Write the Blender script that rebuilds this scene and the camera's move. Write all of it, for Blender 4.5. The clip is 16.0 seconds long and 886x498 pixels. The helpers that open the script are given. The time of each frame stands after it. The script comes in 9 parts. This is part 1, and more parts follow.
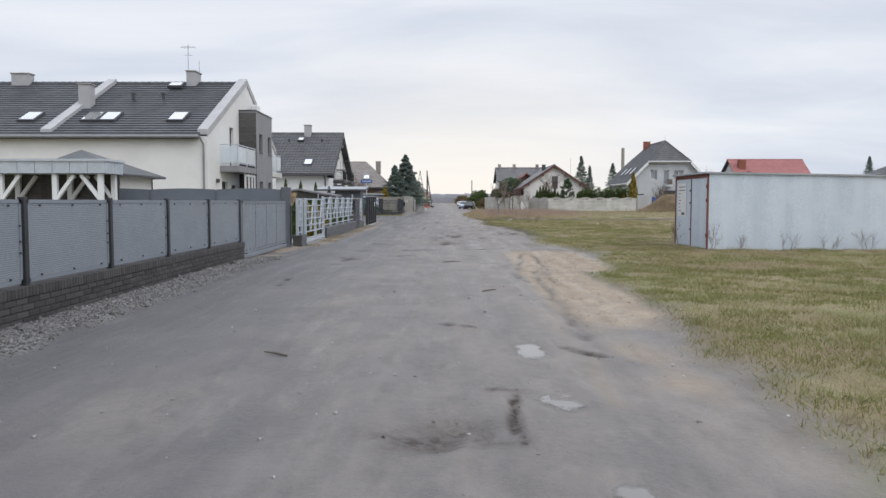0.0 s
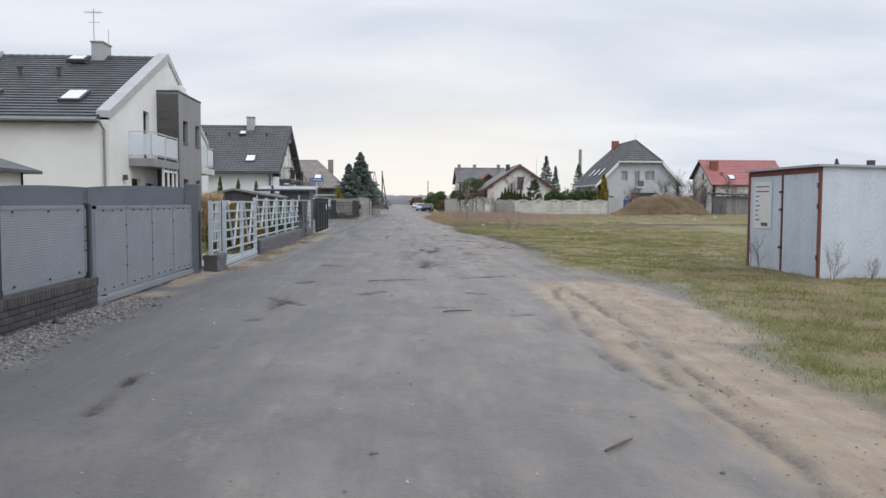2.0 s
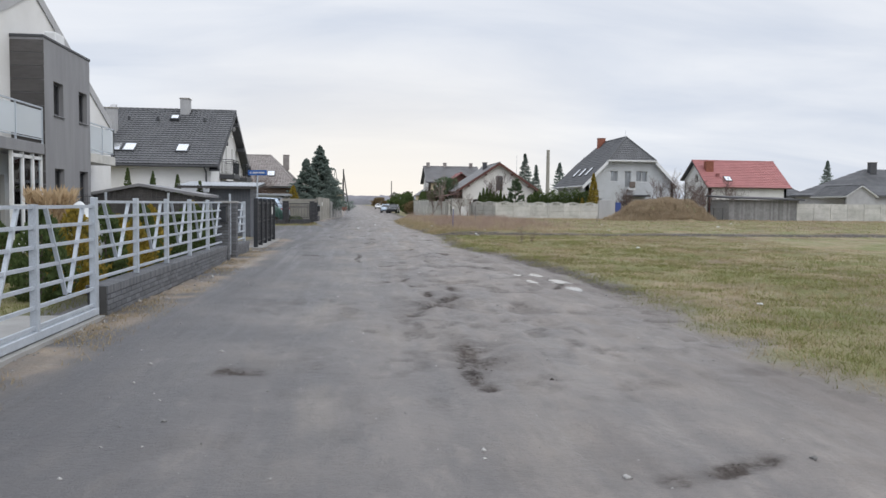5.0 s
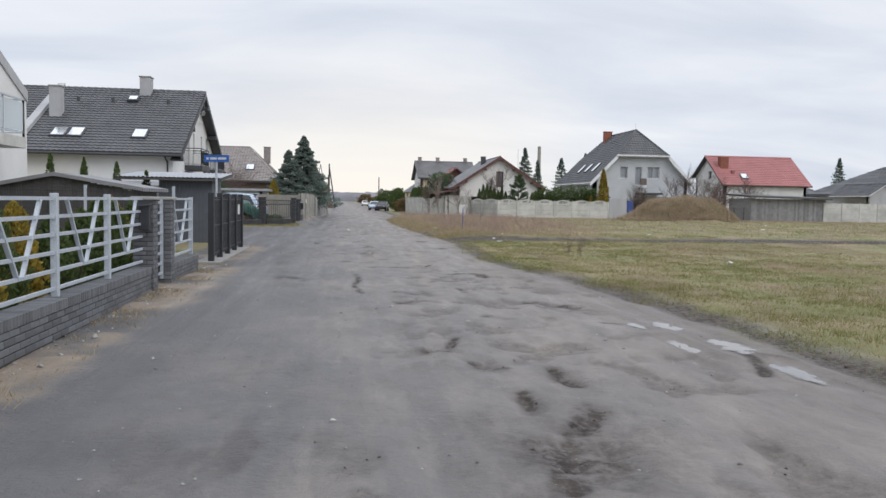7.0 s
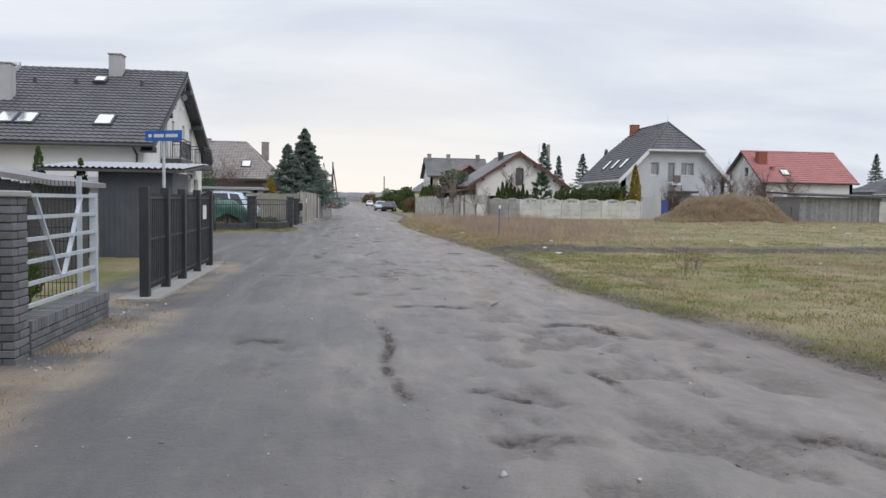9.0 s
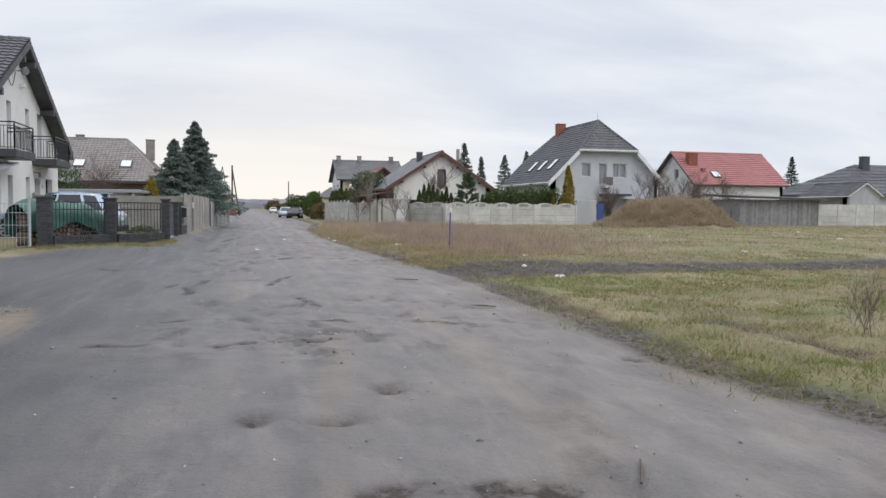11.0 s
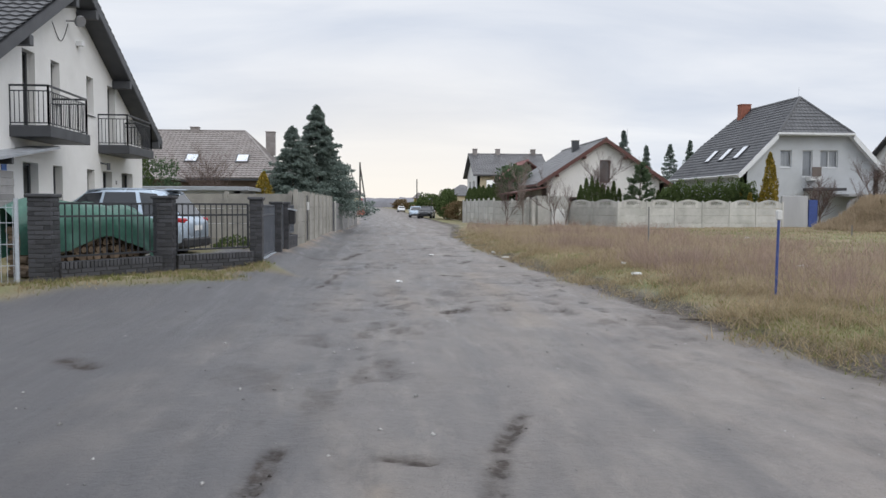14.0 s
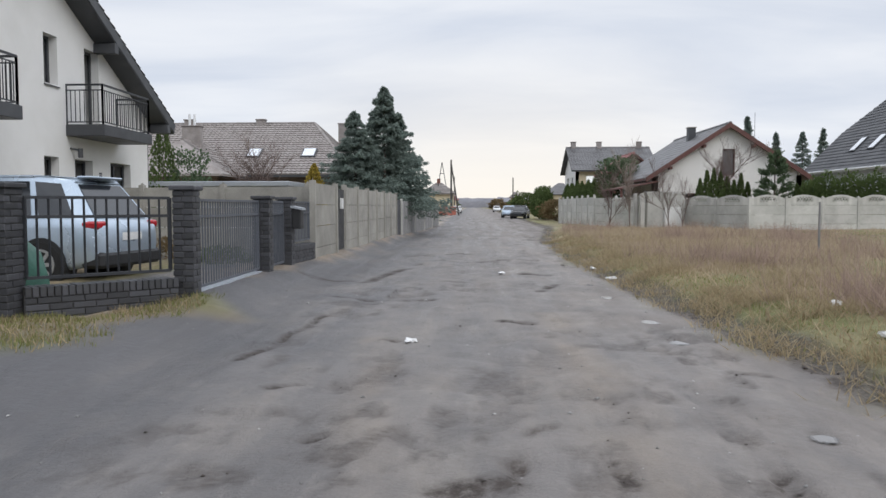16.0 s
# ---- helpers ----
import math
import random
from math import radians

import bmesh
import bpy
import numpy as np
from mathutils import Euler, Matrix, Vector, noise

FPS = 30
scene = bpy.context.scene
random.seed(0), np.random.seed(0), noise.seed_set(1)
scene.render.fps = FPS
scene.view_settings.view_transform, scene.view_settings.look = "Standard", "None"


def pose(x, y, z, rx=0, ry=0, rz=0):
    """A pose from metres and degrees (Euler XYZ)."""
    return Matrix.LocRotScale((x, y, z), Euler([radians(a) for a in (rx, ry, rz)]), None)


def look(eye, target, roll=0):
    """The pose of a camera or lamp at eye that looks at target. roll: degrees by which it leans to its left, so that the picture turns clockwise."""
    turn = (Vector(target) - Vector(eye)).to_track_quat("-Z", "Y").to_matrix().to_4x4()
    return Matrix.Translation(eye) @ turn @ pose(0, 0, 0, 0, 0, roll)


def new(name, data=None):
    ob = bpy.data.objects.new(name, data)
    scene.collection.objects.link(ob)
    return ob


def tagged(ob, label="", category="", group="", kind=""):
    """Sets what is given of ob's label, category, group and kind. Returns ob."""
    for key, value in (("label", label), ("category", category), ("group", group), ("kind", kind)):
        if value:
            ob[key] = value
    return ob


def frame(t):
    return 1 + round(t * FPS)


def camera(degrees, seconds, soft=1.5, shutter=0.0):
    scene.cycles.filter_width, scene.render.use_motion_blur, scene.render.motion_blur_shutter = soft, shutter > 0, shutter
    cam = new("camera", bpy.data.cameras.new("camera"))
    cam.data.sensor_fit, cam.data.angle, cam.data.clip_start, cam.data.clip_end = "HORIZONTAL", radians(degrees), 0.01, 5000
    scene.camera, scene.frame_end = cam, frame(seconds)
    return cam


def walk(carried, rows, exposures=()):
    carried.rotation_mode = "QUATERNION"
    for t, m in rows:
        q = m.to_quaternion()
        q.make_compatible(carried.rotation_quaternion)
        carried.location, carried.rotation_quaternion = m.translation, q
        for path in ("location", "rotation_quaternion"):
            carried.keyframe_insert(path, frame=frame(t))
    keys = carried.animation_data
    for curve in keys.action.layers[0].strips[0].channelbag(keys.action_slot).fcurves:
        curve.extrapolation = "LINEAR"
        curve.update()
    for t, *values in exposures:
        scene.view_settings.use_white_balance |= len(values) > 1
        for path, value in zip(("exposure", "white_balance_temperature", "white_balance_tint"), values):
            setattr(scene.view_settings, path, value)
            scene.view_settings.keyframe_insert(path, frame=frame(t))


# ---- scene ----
cam = camera(59.5, 16.0)
PATH = [
    (0, (-0.008, 0.161, 1.415), (-0.003, 2.157, 1.293), -0.0),
    (0.5, (-0.113, 2.038, 1.396), (-0.042, 4.032, 1.272), 0.1),
    (1, (-0.342, 4.093, 1.443), (-0.25, 6.087, 1.321), 0.3),
    (1.5, (-0.543, 5.883, 1.45), (-0.429, 7.876, 1.332), 0.3),
    (2, (-0.619, 7.747, 1.484), (-0.493, 9.739, 1.366), 0.2),
    (2.5, (-0.731, 9.57, 1.476), (-0.594, 11.562, 1.362), 0.3),
    (3, (-0.767, 11.442, 1.452), (-0.65, 13.436, 1.341), 0.1),
    (3.5, (-0.717, 13.252, 1.484), (-0.607, 15.245, 1.371), 0.1),
    (4, (-0.725, 15.236, 1.5), (-0.588, 17.228, 1.386), 0.3),
    (4.5, (-0.884, 17.028, 1.567), (-0.691, 19.016, 1.453), 0.4),
    (7, (-1.28, 26.376, 1.599), (-1.013, 28.355, 1.477), 1.0),
    (7.5, (-1.339, 28.143, 1.588), (-1.097, 30.125, 1.468), 1.0),
    (8, (-1.404, 30.033, 1.618), (-1.17, 32.016, 1.496), 0.9),
    (8.5, (-1.429, 31.85, 1.599), (-1.193, 33.832, 1.475), 0.9),
    (11, (-1.147, 41.526, 1.407), (-0.652, 43.461, 1.304), 0.5),
    (11.5, (-1.17, 43.319, 1.409), (-0.619, 45.238, 1.3), 0.6),
    (12, (-1.248, 45.278, 1.432), (-0.653, 47.184, 1.323), 0.6),
    (12.5, (-1.349, 47.039, 1.445), (-0.891, 48.982, 1.334), 0.4),
    (13, (-1.378, 48.932, 1.446), (-1.028, 50.898, 1.334), 0.3),
    (13.5, (-1.337, 50.678, 1.463), (-1.096, 52.66, 1.35), 0.3),
    (14, (-1.286, 52.511, 1.493), (-1.104, 54.499, 1.383), 0.2),
    (14.5, (-1.182, 54.253, 1.455), (-1.104, 56.249, 1.346), 0.1),
    (15, (-0.886, 56.008, 1.436), (-0.87, 58.005, 1.331), -0.3),
    (15.5, (-0.49, 57.765, 1.45), (-0.516, 59.761, 1.34), -0.2),
    (16, (-0.135, 59.651, 1.411), (-0.208, 61.647, 1.301), -0.1),
]
walk(cam, [(t, look(eye, target, roll)) for t, eye, target, roll in PATH])

# ---- sky and light: overcast day ----
def build_world():
    w = bpy.data.worlds.new("overcast_sky")
    scene.world = w
    w.use_nodes = True
    nt = w.node_tree
    nt.nodes.clear()
    N, L = nt.nodes.new, nt.links.new
    out = N("ShaderNodeOutputWorld")
    sky = N("ShaderNodeTexSky")
    sky.sky_type = "NISHITA"
    sky.sun_disc = False
    sky.sun_elevation = radians(43)
    sky.sun_rotation = radians(135)
    clear = N("ShaderNodeBackground")
    clear.inputs["Strength"].default_value = 0.07
    L(sky.outputs[0], clear.inputs["Color"])
    tc = N("ShaderNodeTexCoord")
    sep = N("ShaderNodeSeparateXYZ")
    L(tc.outputs["Generated"], sep.inputs[0])
    # cloud sheet: direction flattened on to a high plane
    zc = N("ShaderNodeMath"); zc.operation = "MAXIMUM"; zc.inputs[1].default_value = 0.0
    L(sep.outputs["Z"], zc.inputs[0])
    za = N("ShaderNodeMath"); za.operation = "ADD"; za.inputs[1].default_value = 0.22
    L(zc.outputs[0], za.inputs[0])
    dx = N("ShaderNodeMath"); dx.operation = "DIVIDE"
    dy = N("ShaderNodeMath"); dy.operation = "DIVIDE"
    L(sep.outputs["X"], dx.inputs[0]); L(za.outputs[0], dx.inputs[1])
    L(sep.outputs["Y"], dy.inputs[0]); L(za.outputs[0], dy.inputs[1])
    comb = N("ShaderNodeCombineXYZ")
    L(dx.outputs[0], comb.inputs["X"]); L(dy.outputs[0], comb.inputs["Y"])
    mp = N("ShaderNodeMapping")
    mp.inputs["Scale"].default_value = (0.55, 1.25, 1)
    L(comb.outputs[0], mp.inputs["Vector"])
    nz = N("ShaderNodeTexNoise")
    nz.inputs["Scale"].default_value = 1.5; nz.inputs["Detail"].default_value = 7; nz.inputs["Roughness"].default_value = 0.52
    nz.inputs["Distortion"].default_value = 0.4
    L(mp.outputs[0], nz.inputs["Vector"])
    cr = N("ShaderNodeValToRGB")
    cr.color_ramp.elements[0].position = 0.32; cr.color_ramp.elements[0].color = (0.63, 0.685, 0.79, 1)
    cr.color_ramp.elements[1].position = 0.66; cr.color_ramp.elements[1].color = (0.85, 0.875, 0.925, 1)
    L(nz.outputs["Fac"], cr.inputs[0])
    # thin bright gap low over the far end of the road
    dot = N("ShaderNodeVectorMath"); dot.operation = "DOT_PRODUCT"
    dot.inputs[1].default_value = (0.03, 0.9986, 0.045)
    L(tc.outputs["Generated"], dot.inputs[0])
    mr = N("ShaderNodeMapRange"); mr.inputs[1].default_value = 0.95; mr.inputs[2].default_value = 1.0
    L(dot.outputs["Value"], mr.inputs[0])
    lo = N("ShaderNodeMapRange"); lo.inputs[1].default_value = 0.22; lo.inputs[2].default_value = 0.0
    L(sep.outputs["Z"], lo.inputs[0])
    gm = N("ShaderNodeMath"); gm.operation = "MULTIPLY"
    L(mr.outputs[0], gm.inputs[0]); L(lo.outputs[0], gm.inputs[1])
    mix = N("ShaderNodeMix"); mix.data_type = "RGBA"
    L(gm.outputs[0], mix.inputs["Factor"]); L(cr.outputs[0], mix.inputs[6])
    mix.inputs[7].default_value = (1.0, 0.94, 0.86, 1)
    cloud = N("ShaderNodeBackground")
    zen = N("ShaderNodeMapRange"); zen.inputs[1].default_value = 0.25; zen.inputs[2].default_value = 0.95; zen.inputs[3].default_value = 1.07; zen.inputs[4].default_value = 1.95
    L(sep.outputs["Z"], zen.inputs[0]); L(zen.outputs[0], cloud.inputs["Strength"])
    L(mix.outputs[2], cloud.inputs["Color"])
    ms = N("ShaderNodeMixShader")
    ms.inputs[0].default_value = 0.93
    L(clear.outputs[0], ms.inputs[1]); L(cloud.outputs[0], ms.inputs[2])
    L(ms.outputs[0], out.inputs["Surface"])
    s = bpy.data.lights.new("sun", "SUN")
    s.energy, s.angle, s.color = 1.1, radians(40), (1.0, 0.98, 0.95)
    ob = new("sun", s)
    ob.matrix_world = look((90, -50, 110), (0, 40, 0))


build_world()


# ---- materials ----
def mat(name, col, col2=None, rough=0.7, metal=0.0, scale=3.0, fine=60.0, bump=0.15, streak=0.0, vary=0.0, spec=0.5, dirt=None, dirt_amt=0.0):
    """Two scales of colour variation, fine relief, optional vertical streaks, per-piece variation and dirt patches."""
    m = bpy.data.materials.new(name)
    m.use_nodes = True
    nt = m.node_tree
    b = nt.nodes["Principled BSDF"]
    N, L = nt.nodes.new, nt.links.new
    tc = N("ShaderNodeTexCoord")
    src = tc.outputs["Object"]
    n1 = N("ShaderNodeTexNoise"); n1.inputs["Scale"].default_value = scale; n1.inputs["Detail"].default_value = 5
    n2 = N("ShaderNodeTexNoise"); n2.inputs["Scale"].default_value = fine; n2.inputs["Detail"].default_value = 3
    if streak:
        mp = N("ShaderNodeMapping"); mp.inputs["Scale"].default_value = (1, 1, streak)
        L(src, mp.inputs["Vector"]); L(mp.outputs[0], n1.inputs["Vector"])
    else:
        L(src, n1.inputs["Vector"])
    L(src, n2.inputs["Vector"])
    c2 = col2 or tuple(c * 0.72 for c in col)
    mx = N("ShaderNodeMix"); mx.data_type = "RGBA"
    ra = N("ShaderNodeMapRange"); ra.inputs[1].default_value = 0.3; ra.inputs[2].default_value = 0.7
    L(n1.outputs["Fac"], ra.inputs[0]); L(ra.outputs[0], mx.inputs["Factor"])
    mx.inputs[6].default_value = (*col, 1); mx.inputs[7].default_value = (*c2, 1)
    last = mx.outputs[2]
    m2 = N("ShaderNodeMix"); m2.data_type = "RGBA"; m2.blend_type = "MULTIPLY"; m2.inputs["Factor"].default_value = 1.0
    rb = N("ShaderNodeMapRange"); rb.inputs[1].default_value = 0.25; rb.inputs[2].default_value = 0.75; rb.inputs[3].default_value = 0.82; rb.inputs[4].default_value = 1.14
    L(n2.outputs["Fac"], rb.inputs[0])
    L(last, m2.inputs[6]); L(rb.outputs[0], m2.inputs[7])
    last = m2.outputs[2]
    if vary:
        oi = N("ShaderNodeObjectInfo"); ge = N("ShaderNodeNewGeometry")
        ad = N("ShaderNodeMath"); ad.operation = "ADD"
        L(oi.outputs["Random"], ad.inputs[0]); L(ge.outputs["Random Per Island"], ad.inputs[1])
        fr = N("ShaderNodeMath"); fr.operation = "FRACT"; L(ad.outputs[0], fr.inputs[0])
        rv = N("ShaderNodeMapRange"); rv.inputs[3].default_value = 1 - vary; rv.inputs[4].default_value = 1 + vary
        L(fr.outputs[0], rv.inputs[0])
        m3 = N("ShaderNodeMix"); m3.data_type = "RGBA"; m3.blend_type = "MULTIPLY"; m3.inputs["Factor"].default_value = 1.0
        L(last, m3.inputs[6]); L(rv.outputs[0], m3.inputs[7])
        last = m3.outputs[2]
    if dirt:
        n3 = N("ShaderNodeTexNoise"); n3.inputs["Scale"].default_value = scale * 0.6; n3.inputs["Detail"].default_value = 8; n3.inputs["Roughness"].default_value = 0.7
        L(src, n3.inputs["Vector"])
        rd = N("ShaderNodeMapRange"); rd.inputs[1].default_value = 0.48; rd.inputs[2].default_value = 0.72; rd.inputs[4].default_value = dirt_amt
        L(n3.outputs["Fac"], rd.inputs[0])
        m4 = N("ShaderNodeMix"); m4.data_type = "RGBA"
        L(rd.outputs[0], m4.inputs["Factor"]); L(last, m4.inputs[6]); m4.inputs[7].default_value = (*dirt, 1)
        last = m4.outputs[2]
    L(last, b.inputs["Base Color"])
    rr = N("ShaderNodeMapRange"); rr.inputs[3].default_value = max(0.02, rough - 0.12); rr.inputs[4].default_value = min(1, rough + 0.12)
    L(n1.outputs["Fac"], rr.inputs[0]); L(rr.outputs[0], b.inputs["Roughness"])
    b.inputs["Metallic"].default_value = metal
    b.inputs["Specular IOR Level"].default_value = spec
    if bump:
        bp = N("ShaderNodeBump"); bp.inputs["Strength"].default_value = bump; bp.inputs["Distance"].default_value = 0.01
        L(n2.outputs["Fac"], bp.inputs["Height"]); L(bp.outputs[0], b.inputs["Normal"])
    return m


def foliage(name, col, col2):
    """Leaves: diffuse with light passing through, varied leaf by leaf and over the crown."""
    m = bpy.data.materials.new(name)
    m.use_nodes = True
    nt = m.node_tree
    nt.nodes.clear()
    N, L = nt.nodes.new, nt.links.new
    o = N("ShaderNodeOutputMaterial")
    tc, n = N("ShaderNodeTexCoord"), N("ShaderNodeTexNoise")
    n.inputs["Scale"].default_value = 1.3
    L(tc.outputs["Object"], n.inputs["Vector"])
    ge = N("ShaderNodeNewGeometry")
    ad = N("ShaderNodeMath"); ad.operation = "ADD"; L(n.outputs["Fac"], ad.inputs[0]); L(ge.outputs["Random Per Island"], ad.inputs[1])
    r = N("ShaderNodeMapRange"); r.inputs[1].default_value = 0.3; r.inputs[2].default_value = 1.6; L(ad.outputs[0], r.inputs[0])
    mx = N("ShaderNodeMix"); mx.data_type = "RGBA"; L(r.outputs[0], mx.inputs["Factor"])
    mx.inputs[6].default_value = (*col2, 1); mx.inputs[7].default_value = (*col, 1)
    d, t = N("ShaderNodeBsdfDiffuse"), N("ShaderNodeBsdfTranslucent")
    L(mx.outputs[2], d.inputs[0]); L(mx.outputs[2], t.inputs[0])
    ms = N("ShaderNodeMixShader"); ms.inputs[0].default_value = 0.42
    L(d.outputs[0], ms.inputs[1]); L(t.outputs[0], ms.inputs[2]); L(ms.outputs[0], o.inputs[0])
    return m


def glass_mat(name, tint=(0.9, 0.95, 1.0), frost=0.0):
    m = bpy.data.materials.new(name)
    m.use_nodes = True
    nt = m.node_tree
    nt.nodes.clear()
    N, L = nt.nodes.new, nt.links.new
    o = N("ShaderNodeOutputMaterial")
    t = N("ShaderNodeBsdfTransparent"); t.inputs[0].default_value = (*tint, 1)
    g = N("ShaderNodeBsdfGlossy"); g.inputs["Roughness"].default_value = 0.02 + frost * 0.2
    f = N("ShaderNodeFresnel"); f.inputs[0].default_value = 1.6
    mx = N("ShaderNodeMixShader")
    L(f.outputs[0], mx.inputs[0]); L(t.outputs[0], mx.inputs[1]); L(g.outputs[0], mx.inputs[2])
    last = mx.outputs[0]
    if frost:
        d = N("ShaderNodeBsdfTranslucent"); d.inputs[0].default_value = (0.85, 0.88, 0.9, 1)
        d2 = N("ShaderNodeBsdfDiffuse"); d2.inputs[0].default_value = (0.75, 0.78, 0.8, 1)
        a = N("ShaderNodeMixShader"); a.inputs[0].default_value = 0.5
        L(d.outputs[0], a.inputs[1]); L(d2.outputs[0], a.inputs[2])
        mf = N("ShaderNodeMixShader"); mf.inputs[0].default_value = frost
        L(last, mf.inputs[1]); L(a.outputs[0], mf.inputs[2])
        last = mf.outputs[0]
    L(last, o.inputs[0])
    return m


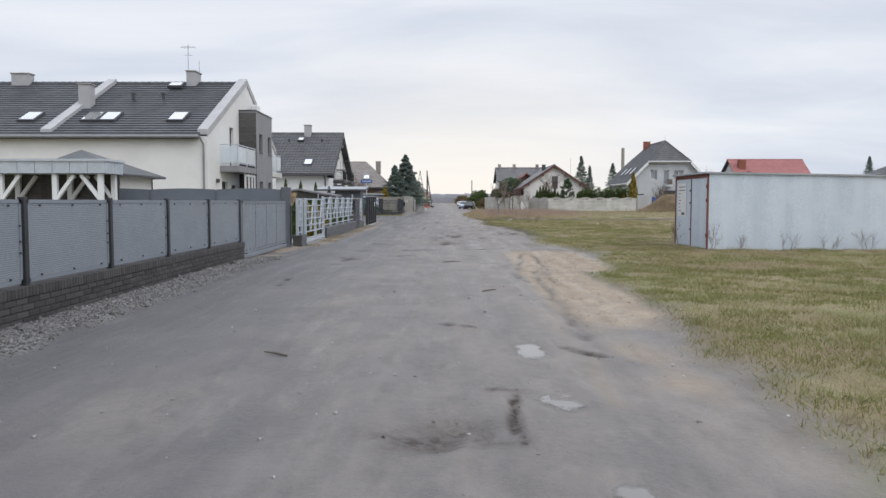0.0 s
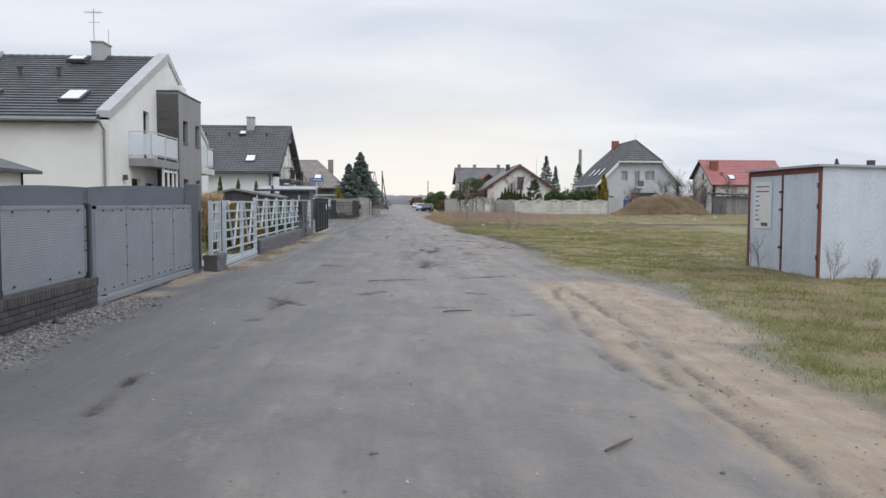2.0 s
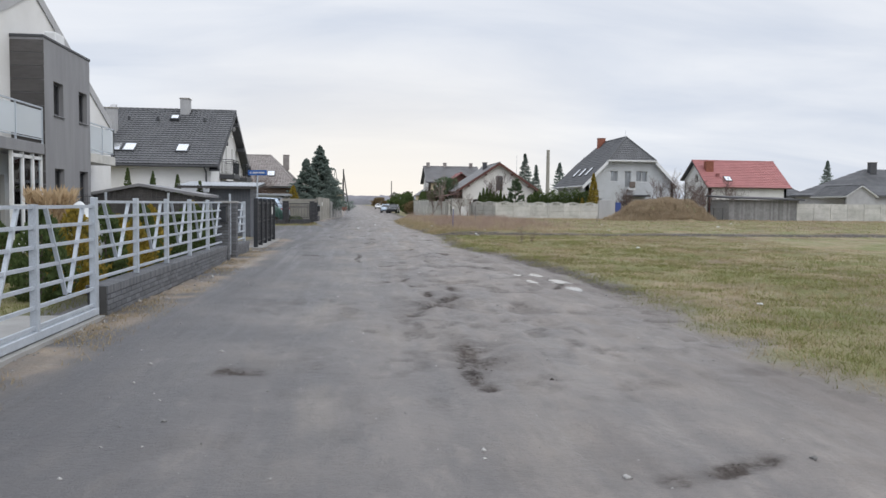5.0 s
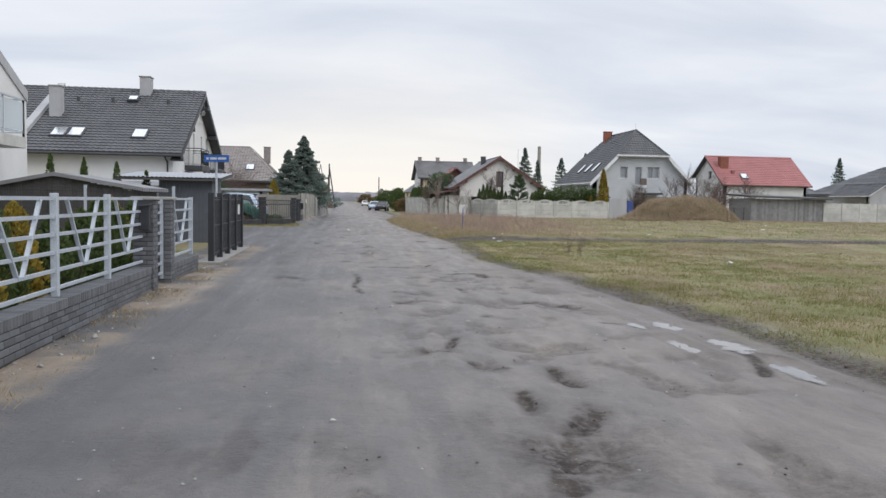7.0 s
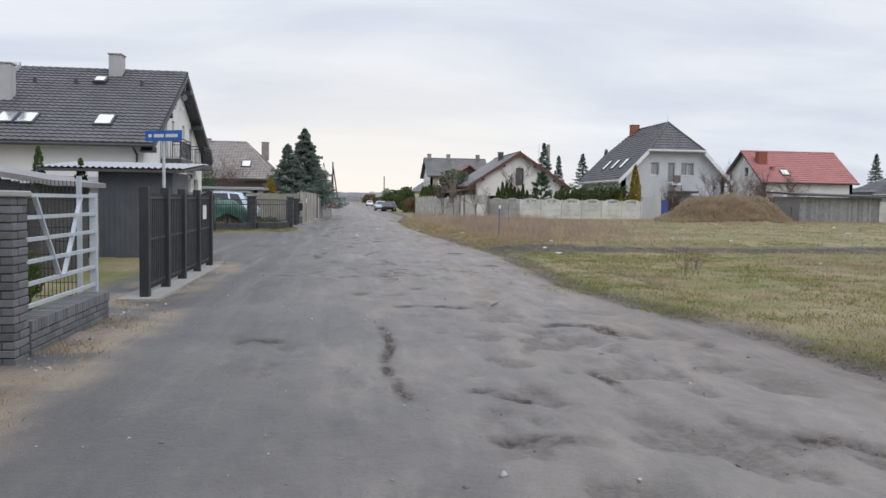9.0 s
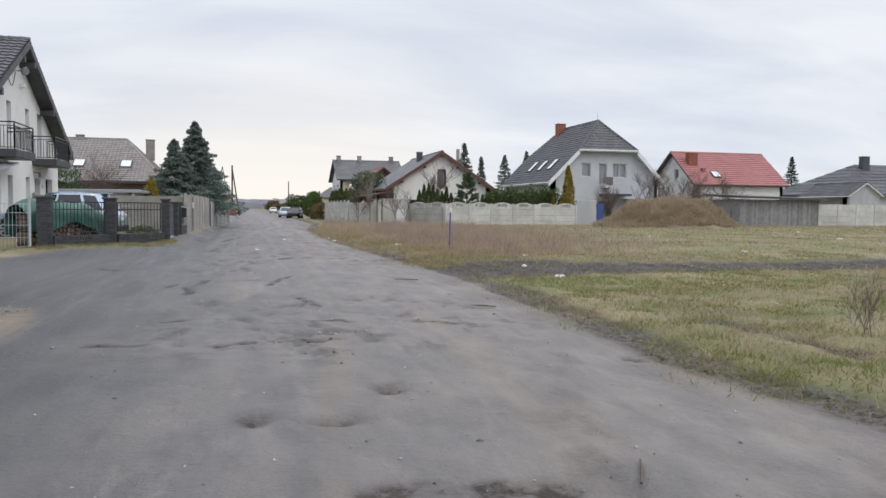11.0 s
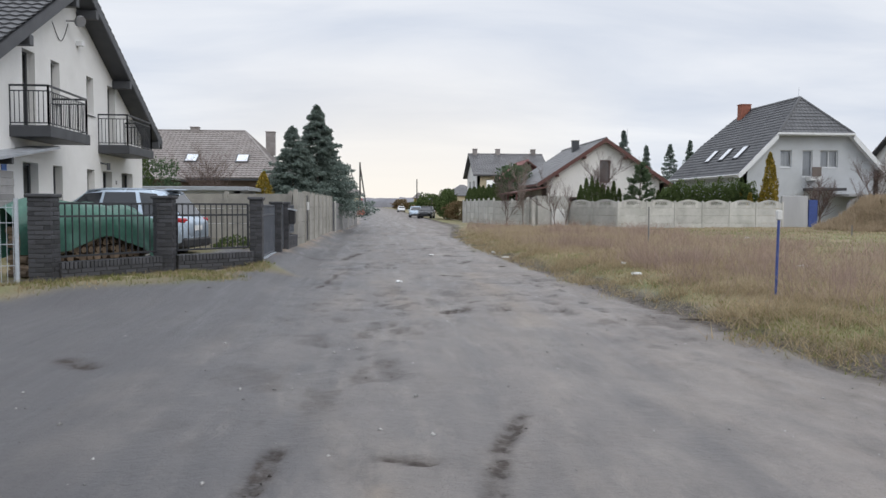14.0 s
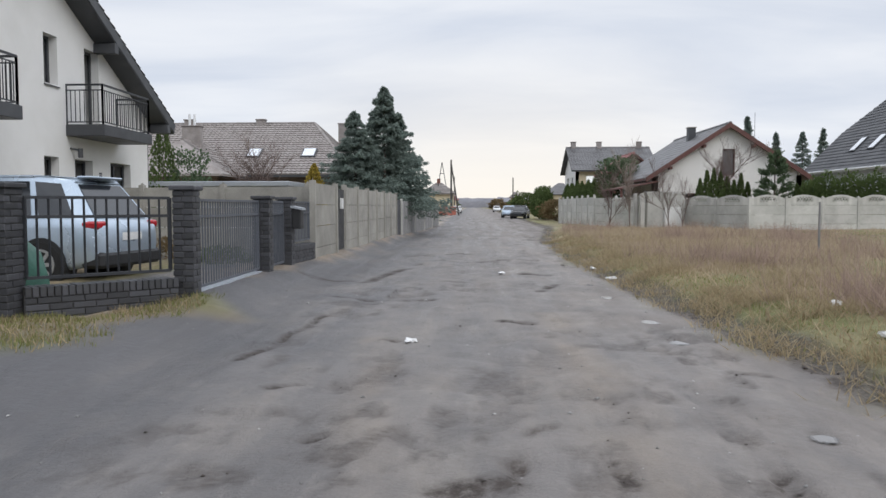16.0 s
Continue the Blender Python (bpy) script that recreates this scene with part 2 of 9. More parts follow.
M = {
    "plaster_white": mat("plaster_white", (0.75, 0.745, 0.735), (0.68, 0.675, 0.665), 0.9, scale=0.7, fine=90, bump=0.25, dirt=(0.5, 0.49, 0.46), dirt_amt=0.35),
    "plaster_warm": mat("plaster_warm", (0.78, 0.76, 0.73), (0.70, 0.68, 0.65), 0.9, scale=0.7, fine=90, bump=0.25, dirt=(0.48, 0.46, 0.43), dirt_amt=0.4),
    "plaster_grey": mat("plaster_grey", (0.53, 0.55, 0.57), (0.48, 0.50, 0.52), 0.9, scale=0.8, fine=90, bump=0.25, dirt=(0.28, 0.28, 0.28), dirt_amt=0.3),
    "plaster_brown": mat("plaster_brown", (0.20, 0.15, 0.12), (0.15, 0.11, 0.09), 0.9, scale=0.8, bump=0.2),
    "plaster_yellow": mat("plaster_yellow", (0.75, 0.58, 0.16), (0.68, 0.5, 0.12), 0.9, scale=0.8, bump=0.2),
    "plaster_cream": mat("plaster_cream", (0.62, 0.54, 0.38), (0.55, 0.47, 0.33), 0.9, scale=0.8, bump=0.2),
    "tile_dark": mat("tile_dark", (0.085, 0.09, 0.10), (0.06, 0.064, 0.072), 0.45, scale=1.2, fine=35, bump=0.15, vary=0.15),
    "tile_black": mat("tile_black", (0.105, 0.107, 0.113), (0.078, 0.08, 0.086), 0.6, scale=1.2, fine=35, bump=0.2, vary=0.2),
    "tile_brown": mat("tile_brown", (0.29, 0.262, 0.25), (0.20, 0.178, 0.168), 0.8, scale=2.2, fine=25, bump=0.2, vary=0.3, dirt=(0.34, 0.325, 0.31), dirt_amt=0.5),
    "tile_red": mat("tile_red", (0.36, 0.145, 0.14), (0.3, 0.12, 0.117), 0.6, scale=1.0, fine=30, bump=0.15, vary=0.12),
    "tile_greymetal": mat("tile_greymetal", (0.14, 0.138, 0.142), (0.11, 0.108, 0.112), 0.4, scale=1.0, fine=30, bump=0.12, vary=0.12),
    "render_grey": mat("render_grey", (0.42, 0.42, 0.43), (0.36, 0.36, 0.37), 0.85, scale=1.4, bump=0.2),
    "coping": mat("coping", (0.44, 0.44, 0.45), (0.38, 0.38, 0.39), 0.7, scale=2, fine=40, bump=0.1, streak=0.1),
    "clad_grey": mat("clad_grey", (0.25, 0.25, 0.262), (0.205, 0.205, 0.217), 0.6, scale=3, fine=40, bump=0.15, streak=0.15),
    "trim_dark": mat("trim_dark", (0.06, 0.063, 0.07), (0.048, 0.05, 0.056), 0.55, scale=2, bump=0.08),
    "metal_dark": mat("metal_dark", (0.045, 0.048, 0.054), (0.035, 0.037, 0.042), 0.45, 0.3, scale=4, bump=0.06, spec=0.4),
    "fence_grey": mat("fence_grey", (0.26, 0.29, 0.33), (0.225, 0.25, 0.288), 0.5, 0.35, scale=1.6, fine=120, bump=0.05, dirt=(0.27, 0.26, 0.25), dirt_amt=0.25),
    "fence_blue_grey": mat("fence_blue_grey", (0.135, 0.155, 0.185), (0.115, 0.133, 0.16), 0.6, 0.1, scale=1.2, fine=80, bump=0.05, dirt=(0.2, 0.2, 0.2), dirt_amt=0.2),
    "post_blue_grey": mat("post_blue_grey", (0.12, 0.13, 0.15), (0.095, 0.103, 0.12), 0.55, 0.2, scale=3, bump=0.05),
    "galv": mat("galv", (0.50, 0.54, 0.59), (0.42, 0.46, 0.51), 0.45, 0.25, scale=5, fine=60, bump=0.05),
    "galv_sheet": mat("galv_sheet", (0.58, 0.64, 0.71), (0.50, 0.56, 0.63), 0.5, 0.3, scale=2.0, fine=40, bump=0.08, streak=0.12, dirt=(0.68, 0.72, 0.76), dirt_amt=0.4),
    "rust_red": mat("rust_red", (0.21, 0.06, 0.05), (0.13, 0.05, 0.04), 0.75, scale=8, bump=0.2),
    "brick_dark": mat("brick_dark", (0.058, 0.054, 0.056), (0.036, 0.034, 0.036), 0.65, scale=5, fine=90, bump=0.35, vary=0.4, dirt=(0.11, 0.10, 0.095), dirt_amt=0.4),
    "brick_grey": mat("brick_grey", (0.125, 0.13, 0.142), (0.095, 0.10, 0.11), 0.7, scale=5, fine=90, bump=0.3, vary=0.3, dirt=(0.2, 0.19, 0.18), dirt_amt=0.3),
    "brick_black": mat("brick_black", (0.052, 0.053, 0.06), (0.036, 0.037, 0.043), 0.55, scale=5, fine=90, bump=0.35, vary=0.4, dirt=(0.1, 0.1, 0.1), dirt_amt=0.3),
    "brick_red": mat("brick_red", (0.33, 0.12, 0.075), (0.25, 0.09, 0.06), 0.85, scale=6, bump=0.3, vary=0.2),
    "mortar": mat("mortar", (0.075, 0.073, 0.072), (0.055, 0.054, 0.053), 0.95, scale=5, fine=120, bump=0.3),
    "concrete": mat("concrete", (0.36, 0.345, 0.31), (0.27, 0.26, 0.235), 0.92, scale=1.8, fine=70, bump=0.35, vary=0.1, dirt=(0.17, 0.165, 0.145), dirt_amt=0.65),
    "concrete_light": mat("concrete_light", (0.55, 0.54, 0.51), (0.44, 0.435, 0.405), 0.92, scale=1.5, fine=70, bump=0.3, vary=0.1, dirt=(0.24, 0.235, 0.21), dirt_amt=0.6),
    "slab": mat("slab", (0.33, 0.325, 0.315), (0.27, 0.265, 0.255), 0.9, scale=2.5, fine=80, bump=0.25),
    "wood_dark": mat("wood_dark", (0.085, 0.08, 0.078), (0.06, 0.056, 0.054), 0.75, scale=4, fine=50, bump=0.2, streak=6, vary=0.2),
    "wood_grey": mat("wood_grey", (0.27, 0.265, 0.265), (0.2, 0.196, 0.195), 0.75, scale=4, fine=50, bump=0.2, vary=0.2),
    "wood_red": mat("wood_red", (0.13, 0.05, 0.04), (0.09, 0.036, 0.03), 0.6, scale=4, bump=0.15),
    "wood_log": mat("wood_log", (0.23, 0.17, 0.115), (0.14, 0.10, 0.07), 0.9, scale=9, fine=60, bump=0.4, vary=0.5),
    "white_paint": mat("white_paint", (0.75, 0.76, 0.77), (0.67, 0.68, 0.69), 0.55, scale=2, bump=0.06),
    "zinc": mat("zinc", (0.40, 0.42, 0.45), (0.33, 0.35, 0.38), 0.45, 0.4, scale=2, bump=0.06),
    "bark": mat("bark", (0.13, 0.105, 0.085), (0.08, 0.064, 0.052), 0.95, scale=8, fine=40, bump=0.6),
    "bark_pale": mat("bark_pale", (0.30, 0.25, 0.22), (0.20, 0.16, 0.14), 0.95, scale=8, fine=40, bump=0.4),
    "twig": mat("twig", (0.17, 0.125, 0.11), (0.12, 0.085, 0.075), 0.95, scale=8, bump=0.1),
    "spruce": foliage("spruce", (0.25, 0.3, 0.27), (0.14, 0.18, 0.155)),
    "thuja": foliage("thuja", (0.125, 0.165, 0.065), (0.07, 0.1, 0.042)),
    "thuja_gold": foliage("thuja_gold", (0.42, 0.3, 0.06), (0.19, 0.17, 0.05)),
    "pine": foliage("pine", (0.13, 0.175, 0.1), (0.075, 0.11, 0.065)),
    "hedge_dry": foliage("hedge_dry", (0.25, 0.185, 0.105), (0.15, 0.115, 0.065)),
    "grass_green": foliage("grass_green", (0.215, 0.25, 0.085), (0.2, 0.17, 0.085)),
    "grass_dry": foliage("grass_dry", (0.45, 0.37, 0.235), (0.25, 0.195, 0.125)),
    "reed": foliage("reed", (0.43, 0.33, 0.275), (0.25, 0.185, 0.155)),
    "straw": foliage("straw", (0.5, 0.405, 0.29), (0.32, 0.255, 0.18)),
    "pampas": foliage("pampas", (0.58, 0.45, 0.3), (0.42, 0.31, 0.19)),
    "stone": mat("stone", (0.36, 0.35, 0.34), (0.24, 0.235, 0.23), 0.9, scale=20, bump=0.3, vary=0.55),
    "gravel": mat("gravel", (0.20, 0.197, 0.195), (0.12, 0.118, 0.117), 0.9, scale=20, bump=0.3, vary=0.6),
    "mud_clod": mat("mud_clod", (0.075, 0.062, 0.055), (0.05, 0.042, 0.038), 0.95, scale=15, bump=0.4, vary=0.3),
    "sand_clod": mat("sand_clod", (0.36, 0.29, 0.205), (0.27, 0.215, 0.155), 0.95, scale=15, bump=0.3, vary=0.3),
    "litter": mat("litter", (0.72, 0.72, 0.72), (0.6, 0.6, 0.6), 0.6, scale=8, bump=0.1),
    "fleece": mat("fleece", (0.62, 0.64, 0.65), (0.52, 0.54, 0.55), 0.9, scale=3, bump=0.2),
    "tarp": mat("tarp", (0.04, 0.13, 0.095), (0.028, 0.095, 0.068), 0.42, scale=2.5, fine=25, bump=0.12),
    "car_silver": mat("car_silver", (0.45, 0.53, 0.62), (0.42, 0.50, 0.59), 0.28, 0.45, scale=1, fine=300, bump=0.0),
    "car_black": mat("car_black", (0.03, 0.032, 0.036), (0.025, 0.027, 0.03), 0.25, 0.2, scale=1, bump=0.0),
    "car_blue": mat("car_blue", (0.14, 0.24, 0.38), (0.12, 0.21, 0.34), 0.3, 0.3, scale=1, bump=0.0),
    "car_white": mat("car_white", (0.7, 0.7, 0.7), (0.66, 0.66, 0.66), 0.3, scale=1, bump=0.0),
    "car_glass": mat("car_glass", (0.02, 0.023, 0.027), (0.018, 0.02, 0.024), 0.08, 0.0, scale=1, bump=0.0, spec=0.9),
    "plastic_black": mat("plastic_black", (0.022, 0.022, 0.024), (0.017, 0.017, 0.018), 0.6, scale=4, bump=0.1),
    "rubber": mat("rubber", (0.018, 0.018, 0.018), (0.014, 0.014, 0.014), 0.85, scale=6, bump=0.2),
    "rim": mat("rim", (0.55, 0.56, 0.58), (0.47, 0.48, 0.5), 0.35, 0.7, scale=4, bump=0.0),
    "lamp_red": mat("lamp_red", (0.42, 0.022, 0.03), (0.33, 0.015, 0.02), 0.2, scale=5, bump=0.0),
    "plate_white": mat("plate_white", (0.68, 0.68, 0.67), (0.62, 0.62, 0.61), 0.5, scale=5, bump=0.0),
    "sign_blue": mat("sign_blue", (0.03, 0.14, 0.48), (0.025, 0.12, 0.42), 0.45, scale=3, bump=0.0),
    "post_blue": mat("post_blue", (0.045, 0.08, 0.28), (0.035, 0.065, 0.22), 0.55, scale=5, bump=0.05),
    "ink": mat("ink", (0.10, 0.10, 0.11), (0.08, 0.08, 0.09), 0.7, scale=5, bump=0.0),
    "window_white": mat("window_white", (0.66, 0.67, 0.68), (0.6, 0.61, 0.62), 0.5, scale=2, bump=0.03),
    "blind": mat("blind", (0.16, 0.13, 0.115), (0.13, 0.105, 0.095), 0.7, scale=3, bump=0.1),
    "curtain": mat("curtain", (0.55, 0.55, 0.55), (0.42, 0.42, 0.43), 0.9, scale=5, bump=0.1, streak=0.05),
    "barrier_red": mat("barrier_red", (0.42, 0.13, 0.09), (0.33, 0.10, 0.07), 0.7, scale=3, bump=0.1),
    # far woods: pale grey base colour includes the distance haze
    "hazed_forest": mat("hazed_forest", (0.26, 0.26, 0.28), (0.2, 0.2, 0.22), 1.0, scale=0.05, fine=0.4, bump=0, vary=0.2, spec=0.0),
    "glass": glass_mat("glass"),
    "glass_frost": glass_mat("glass_frost", frost=0.5),
}


def perforated(name, col, hole, pitch=0.024):
    """Grey sheet with rows of small punched holes."""
    m = mat(name, col, tuple(c * 0.9 for c in col), 0.5, 0.3, scale=1.6, fine=120, bump=0.0, dirt=(0.27, 0.26, 0.25), dirt_amt=0.25)
    nt = m.node_tree
    b = nt.nodes["Principled BSDF"]
    N, L = nt.nodes.new, nt.links.new
    src = b.inputs["Base Color"].links[0].from_socket
    tc = N("ShaderNodeTexCoord"); sp = N("ShaderNodeSeparateXYZ"); L(tc.outputs["Object"], sp.inputs[0])
    waves = []
    for ax in ("Y", "Z"):
        k = N("ShaderNodeMath"); k.operation = "MULTIPLY"; k.inputs[1].default_value = 2 * math.pi / pitch; L(sp.outputs[ax], k.inputs[0])
        c = N("ShaderNodeMath"); c.operation = "COSINE"; L(k.outputs[0], c.inputs[0]); waves.append(c)
    a = N("ShaderNodeMath"); a.operation = "ADD"; L(waves[0].outputs[0], a.inputs[0]); L(waves[1].outputs[0], a.inputs[1])
    r = N("ShaderNodeMapRange"); r.inputs[1].default_value = 0.7; r.inputs[2].default_value = 1.0; L(a.outputs[0], r.inputs[0])
    x = N("ShaderNodeMix"); x.data_type = "RGBA"; L(r.outputs[0], x.inputs["Factor"]); L(src, x.inputs[6]); x.inputs[7].default_value = (*hole, 1)
    L(x.outputs[2], b.inputs["Base Color"])
    return m


M["fence_perf"] = perforated("fence_perf", (0.3, 0.335, 0.375), (0.1, 0.11, 0.125))


# ---- building blocks ----
def box(bm, x0, x1, y0, y1, z0, z1, bevel=0.0):
    vs = [bm.verts.new(p) for p in ((x0, y0, z0), (x1, y0, z0), (x1, y1, z0), (x0, y1, z0), (x0, y0, z1), (x1, y0, z1), (x1, y1, z1), (x0, y1, z1))]
    fs = [bm.faces.new([vs[i] for i in q]) for q in ((3, 2, 1, 0), (4, 5, 6, 7), (0, 1, 5, 4), (1, 2, 6, 5), (2, 3, 7, 6), (3, 0, 4, 7))]
    if bevel:
        es = list({e for f in fs for e in f.edges})
        bmesh.ops.bevel(bm, geom=es, offset=bevel, segments=1, affect="EDGES")
    return vs


def obox(bm, a, b, w, h0, h1):
    """Upright slab between two plan points, w thick, from h0 to h1."""
    a, b = Vector(a[:2]), Vector(b[:2])
    n = Vector((-(b - a).y, (b - a).x)).normalized() * (w / 2)
    c = [a + n, b + n, b - n, a - n]
    lo = [bm.verts.new((p.x, p.y, h0)) for p in c]
    hi = [bm.verts.new((p.x, p.y, h1)) for p in c]
    bm.faces.new(lo[::1]); bm.faces.new(hi[::-1])
    for i in range(4):
        j = (i + 1) % 4
        bm.faces.new((lo[j], lo[i], hi[i], hi[j]))


def beam(bm, a, b, w, d=None, up=(0, 0, 1)):
    """Square bar from a to b."""
    a, b = Vector(a), Vector(b)
    ax = (b - a).normalized()
    s = ax.cross(Vector(up))
    if s.length < 1e-4:
        s = ax.cross(Vector((1, 0, 0)))
    s.normalize()
    t = s.cross(ax).normalized()
    s, t = s * w / 2, t * (d or w) / 2
    q = [s + t, -s + t, -s - t, s - t]
    v0 = [bm.verts.new(a + k) for k in q]
    v1 = [bm.verts.new(b + k) for k in q]
    bm.faces.new(v0[::-1]); bm.faces.new(v1)
    for i in range(4):
        j = (i + 1) % 4
        bm.faces.new((v0[i], v0[j], v1[j], v1[i]))


def tube(bm, a, b, r0, r1=None, n=8, caps=True):
    a, b = Vector(a), Vector(b)
    r1 = r0 if r1 is None else r1
    ax = (b - a).normalized()
    s = ax.cross(Vector((0, 0, 1)) if abs(ax.z) < 0.9 else Vector((1, 0, 0))).normalized()
    t = ax.cross(s)
    dirs = [s * math.cos(2 * math.pi * i / n) + t * math.sin(2 * math.pi * i / n) for i in range(n)]
    v0 = [bm.verts.new(a + d * r0) for d in dirs]
    v1 = [bm.verts.new(b + d * r1) for d in dirs]
    for i in range(n):
        bm.faces.new((v0[i], v0[(i + 1) % n], v1[(i + 1) % n], v1[i]))
    if caps:
        bm.faces.new(v0[::-1]); bm.faces.new(v1)


def ring(bm, pts):
    return bm.faces.new([bm.verts.new(p) for p in pts])


def finish(bm, name, material, smooth=False):
    bmesh.ops.recalc_face_normals(bm, faces=bm.faces[:])
    me = bpy.data.meshes.new(name)
    bm.to_mesh(me)
    bm.free()
    me.materials.append(M[material])
    if smooth:
        for p in me.polygons:
            p.use_smooth = True
    return me


def part(name, bm, material, parent, label="", smooth=False):
    ob = new(name, finish(bm, name, material, smooth))
    ob.parent = parent
    if label:
        tagged(ob, label)
    return ob


def thing(name, label, category, group="", kind="", at=(0, 0, 0)):
    ob = new(name)
    ob.location = at
    return tagged(ob, label, category, group, kind)


def shared(name, mesh, parent, loc, rz=0.0, scale=(1, 1, 1)):
    ob = new(name, mesh)
    ob.parent = parent
    ob.location, ob.rotation_euler, ob.scale = loc, (0, 0, rz), scale
    return ob


def from_arrays(name, verts, faces, material):
    me = bpy.data.meshes.new(name)
    v = np.asarray(verts, dtype=np.float32)
    f = np.asarray(faces, dtype=np.int32)
    k = f.shape[1]
    me.vertices.add(len(v)); me.vertices.foreach_set("co", v.ravel())
    me.loops.add(f.size); me.loops.foreach_set("vertex_index", f.ravel())
    me.polygons.add(len(f)); me.polygons.foreach_set("loop_start", np.arange(0, f.size, k, dtype=np.int32))
    me.update(calc_edges=True)
    me.materials.append(M[material])
    return me


# ---- walls with openings ----
def wall(parent, a, b, z0, z1, thick, openings, material, cuts=(), name="wall", label=""):
    """Wall from plan point a to b, its outer face to the right of a->b. openings: (u0, u1, z0, z1) go through it. cuts: planes (point, normal) whose far side is cut away."""
    a, b = Vector((*a, 0)), Vector((*b, 0))
    d = (b - a); ln = d.length; d.normalize()
    nrm = Vector((d.y, -d.x, 0))
    us = sorted({0, ln, *[o[0] for o in openings], *[o[1] for o in openings]})
    zs = sorted({z0, z1, *[o[2] for o in openings], *[o[3] for o in openings]})
    bm = bmesh.new()
    for i in range(len(us) - 1):
        for j in range(len(zs) - 1):
            cu, cz = (us[i] + us[i + 1]) / 2, (zs[j] + zs[j + 1]) / 2
            if any(o[0] < cu < o[1] and o[2] < cz < o[3] for o in openings):
                continue
            ring(bm, [a + d * u + Vector((0, 0, z)) for u, z in ((us[i], zs[j]), (us[i + 1], zs[j]), (us[i + 1], zs[j + 1]), (us[i], zs[j + 1]))])
    bmesh.ops.remove_doubles(bm, verts=bm.verts[:], dist=0.0005)
    for p, n in cuts:
        bmesh.ops.bisect_plane(bm, geom=bm.verts[:] + bm.edges[:] + bm.faces[:], plane_co=p, plane_no=n, clear_outer=True)
    ext = bmesh.ops.extrude_face_region(bm, geom=bm.faces[:])
    bmesh.ops.translate(bm, vec=-nrm * thick, verts=[v for v in ext["geom"] if isinstance(v, bmesh.types.BMVert)])
    return part(name, bm, material, parent, label)


def window(parent, a, b, u0, u1, z0, z1, frame_mat="trim_dark", inset=0.14, mull=1, sill=True, back=None, name="window", pane="glass"):
    """Window or glazed door set into an opening of the wall a->b."""
    a, b = Vector((*a, 0)), Vector((*b, 0))
    d = (b - a).normalized()
    nrm = Vector((d.y, -d.x, 0))
    P = lambda u, o, z: a + d * u + nrm * o + Vector((0, 0, z))
    fw = 0.07
    bm = bmesh.new()
    def bar(ua, ub, za, zb, o=-inset, t=0.06):
        c = [P(ua, o, za), P(ub, o, za), P(ub, o, zb), P(ua, o, zb)]
        e = [p - nrm * t for p in c]
        ring(bm, c)
        for i in range(4):
            j = (i + 1) % 4
            ring(bm, [c[i], e[i], e[j], c[j]])
        ring(bm, e[::-1])
    bar(u0, u1, z0, z0 + fw); bar(u0, u1, z1 - fw, z1)
    bar(u0, u0 + fw, z0 + fw, z1 - fw); bar(u1 - fw, u1, z0 + fw, z1 - fw)
    for k in range(1, mull):
        c = u0 + (u1 - u0) * k / mull
        bar(c - fw / 2, c + fw / 2, z0 + fw, z1 - fw)
    fr = part(name, bm, frame_mat, parent)
    bm = bmesh.new()
    ring(bm, [P(u, -inset - 0.03, z) for u, z in ((u0 + fw, z0 + fw), (u1 - fw, z0 + fw), (u1 - fw, z1 - fw), (u0 + fw, z1 - fw))])
    pn = part("pane", bm, pane, fr)
    pn.visible_shadow = False
    if back:
        bm = bmesh.new()
        ring(bm, [P(u, -inset - 0.12, z) for u, z in ((u0 + fw, z0 + fw), (u1 - fw, z0 + fw), (u1 - fw, z1 - fw), (u0 + fw, z1 - fw))])
        part("curtain", bm, back, fr)
    if sill:
        bm = bmesh.new()
        x = [P(u0 - 0.03, 0.04, z0 - 0.03), P(u1 + 0.03, 0.04, z0 - 0.03), P(u1 + 0.03, -inset + 0.01, z0 + 0.004), P(u0 - 0.03, -inset + 0.01, z0 + 0.004)]
        y = [p - Vector((0, 0, 0.03)) for p in x]
        ring(bm, x); ring(bm, y[::-1])
        for i in range(4):
            j = (i + 1) % 4
            ring(bm, [x[i], y[i], y[j], x[j]])
        part("sill", bm, frame_mat, fr)
    return fr


def tiled(bm, o, u, v, wide, long, tw=0.3, th=0.34, amp=0.02, lift=0.03, cuts=(), n=4):
    """Courses of tiles on a slope: o lower corner, u along the eave, v up the slope. Each course laps the one below."""
    o, u, v = Vector(o), Vector(u).normalized(), Vector(v).normalized()
    nn = u.cross(v).normalized()
    if nn.z < 0:
        nn = -nn
    cols = max(1, round(wide / tw)) * (n if amp else 1)
    rows = max(1, round(long / th))
    prof = [amp * (0.5 + 0.5 * math.sin(2 * math.pi * i / n)) if amp else 0 for i in range(cols + 1)]
    prev = None
    for r in range(rows):
        s0, s1 = long * r / rows, long * (r + 1) / rows
        lo, hi = [], []
        for i in range(cols + 1):
            x = wide * i / cols
            lo.append(bm.verts.new(o + u * x + v * s0 + nn * (lift + prof[i])))
            hi.append(bm.verts.new(o + u * x + v * s1 + nn * (prof[i] * 0.9 + 0.002)))
        base = prev or [bm.verts.new(o + u * (wide * i / cols) - nn * 0.02) for i in range(cols + 1)]
        for i in range(cols):
            bm.faces.new((base[i], base[i + 1], lo[i + 1], lo[i]))
            bm.faces.new((lo[i], lo[i + 1], hi[i + 1], hi[i]))
        prev = hi
    for p, m in cuts:
        bmesh.ops.bisect_plane(bm, geom=bm.verts[:] + bm.edges[:] + bm.faces[:], plane_co=p, plane_no=m, clear_outer=True)


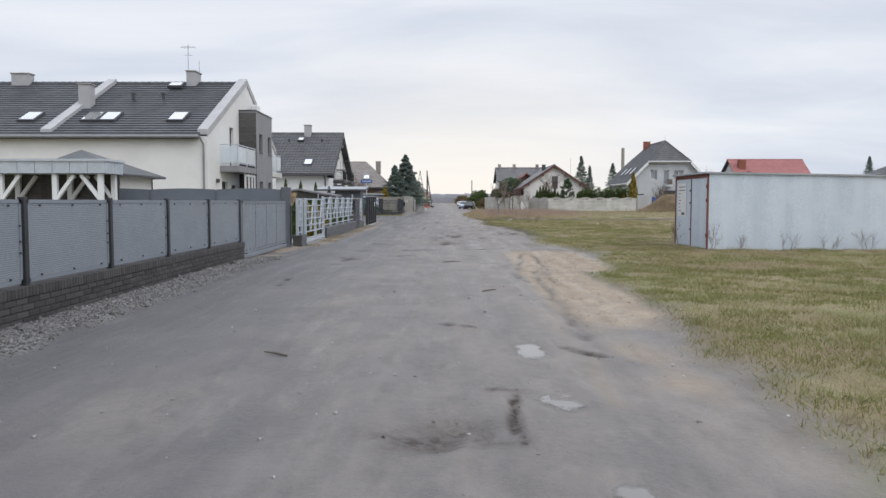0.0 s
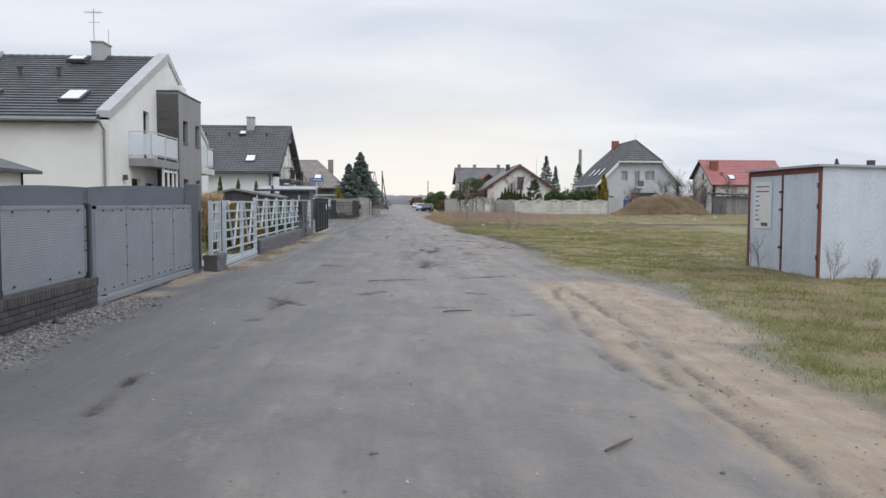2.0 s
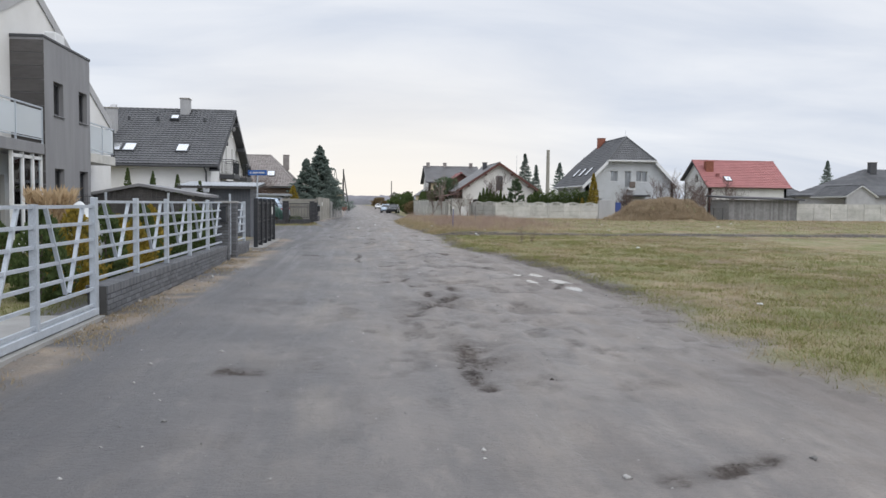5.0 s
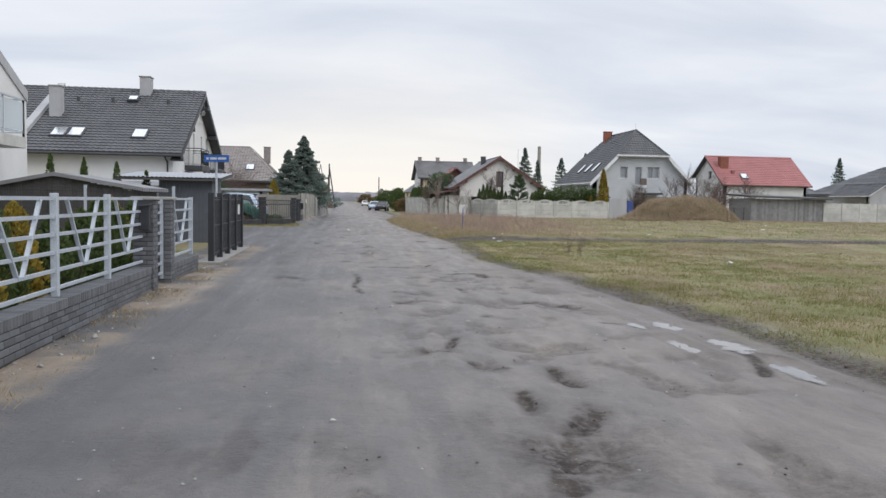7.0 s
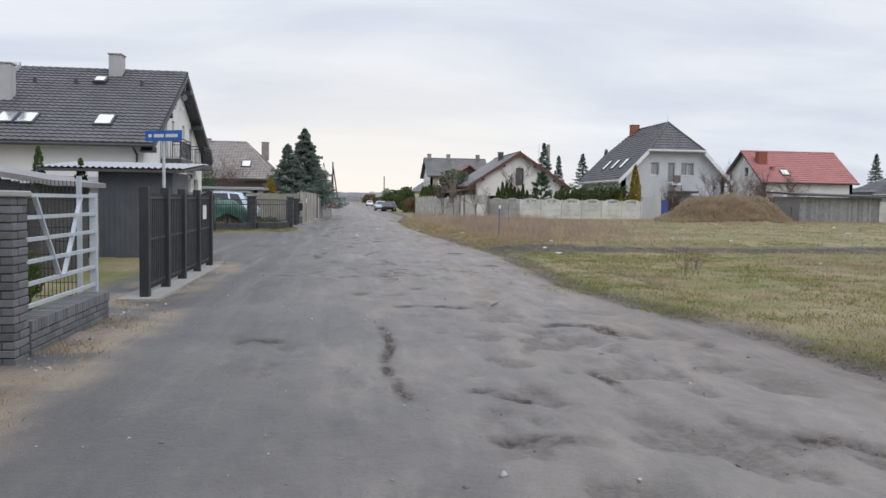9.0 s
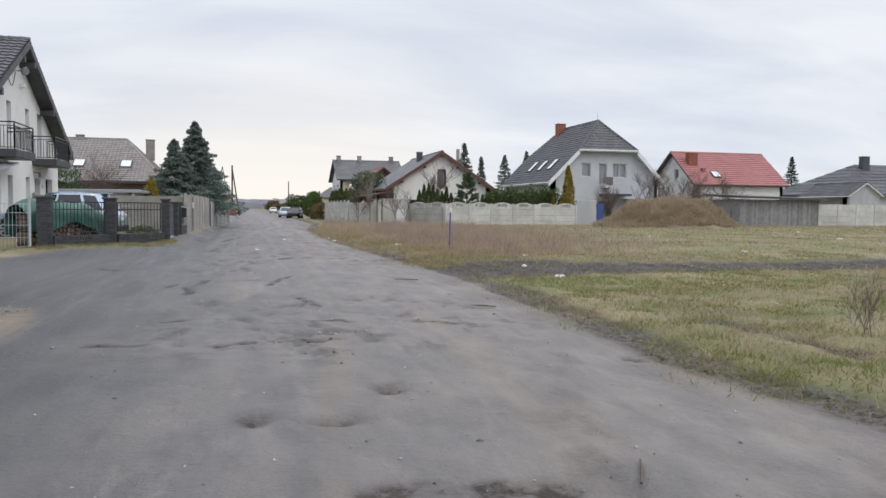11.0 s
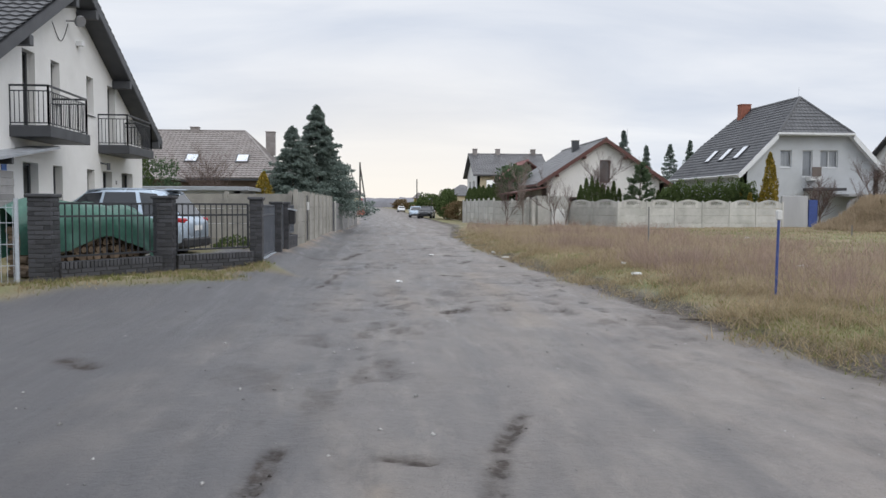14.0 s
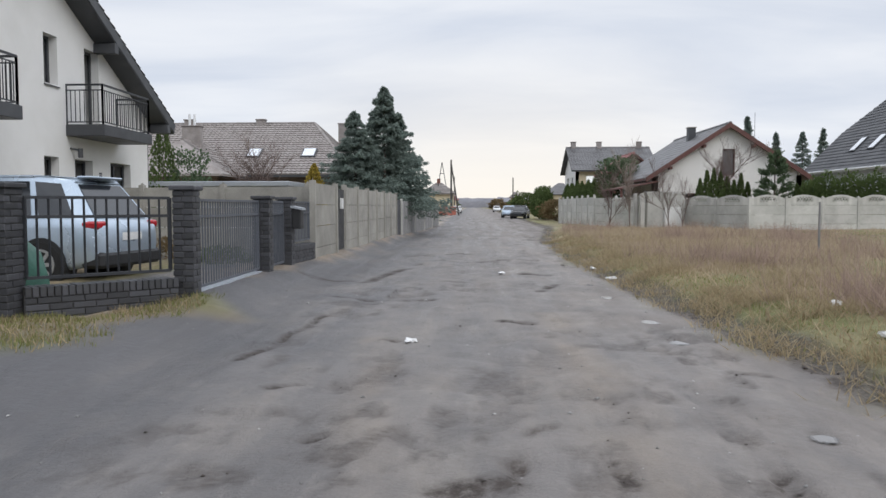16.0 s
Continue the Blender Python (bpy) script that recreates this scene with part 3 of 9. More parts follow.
def slab_roof(bm, pts, t=0.14):
    """Underside body of a roof plane: polygon pts thickened downwards."""
    hi = [bm.verts.new(Vector(p) - Vector((0, 0, 0.03))) for p in pts]
    lo = [bm.verts.new(Vector(p) - Vector((0, 0, t))) for p in pts]
    bm.faces.new(hi); bm.faces.new(lo[::-1])
    for i in range(len(pts)):
        j = (i + 1) % len(pts)
        bm.faces.new((hi[i], lo[i], lo[j], hi[j]))


def skylight(parent, c, u, v, w=0.8, h=1.2):
    """Roof window lying on the slope at c."""
    u, v = Vector(u).normalized(), Vector(v).normalized()
    nn = u.cross(v)
    nn = nn if nn.z > 0 else -nn
    c = Vector(c)
    def slab(bm, w, h, a, b):
        q = [c + u * (sx * w / 2) + v * (sy * h / 2) for sx, sy in ((-1, -1), (1, -1), (1, 1), (-1, 1))]
        hi = [bm.verts.new(p + nn * b) for p in q]; lo = [bm.verts.new(p + nn * a) for p in q]
        bm.faces.new(hi); bm.faces.new(lo[::-1])
        for i in range(4):
            j = (i + 1) % 4
            bm.faces.new((hi[i], lo[i], lo[j], hi[j]))
    bm = bmesh.new(); slab(bm, w + 0.1, h + 0.1, -0.05, 0.1)
    f = part("skylight", bm, "trim_dark", parent, "dark framed roof window")
    bm = bmesh.new(); slab(bm, w - 0.06, h - 0.06, 0.1, 0.115)
    part("pane", bm, "sky_pane", f)


def chimney(parent, x, y, z0, z1, wx=0.6, wy=0.5, material="render_grey", cap="concrete", pots=0):
    bm = bmesh.new()
    box(bm, x - wx / 2, x + wx / 2, y - wy / 2, y + wy / 2, z0, z1)
    c = part("chimney", bm, material, parent)
    bm = bmesh.new()
    box(bm, x - wx / 2 - 0.05, x + wx / 2 + 0.05, y - wy / 2 - 0.05, y + wy / 2 + 0.05, z1, z1 + 0.07, 0.015)
    part("cap", bm, cap, c)
    for k in range(pots):
        bm = bmesh.new()
        tube(bm, (x + (k - (pots - 1) / 2) * 0.3, y, z1 + 0.05), (x + (k - (pots - 1) / 2) * 0.3, y, z1 + 0.75), 0.07, n=10)
        part("flue", bm, "white_paint", c)


M["sky_pane"] = mat("sky_pane", (0.86, 0.88, 0.9), (0.8, 0.82, 0.85), 0.15, 1.0, scale=1, bump=0.0)


def gable_roof(parent, axis, r0, r1, e0, e1, zr, z0, z1, mid, tile, under="trim_dark", tw=0.3, th=0.34, amp=0.02, lift=0.03, name="roof"):
    """Gable roof. axis 'x': ridge runs along x from r0 to r1, eaves at y = e0 and e1 with heights z0 and z1, ridge at y = mid. axis 'y' swaps x and y."""
    P = (lambda a, b, z: Vector((a, b, z))) if axis == "x" else (lambda a, b, z: Vector((b, a, z)))
    body = bmesh.new()
    for e, ze in ((e0, z0), (e1, z1)):
        slab_roof(body, [P(r0, e, ze), P(r1, e, ze), P(r1, mid, zr), P(r0, mid, zr)])
    rf = part(name, body, under, parent)
    for e, ze in ((e0, z0), (e1, z1)):
        bm = bmesh.new()
        run = math.hypot(mid - e, zr - ze)
        tiled(bm, P(r0, e, ze), P(r1, e, ze) - P(r0, e, ze), P(r0, mid, zr) - P(r0, e, ze), abs(r1 - r0), run, tw, th, amp, lift)
        part("tiles", bm, tile, rf)
    bm = bmesh.new()
    n = max(1, int(abs(r1 - r0) / 0.38))
    for k in range(n):
        a = r0 + (r1 - r0) * k / n; b = r0 + (r1 - r0) * (k + 1.06) / n
        tube(bm, P(a, mid, zr + 0.0), P(b, mid, zr - 0.012), 0.12, 0.105, n=8)
    part("ridge_tiles", bm, tile, rf)
    return rf


def gutter(parent, a, b, z, material="trim_dark", pipe=None):
    bm = bmesh.new()
    tube(bm, (*a, z), (*b, z), 0.07, n=8)
    g = part("gutter", bm, material, parent)
    if pipe:
        bm = bmesh.new()
        (x, y, dx, dy) = pipe
        tube(bm, (x, y, z), (x + dx, y + dy, z - 0.35), 0.045, n=8)
        tube(bm, (x + dx, y + dy, z - 0.33), (x + dx, y + dy, 0.05), 0.045, n=8)
        part("downpipe", bm, material, g)


# ---- ground: one sheet to the horizon ----
LATTICE = np.random.default_rng(7).random((256, 256)).astype(np.float32)


def vnoise(x, y, f, seed=0):
    """Smooth value noise on arrays."""
    x, y = np.broadcast_arrays(np.asarray(x, dtype=np.float32) * f + seed * 17.3, np.asarray(y, dtype=np.float32) * f + seed * 9.1)
    ix, iy = np.floor(x).astype(np.int32), np.floor(y).astype(np.int32)
    fx, fy = x - ix, y - iy
    fx, fy = fx * fx * (3 - 2 * fx), fy * fy * (3 - 2 * fy)
    h = lambda a, b: LATTICE[(a + seed * 37) & 255, (b + seed * 91) & 255]
    return (h(ix, iy) * (1 - fx) + h(ix + 1, iy) * fx) * (1 - fy) + (h(ix, iy + 1) * (1 - fx) + h(ix + 1, iy + 1) * fx) * fy


def fbm(x, y, f, seed=0, octaves=4):
    s, a = 0.0, 0.5
    for k in range(octaves):
        s = s + a * vnoise(x, y, f * 2 ** k, seed + k)
        a *= 0.5
    return s / (1 - 0.5 ** octaves)


def smooth(a, b, x):
    t = np.clip((x - a) / (b - a), 0, 1)
    return t * t * (3 - 2 * t)


def road_right(y):
    return np.interp(y, [-20, 5, 8, 12, 15, 17, 19, 22, 25, 30, 36, 42, 47, 51, 54, 60, 66, 75, 90, 110, 150, 400], [2.1, 2.15, 2.4, 2.65, 2.75, 3.2, 3.7, 4.0, 3.3, 3.5, 3.75, 3.4, 2.6, 2.85, 3.05, 3.0, 2.8, 2.4, 2.6, 4.6, 5.2, 8])


def road_left(y):
    return np.interp(y, [-20, 5, 18, 24, 30, 42, 53, 55, 65, 68, 72, 78, 92, 120, 150, 400], [-4.1, -4.0, -4.1, -4.0, -3.6, -3.35, -3.5, -9, -9, -5.0, -3.5, -3.2, -3.0, -2.2, -2.6, -3])


MOUND = (29.8, 94.0, 5.9, 1.9)
PUDDLES = [(0.86, 7.55, 0.15, 0.42), (0.87, 5.7, 0.16, 0.3), (0.95, 3.8, 0.12, 0.25), (2.7, 36.3, 0.1, 0.28), (3.1, 36.2, 0.16, 0.42), (2.68, 34.7, 0.1, 0.5), (3.25, 34.8, 0.2, 0.5), (3.2, 33.4, 0.16, 0.45),
           (1.99, 71.8, 0.11, 0.2), (2.06, 69.25, 0.12, 0.18), (2.06, 67.8, 0.11, 0.15), (2.03, 64.45, 0.09, 0.12), (2.0, 73.8, 0.1, 0.2), (2.12, 78.5, 0.1, 0.4), (2.17, 54.0, 0.1, 0.12)]
# hollows: x, y, half sizes
SINKS = [(-0.01, 4.85, 0.42, 0.3), (-2.32, 15.85, 0.22, 0.2), (-2.37, 19.4, 0.12, 0.6), (-0.2, 34.7, 0.26, 0.22), (0.2, 33.85, 0.2, 0.3), (0.8, 33.3, 0.16, 0.4), (0.25, 32.4, 0.1, 0.35), (0.25, 27.0, 0.3, 0.8), (0.3, 31.2, 0.5, 0.7), (-1.1, 46.8, 0.12, 0.15), (-0.55, 46.7, 0.16, 0.12), (0.6, 46.75, 0.1, 0.18), (-0.06, 47.5, 0.14, 0.2), (1.52, 63.7, 0.08, 0.2), (-1.15, 64.4, 0.12, 0.08), (0.1, 63.8, 0.08, 0.22)]

# dark churned marks and tyre cuts: from x, y to x, y, half width; one list for each stretch of the lane
MARKS_A = [(0.38, 6.02, 0.58, 5.93, 0.05), (0.56, 5.95, 0.47, 4.7, 0.03), (-2.79, 13.26, -2.75, 14.5, 0.05), (-2.55, 20.0, -1.95, 19.1, 0.06), (1.22, 7.8, 1.52, 7.35, 0.06), (0.02, 9.15, 0.37, 8.85, 0.05), (-2.49, 17.64, -2.34, 17.75, 0.06), (-2.37, 18.7, -2.37, 20.0, 0.06),
           (-1.19, 20.46, -0.79, 20.88, 0.1), (-0.88, 22.46, -0.01, 22.74, 0.06), (0.74, 23.04, 1.62, 23.36, 0.08), (0.56, 20.59, 0.86, 20.36, 0.06), (-0.05, 18.78, 0.3, 18.7, 0.05), (0.92, 17.87, 1.23, 18.04, 0.05), (-2.39, 21.95, -2.14, 22.34, 0.08), (-2.31, 26.2, -1.9, 26.2, 0.12), (-0.21, 29.9, 0.7, 32.2, 0.12), (0.19, 27.6, 0.11, 25.3, 0.1)]
MARKS_B = [(-2.51, 42.27, -2.06, 42.3, 0.1), (-0.91, 43.3, -0.93, 39.7, 0.05), (-0.31, 40.0, 0.14, 39.7, 0.08), (-0.38, 38.72, 0.31, 38.56, 0.09), (0.93, 40.7, 0.92, 39.7, 0.07), (0.74, 37.0, 1.11, 36.65, 0.08), (-0.38, 34.79, -0.07, 34.57, 0.07), (0.07, 34.1, 0.3, 33.6, 0.06), (0.82, 33.75, 0.8, 32.9, 0.07),
           (0.29, 32.75, 0.2, 32.1, 0.06), (2.3, 36.44, 2.49, 36.26, 0.06), (-0.08, 34.78, 0.16, 35.47, 0.06), (3.4, 35.0, 2.75, 33.2, 0.07), (1.7, 38.6, 2.4, 37.9, 0.09), (1.2, 43.4, 2.1, 42.6, 0.12), (-0.6, 45.3, 0.5, 45.2, 0.1)]
MARKS_C = [(-2.25, 51.6, -1.86, 51.7, 0.07), (-2.72, 49.93, -2.14, 49.81, 0.05), (-1.51, 49.75, -1.03, 49.83, 0.05), (-0.77, 51.23, 0.15, 51.05, 0.06), (-0.82, 49.89, -0.14, 49.83, 0.06), (0.5, 51.3, 1.4, 50.6, 0.04), (2.42, 48.3, 2.52, 48.06, 0.04), (-2.04, 54.58, -2.09, 55.88, 0.08), (-2.09, 55.88, -1.83, 57.33, 0.06),
           (-0.72, 55.91, -0.53, 57.07, 0.06), (-0.53, 57.07, -0.25, 58.0, 0.06), (-0.34, 53.8, -0.1, 52.75, 0.06), (-1.27, 57.1, -0.92, 57.0, 0.05), (-4.29, 60.34, -3.92, 59.88, 0.1), (-0.34, 63.45, 0.1, 63.6, 0.1), (-2.45, 55.64, -2.36, 56.29, 0.05), (4.4, 50.2, 4.75, 47.4, 0.16)]
MARKS_D = [(-2.18, 73.96, -1.61, 77.2, 0.1), (-2.3, 71.7, -0.69, 71.36, 0.08), (-2.27, 66.6, -2.19, 68.0, 0.05), (-2.19, 68.0, -2.03, 69.8, 0.05), (-1.23, 64.34, -1.07, 64.41, 0.05), (0.09, 63.6, 0.14, 63.95, 0.05), (0.66, 63.9, 0.71, 63.5, 0.05), (1.55, 63.85, 1.5, 63.5, 0.06), (-1.72, 65.5, -1.5, 65.7, 0.05), (0.24, 64.45, 0.41, 64.58, 0.05),
           (-0.9, 67.66, -1.06, 67.83, 0.06), (-3.3, 73.9, -2.4, 74.4, 0.1), (0.2, 69.2, 0.6, 69.0, 0.08), (1.0, 72.5, 1.4, 73.6, 0.08), (-0.4, 79.0, 0.8, 79.8, 0.12), (0.9, 76.0, 1.5, 75.6, 0.12), (-1.5, 82.0, -0.2, 83.0, 0.15)]
# pale rolled strips left by tyres, and the cuts beside them in the sand
PALE = [(-1.25, 56.6, -1.29, 53.5, 0.09), (-0.93, 56.2, -0.98, 54.3, 0.07), (1.72, 15.7, 1.36, 9.6, 0.1), (1.36, 9.6, 1.3, 5.5, 0.07), (-0.2, 50.0, -0.9, 44.0, 0.12), (1.2, 52.0, 0.7, 44.5, 0.25), (-1.2, 68.0, -0.6, 63.0, 0.2), (0.9, 70.0, 0.8, 62.0, 0.25)]
CUTS = [(1.86, 15.8, 1.64, 11.7, 0.07), (1.64, 11.7, 1.53, 8.2, 0.09), (2.1, 16.5, 1.95, 13.5, 0.04), (2.15, 21.0, 1.5, 15.5, 0.05), (2.45, 21.0, 2.1, 15.0, 0.05), (1.4, 15.5, 1.55, 13.6, 0.06)]


def stroke(X, Y, row, wander=0.06):
    """1 along a line on the ground, fading across its half width."""
    x0_, y0_, x1_, y1_, wd = row
    dx, dy = x1_ - x0_, y1_ - y0_
    ln = math.hypot(dx, dy)
    u = ((X - x0_) * dx + (Y - y0_) * dy) / ln
    v = ((X - x0_) * dy - (Y - y0_) * dx) / ln + wander * np.sin(u * 2.1 + x0_ * 7) * np.clip(u, 0, 1)
    return np.exp(-(v / wd) ** 2) * smooth(-0.1, 0.08, u) * smooth(ln + 0.1, ln - 0.08, u)


def strokes(X, Y, rows, wander=0.06, gain=1.0):
    """The strongest of several strokes, worked out only round each of them."""
    out = np.zeros(X.shape, dtype=np.float32)
    for row in rows:
        x0_, y0_, x1_, y1_, wd = row
        b = 0.25 + 3 * wd
        sel = (X > min(x0_, x1_) - b) & (X < max(x0_, x1_) + b) & (Y > min(y0_, y1_) - b) & (Y < max(y0_, y1_) + b)
        if sel.any():
            out[sel] = np.maximum(out[sel], np.minimum(1.0, gain * stroke(X[sel], Y[sel], row, wander)))
    return out


def ground_masks(X, Y):
    xr = road_right(Y) + (fbm(X, Y, 0.9, 3) - 0.5) * 1.3
    xl = road_left(Y) + (fbm(X, Y, 1.1, 5) - 0.5) * 0.7
    grass = smooth(-0.25, 0.75, X - xr)
    patch = fbm(X, Y, 0.35, 8)
    grass = grass * (0.78 + 0.22 * smooth(0.22, 0.42, patch + 0.12))
    sandb = 1.15 * np.exp(-(((X - 2.75) / 1.05) ** 4 + ((Y - 19.0) / 3.3) ** 4))
    sandb = np.maximum(sandb, 1.05 * np.exp(-(((X - 2.15) / 0.68) ** 4 + ((Y - 13.0) / 4.2) ** 4)))
    sandb = np.maximum(sandb, 0.42 * np.exp(-(((X - 1.9) / 0.4) ** 2 + ((Y - 7.5) / 2.5) ** 4)))
    sand = smooth(0.22, 0.72, sandb + (fbm(X, Y, 1.3, 11) - 0.5) * 0.5)
    sand = np.maximum(sand, strokes(X, Y, PALE) * (0.25 + 0.5 * smooth(0.35, 0.6, fbm(X, Y * 0.4, 2.5, 29))) * 0.42)
    grass = grass * (1 - 0.92 * sand)
    # field track
    ty = 58.0 + 0.02 * (X - 4) ** 1 + (fbm(X, Y, 0.5, 13) - 0.5) * 1.6
    track = np.exp(-((Y - ty) / (1.5 + 1.1 * smooth(8, 3, X))) ** 2) * smooth(2.5, 4.0, X) * smooth(60, 20, X)
    track = smooth(0.25, 0.6, track + (fbm(X, Y, 1.2, 15) - 0.5) * 0.4)
    grass = grass * (1 - 0.9 * track)
    mud = track * 1.0
    edge = np.exp(-((X - road_right(Y) - 0.25) / 0.45) ** 2) * smooth(28, 34, Y)
    mud = np.maximum(mud, smooth(0.35, 0.75, edge * (0.35 + fbm(X, Y, 0.8, 17))) * 0.85)
    for sx, sy, rx, ry in SINKS:
        d = ((X - sx) / (rx * 1.15)) ** 2 + ((Y - sy) / (ry * 1.15)) ** 2
        mud = np.maximum(mud, np.exp(-d * 1.1) * smooth(0.25, 0.62, fbm(X, Y, 4.5, 21)) * 0.9)
    ragged = smooth(0.3, 0.52, fbm(X, Y, 5.0, 27))
    mud = np.maximum(mud, strokes(X, Y, MARKS_A + MARKS_B + MARKS_C + MARKS_D, 0.06, 1.7) * (0.35 + 0.65 * ragged))
    k = strokes(X, Y, CUTS, 0.03)
    mud = np.maximum(mud, k * 0.5 * smooth(0.3, 0.55, fbm(X, Y, 3.0, 28)))
    sand = sand * (1 - 0.6 * k)
    # churned stretches along the lane
    churn = smooth(0.46, 0.62, fbm(X, Y * 0.5, 0.42, 53)) * smooth(20, 30, Y) + 0.25
    mud = np.maximum(mud, churn * smooth(0.55, 0.68, fbm(X, Y * 0.6, 3.8, 51)) * smooth(1.0, -0.6, X - xr) * smooth(-3.4, -1.4, X) * 0.42)
    # wheel-churned bumps on the field side of the lane: mud colour paints the shade in their hollows
    bumps = smooth(-0.9, 0.1, X) * smooth(3.0, 2.2, X) * smooth(27, 31, Y) * smooth(47, 43, Y) + 0.45 * smooth(-1.6, -0.6, X) * smooth(2.4, 1.4, X) * smooth(60, 64, Y) * smooth(90, 80, Y)
    mud = np.maximum(mud, bumps * 0.48 * smooth(0.45, 0.33, fbm(X, Y * 0.7, 2.2, 55)))
    left = smooth(0.1, -0.4, X - xl)
    gravel = left * smooth(19.6, 18.6, Y) * smooth(-5.2, -4.9, X)
    lawn = left * smooth(-5.2, -5.6, X)
    verge = left * (1 - smooth(-5.0, -5.3, X)) * smooth(18.6, 19.8, Y)
    sand = np.maximum(sand, verge * smooth(0.3, 0.6, fbm(X, Y, 1.2, 23)) * 0.75)
    off, along = (X + 6.7) * 0.759 - (Y - 65.9) * 0.651, (X + 6.7) * 0.651 + (Y - 65.9) * 0.759
    strip = smooth(-0.25, 0.0, off) * smooth(1.15, 0.55, off + (fbm(X, Y, 1.4, 73) - 0.5) * 0.6) * smooth(-3.5, -2.0, along) * smooth(5.2, 4.4, along)
    sand = np.maximum(sand, strip * (0.45 + 0.5 * smooth(0.4, 0.6, fbm(X, Y, 1.0, 75))))
    grass = np.maximum(grass, strip * smooth(0.6, 0.4, fbm(X, Y, 1.0, 75)) * 0.8)
    corner = np.exp(-(((X + 5.3) / 2.2) ** 2 + ((Y - 66.6) / 1.5) ** 2)) + np.exp(-(((X + 8.5) / 2.0) ** 2 + ((Y - 65.2) / 0.9) ** 2))
    grass = np.maximum(grass, np.maximum(lawn * smooth(0.3, 0.5, patch + 0.1), smooth(0.45, 0.8, corner) * 0.7))
    return np.clip(grass, 0, 1), np.clip(sand, 0, 1), np.clip(mud, 0, 1), np.clip(gravel, 0, 1)


def ground_z(X, Y, masks=None):
    g, s, m, gr = masks or ground_masks(X, Y)
    near = smooth(140, 90, Y) * smooth(-2, 2, Y + 4)
    road = 1 - np.maximum(np.maximum(g, s), gr)
    z = (fbm(X, Y, 0.35, 31) - 0.5) * 0.05 * near
    z = z + (fbm(X, Y, 1.7, 33) - 0.5) * 0.035 * near
    # long wheel ruts along the road
    bend = 0.25 * np.sin(Y * 0.11) + 0.12 * np.sin(Y * 0.31 + 1)
    for rx, dp in ((-1.9, 0.014), (-0.4, 0.018), (1.15, 0.016), (2.4, 0.012)):
        z = z - dp * np.exp(-((X - rx - bend) / 0.22) ** 2) * road * smooth(0.3, 0.6, vnoise(X * 0.2, Y, 0.12, 35))
    for sx, sy, rx, ry in SINKS:
        z = z - 0.045 * np.exp(-(((X - sx) / rx) ** 2 + ((Y - sy) / ry) ** 2) * 1.2) * (0.5 + vnoise(X, Y, 5, 37))
    z = z + g * near * (0.05 + (fbm(X, Y, 2.2, 39) - 0.5) * 0.10)
    z = z + s * near * (fbm(X, Y, 3.0, 41) - 0.5) * 0.09
    # tyre tracks through the sand
    z = z - 0.035 * strokes(X, Y, CUTS, 0.03) * (0.7 + 0.3 * np.sin(Y * 50))
    z = z + m * near * ((fbm(X, Y, 3.5, 43) - 0.75) * 0.09 + (vnoise(X, Y, 9.0, 44) - 0.5) * 0.03)
    rough = smooth(0.42, 0.62, fbm(X, Y * 0.5, 0.42, 53)) * smooth(20, 30, Y) + 0.2
    z = z + rough * road * near * smooth(-3.4, -1.6, X) * ((fbm(X, Y * 0.7, 2.2, 55) - 0.5) * 0.09 + (vnoise(X, Y, 5.5, 57) - 0.5) * 0.022)
    z = z + gr * 0.05
    bumps = smooth(-0.9, 0.1, X) * smooth(3.0, 2.2, X) * smooth(27, 31, Y) * smooth(47, 43, Y)
    z = z + bumps * (fbm(X, Y * 0.7, 2.2, 55) - 0.5) * 0.085
    # low bank beside the road, higher dry verge further on
    bank = smooth(0.2, 1.4, X - road_right(Y)) * smooth(52, 66, Y) * smooth(125, 110, Y)
    z = z + bank * 0.16
    z = z + (0.18 + 0.09 * smooth(68.3, 69.6, Y)) * smooth(-2.7, -3.7, X) * smooth(63.6, 65.6, Y) * smooth(125, 110, Y)
    for px, py, rx, ry in PUDDLES:
        d = ((X - px) / (rx * 1.5)) ** 2 + ((Y - py) / (ry * 1.5)) ** 2
        k = smooth(1.9, 1.1, d)
        z = z * (1 - k) + k * (-0.03 + 0.02 * smooth(0.1, 1.1, d) + (fbm(X, Y, 4.2, 49) - 0.5) * 0.045)
    mx, my, mr, mh = MOUND
    d = np.sqrt(((X - mx) / mr) ** 2 + ((Y - my) / (mr * 0.7)) ** 2)
    z = z + mh * smooth(1.0, 0.25, d + (fbm(X, Y, 0.5, 45) - 0.5) * 0.5) * (0.85 + 0.3 * fbm(X, Y, 0.9, 47))
    return z


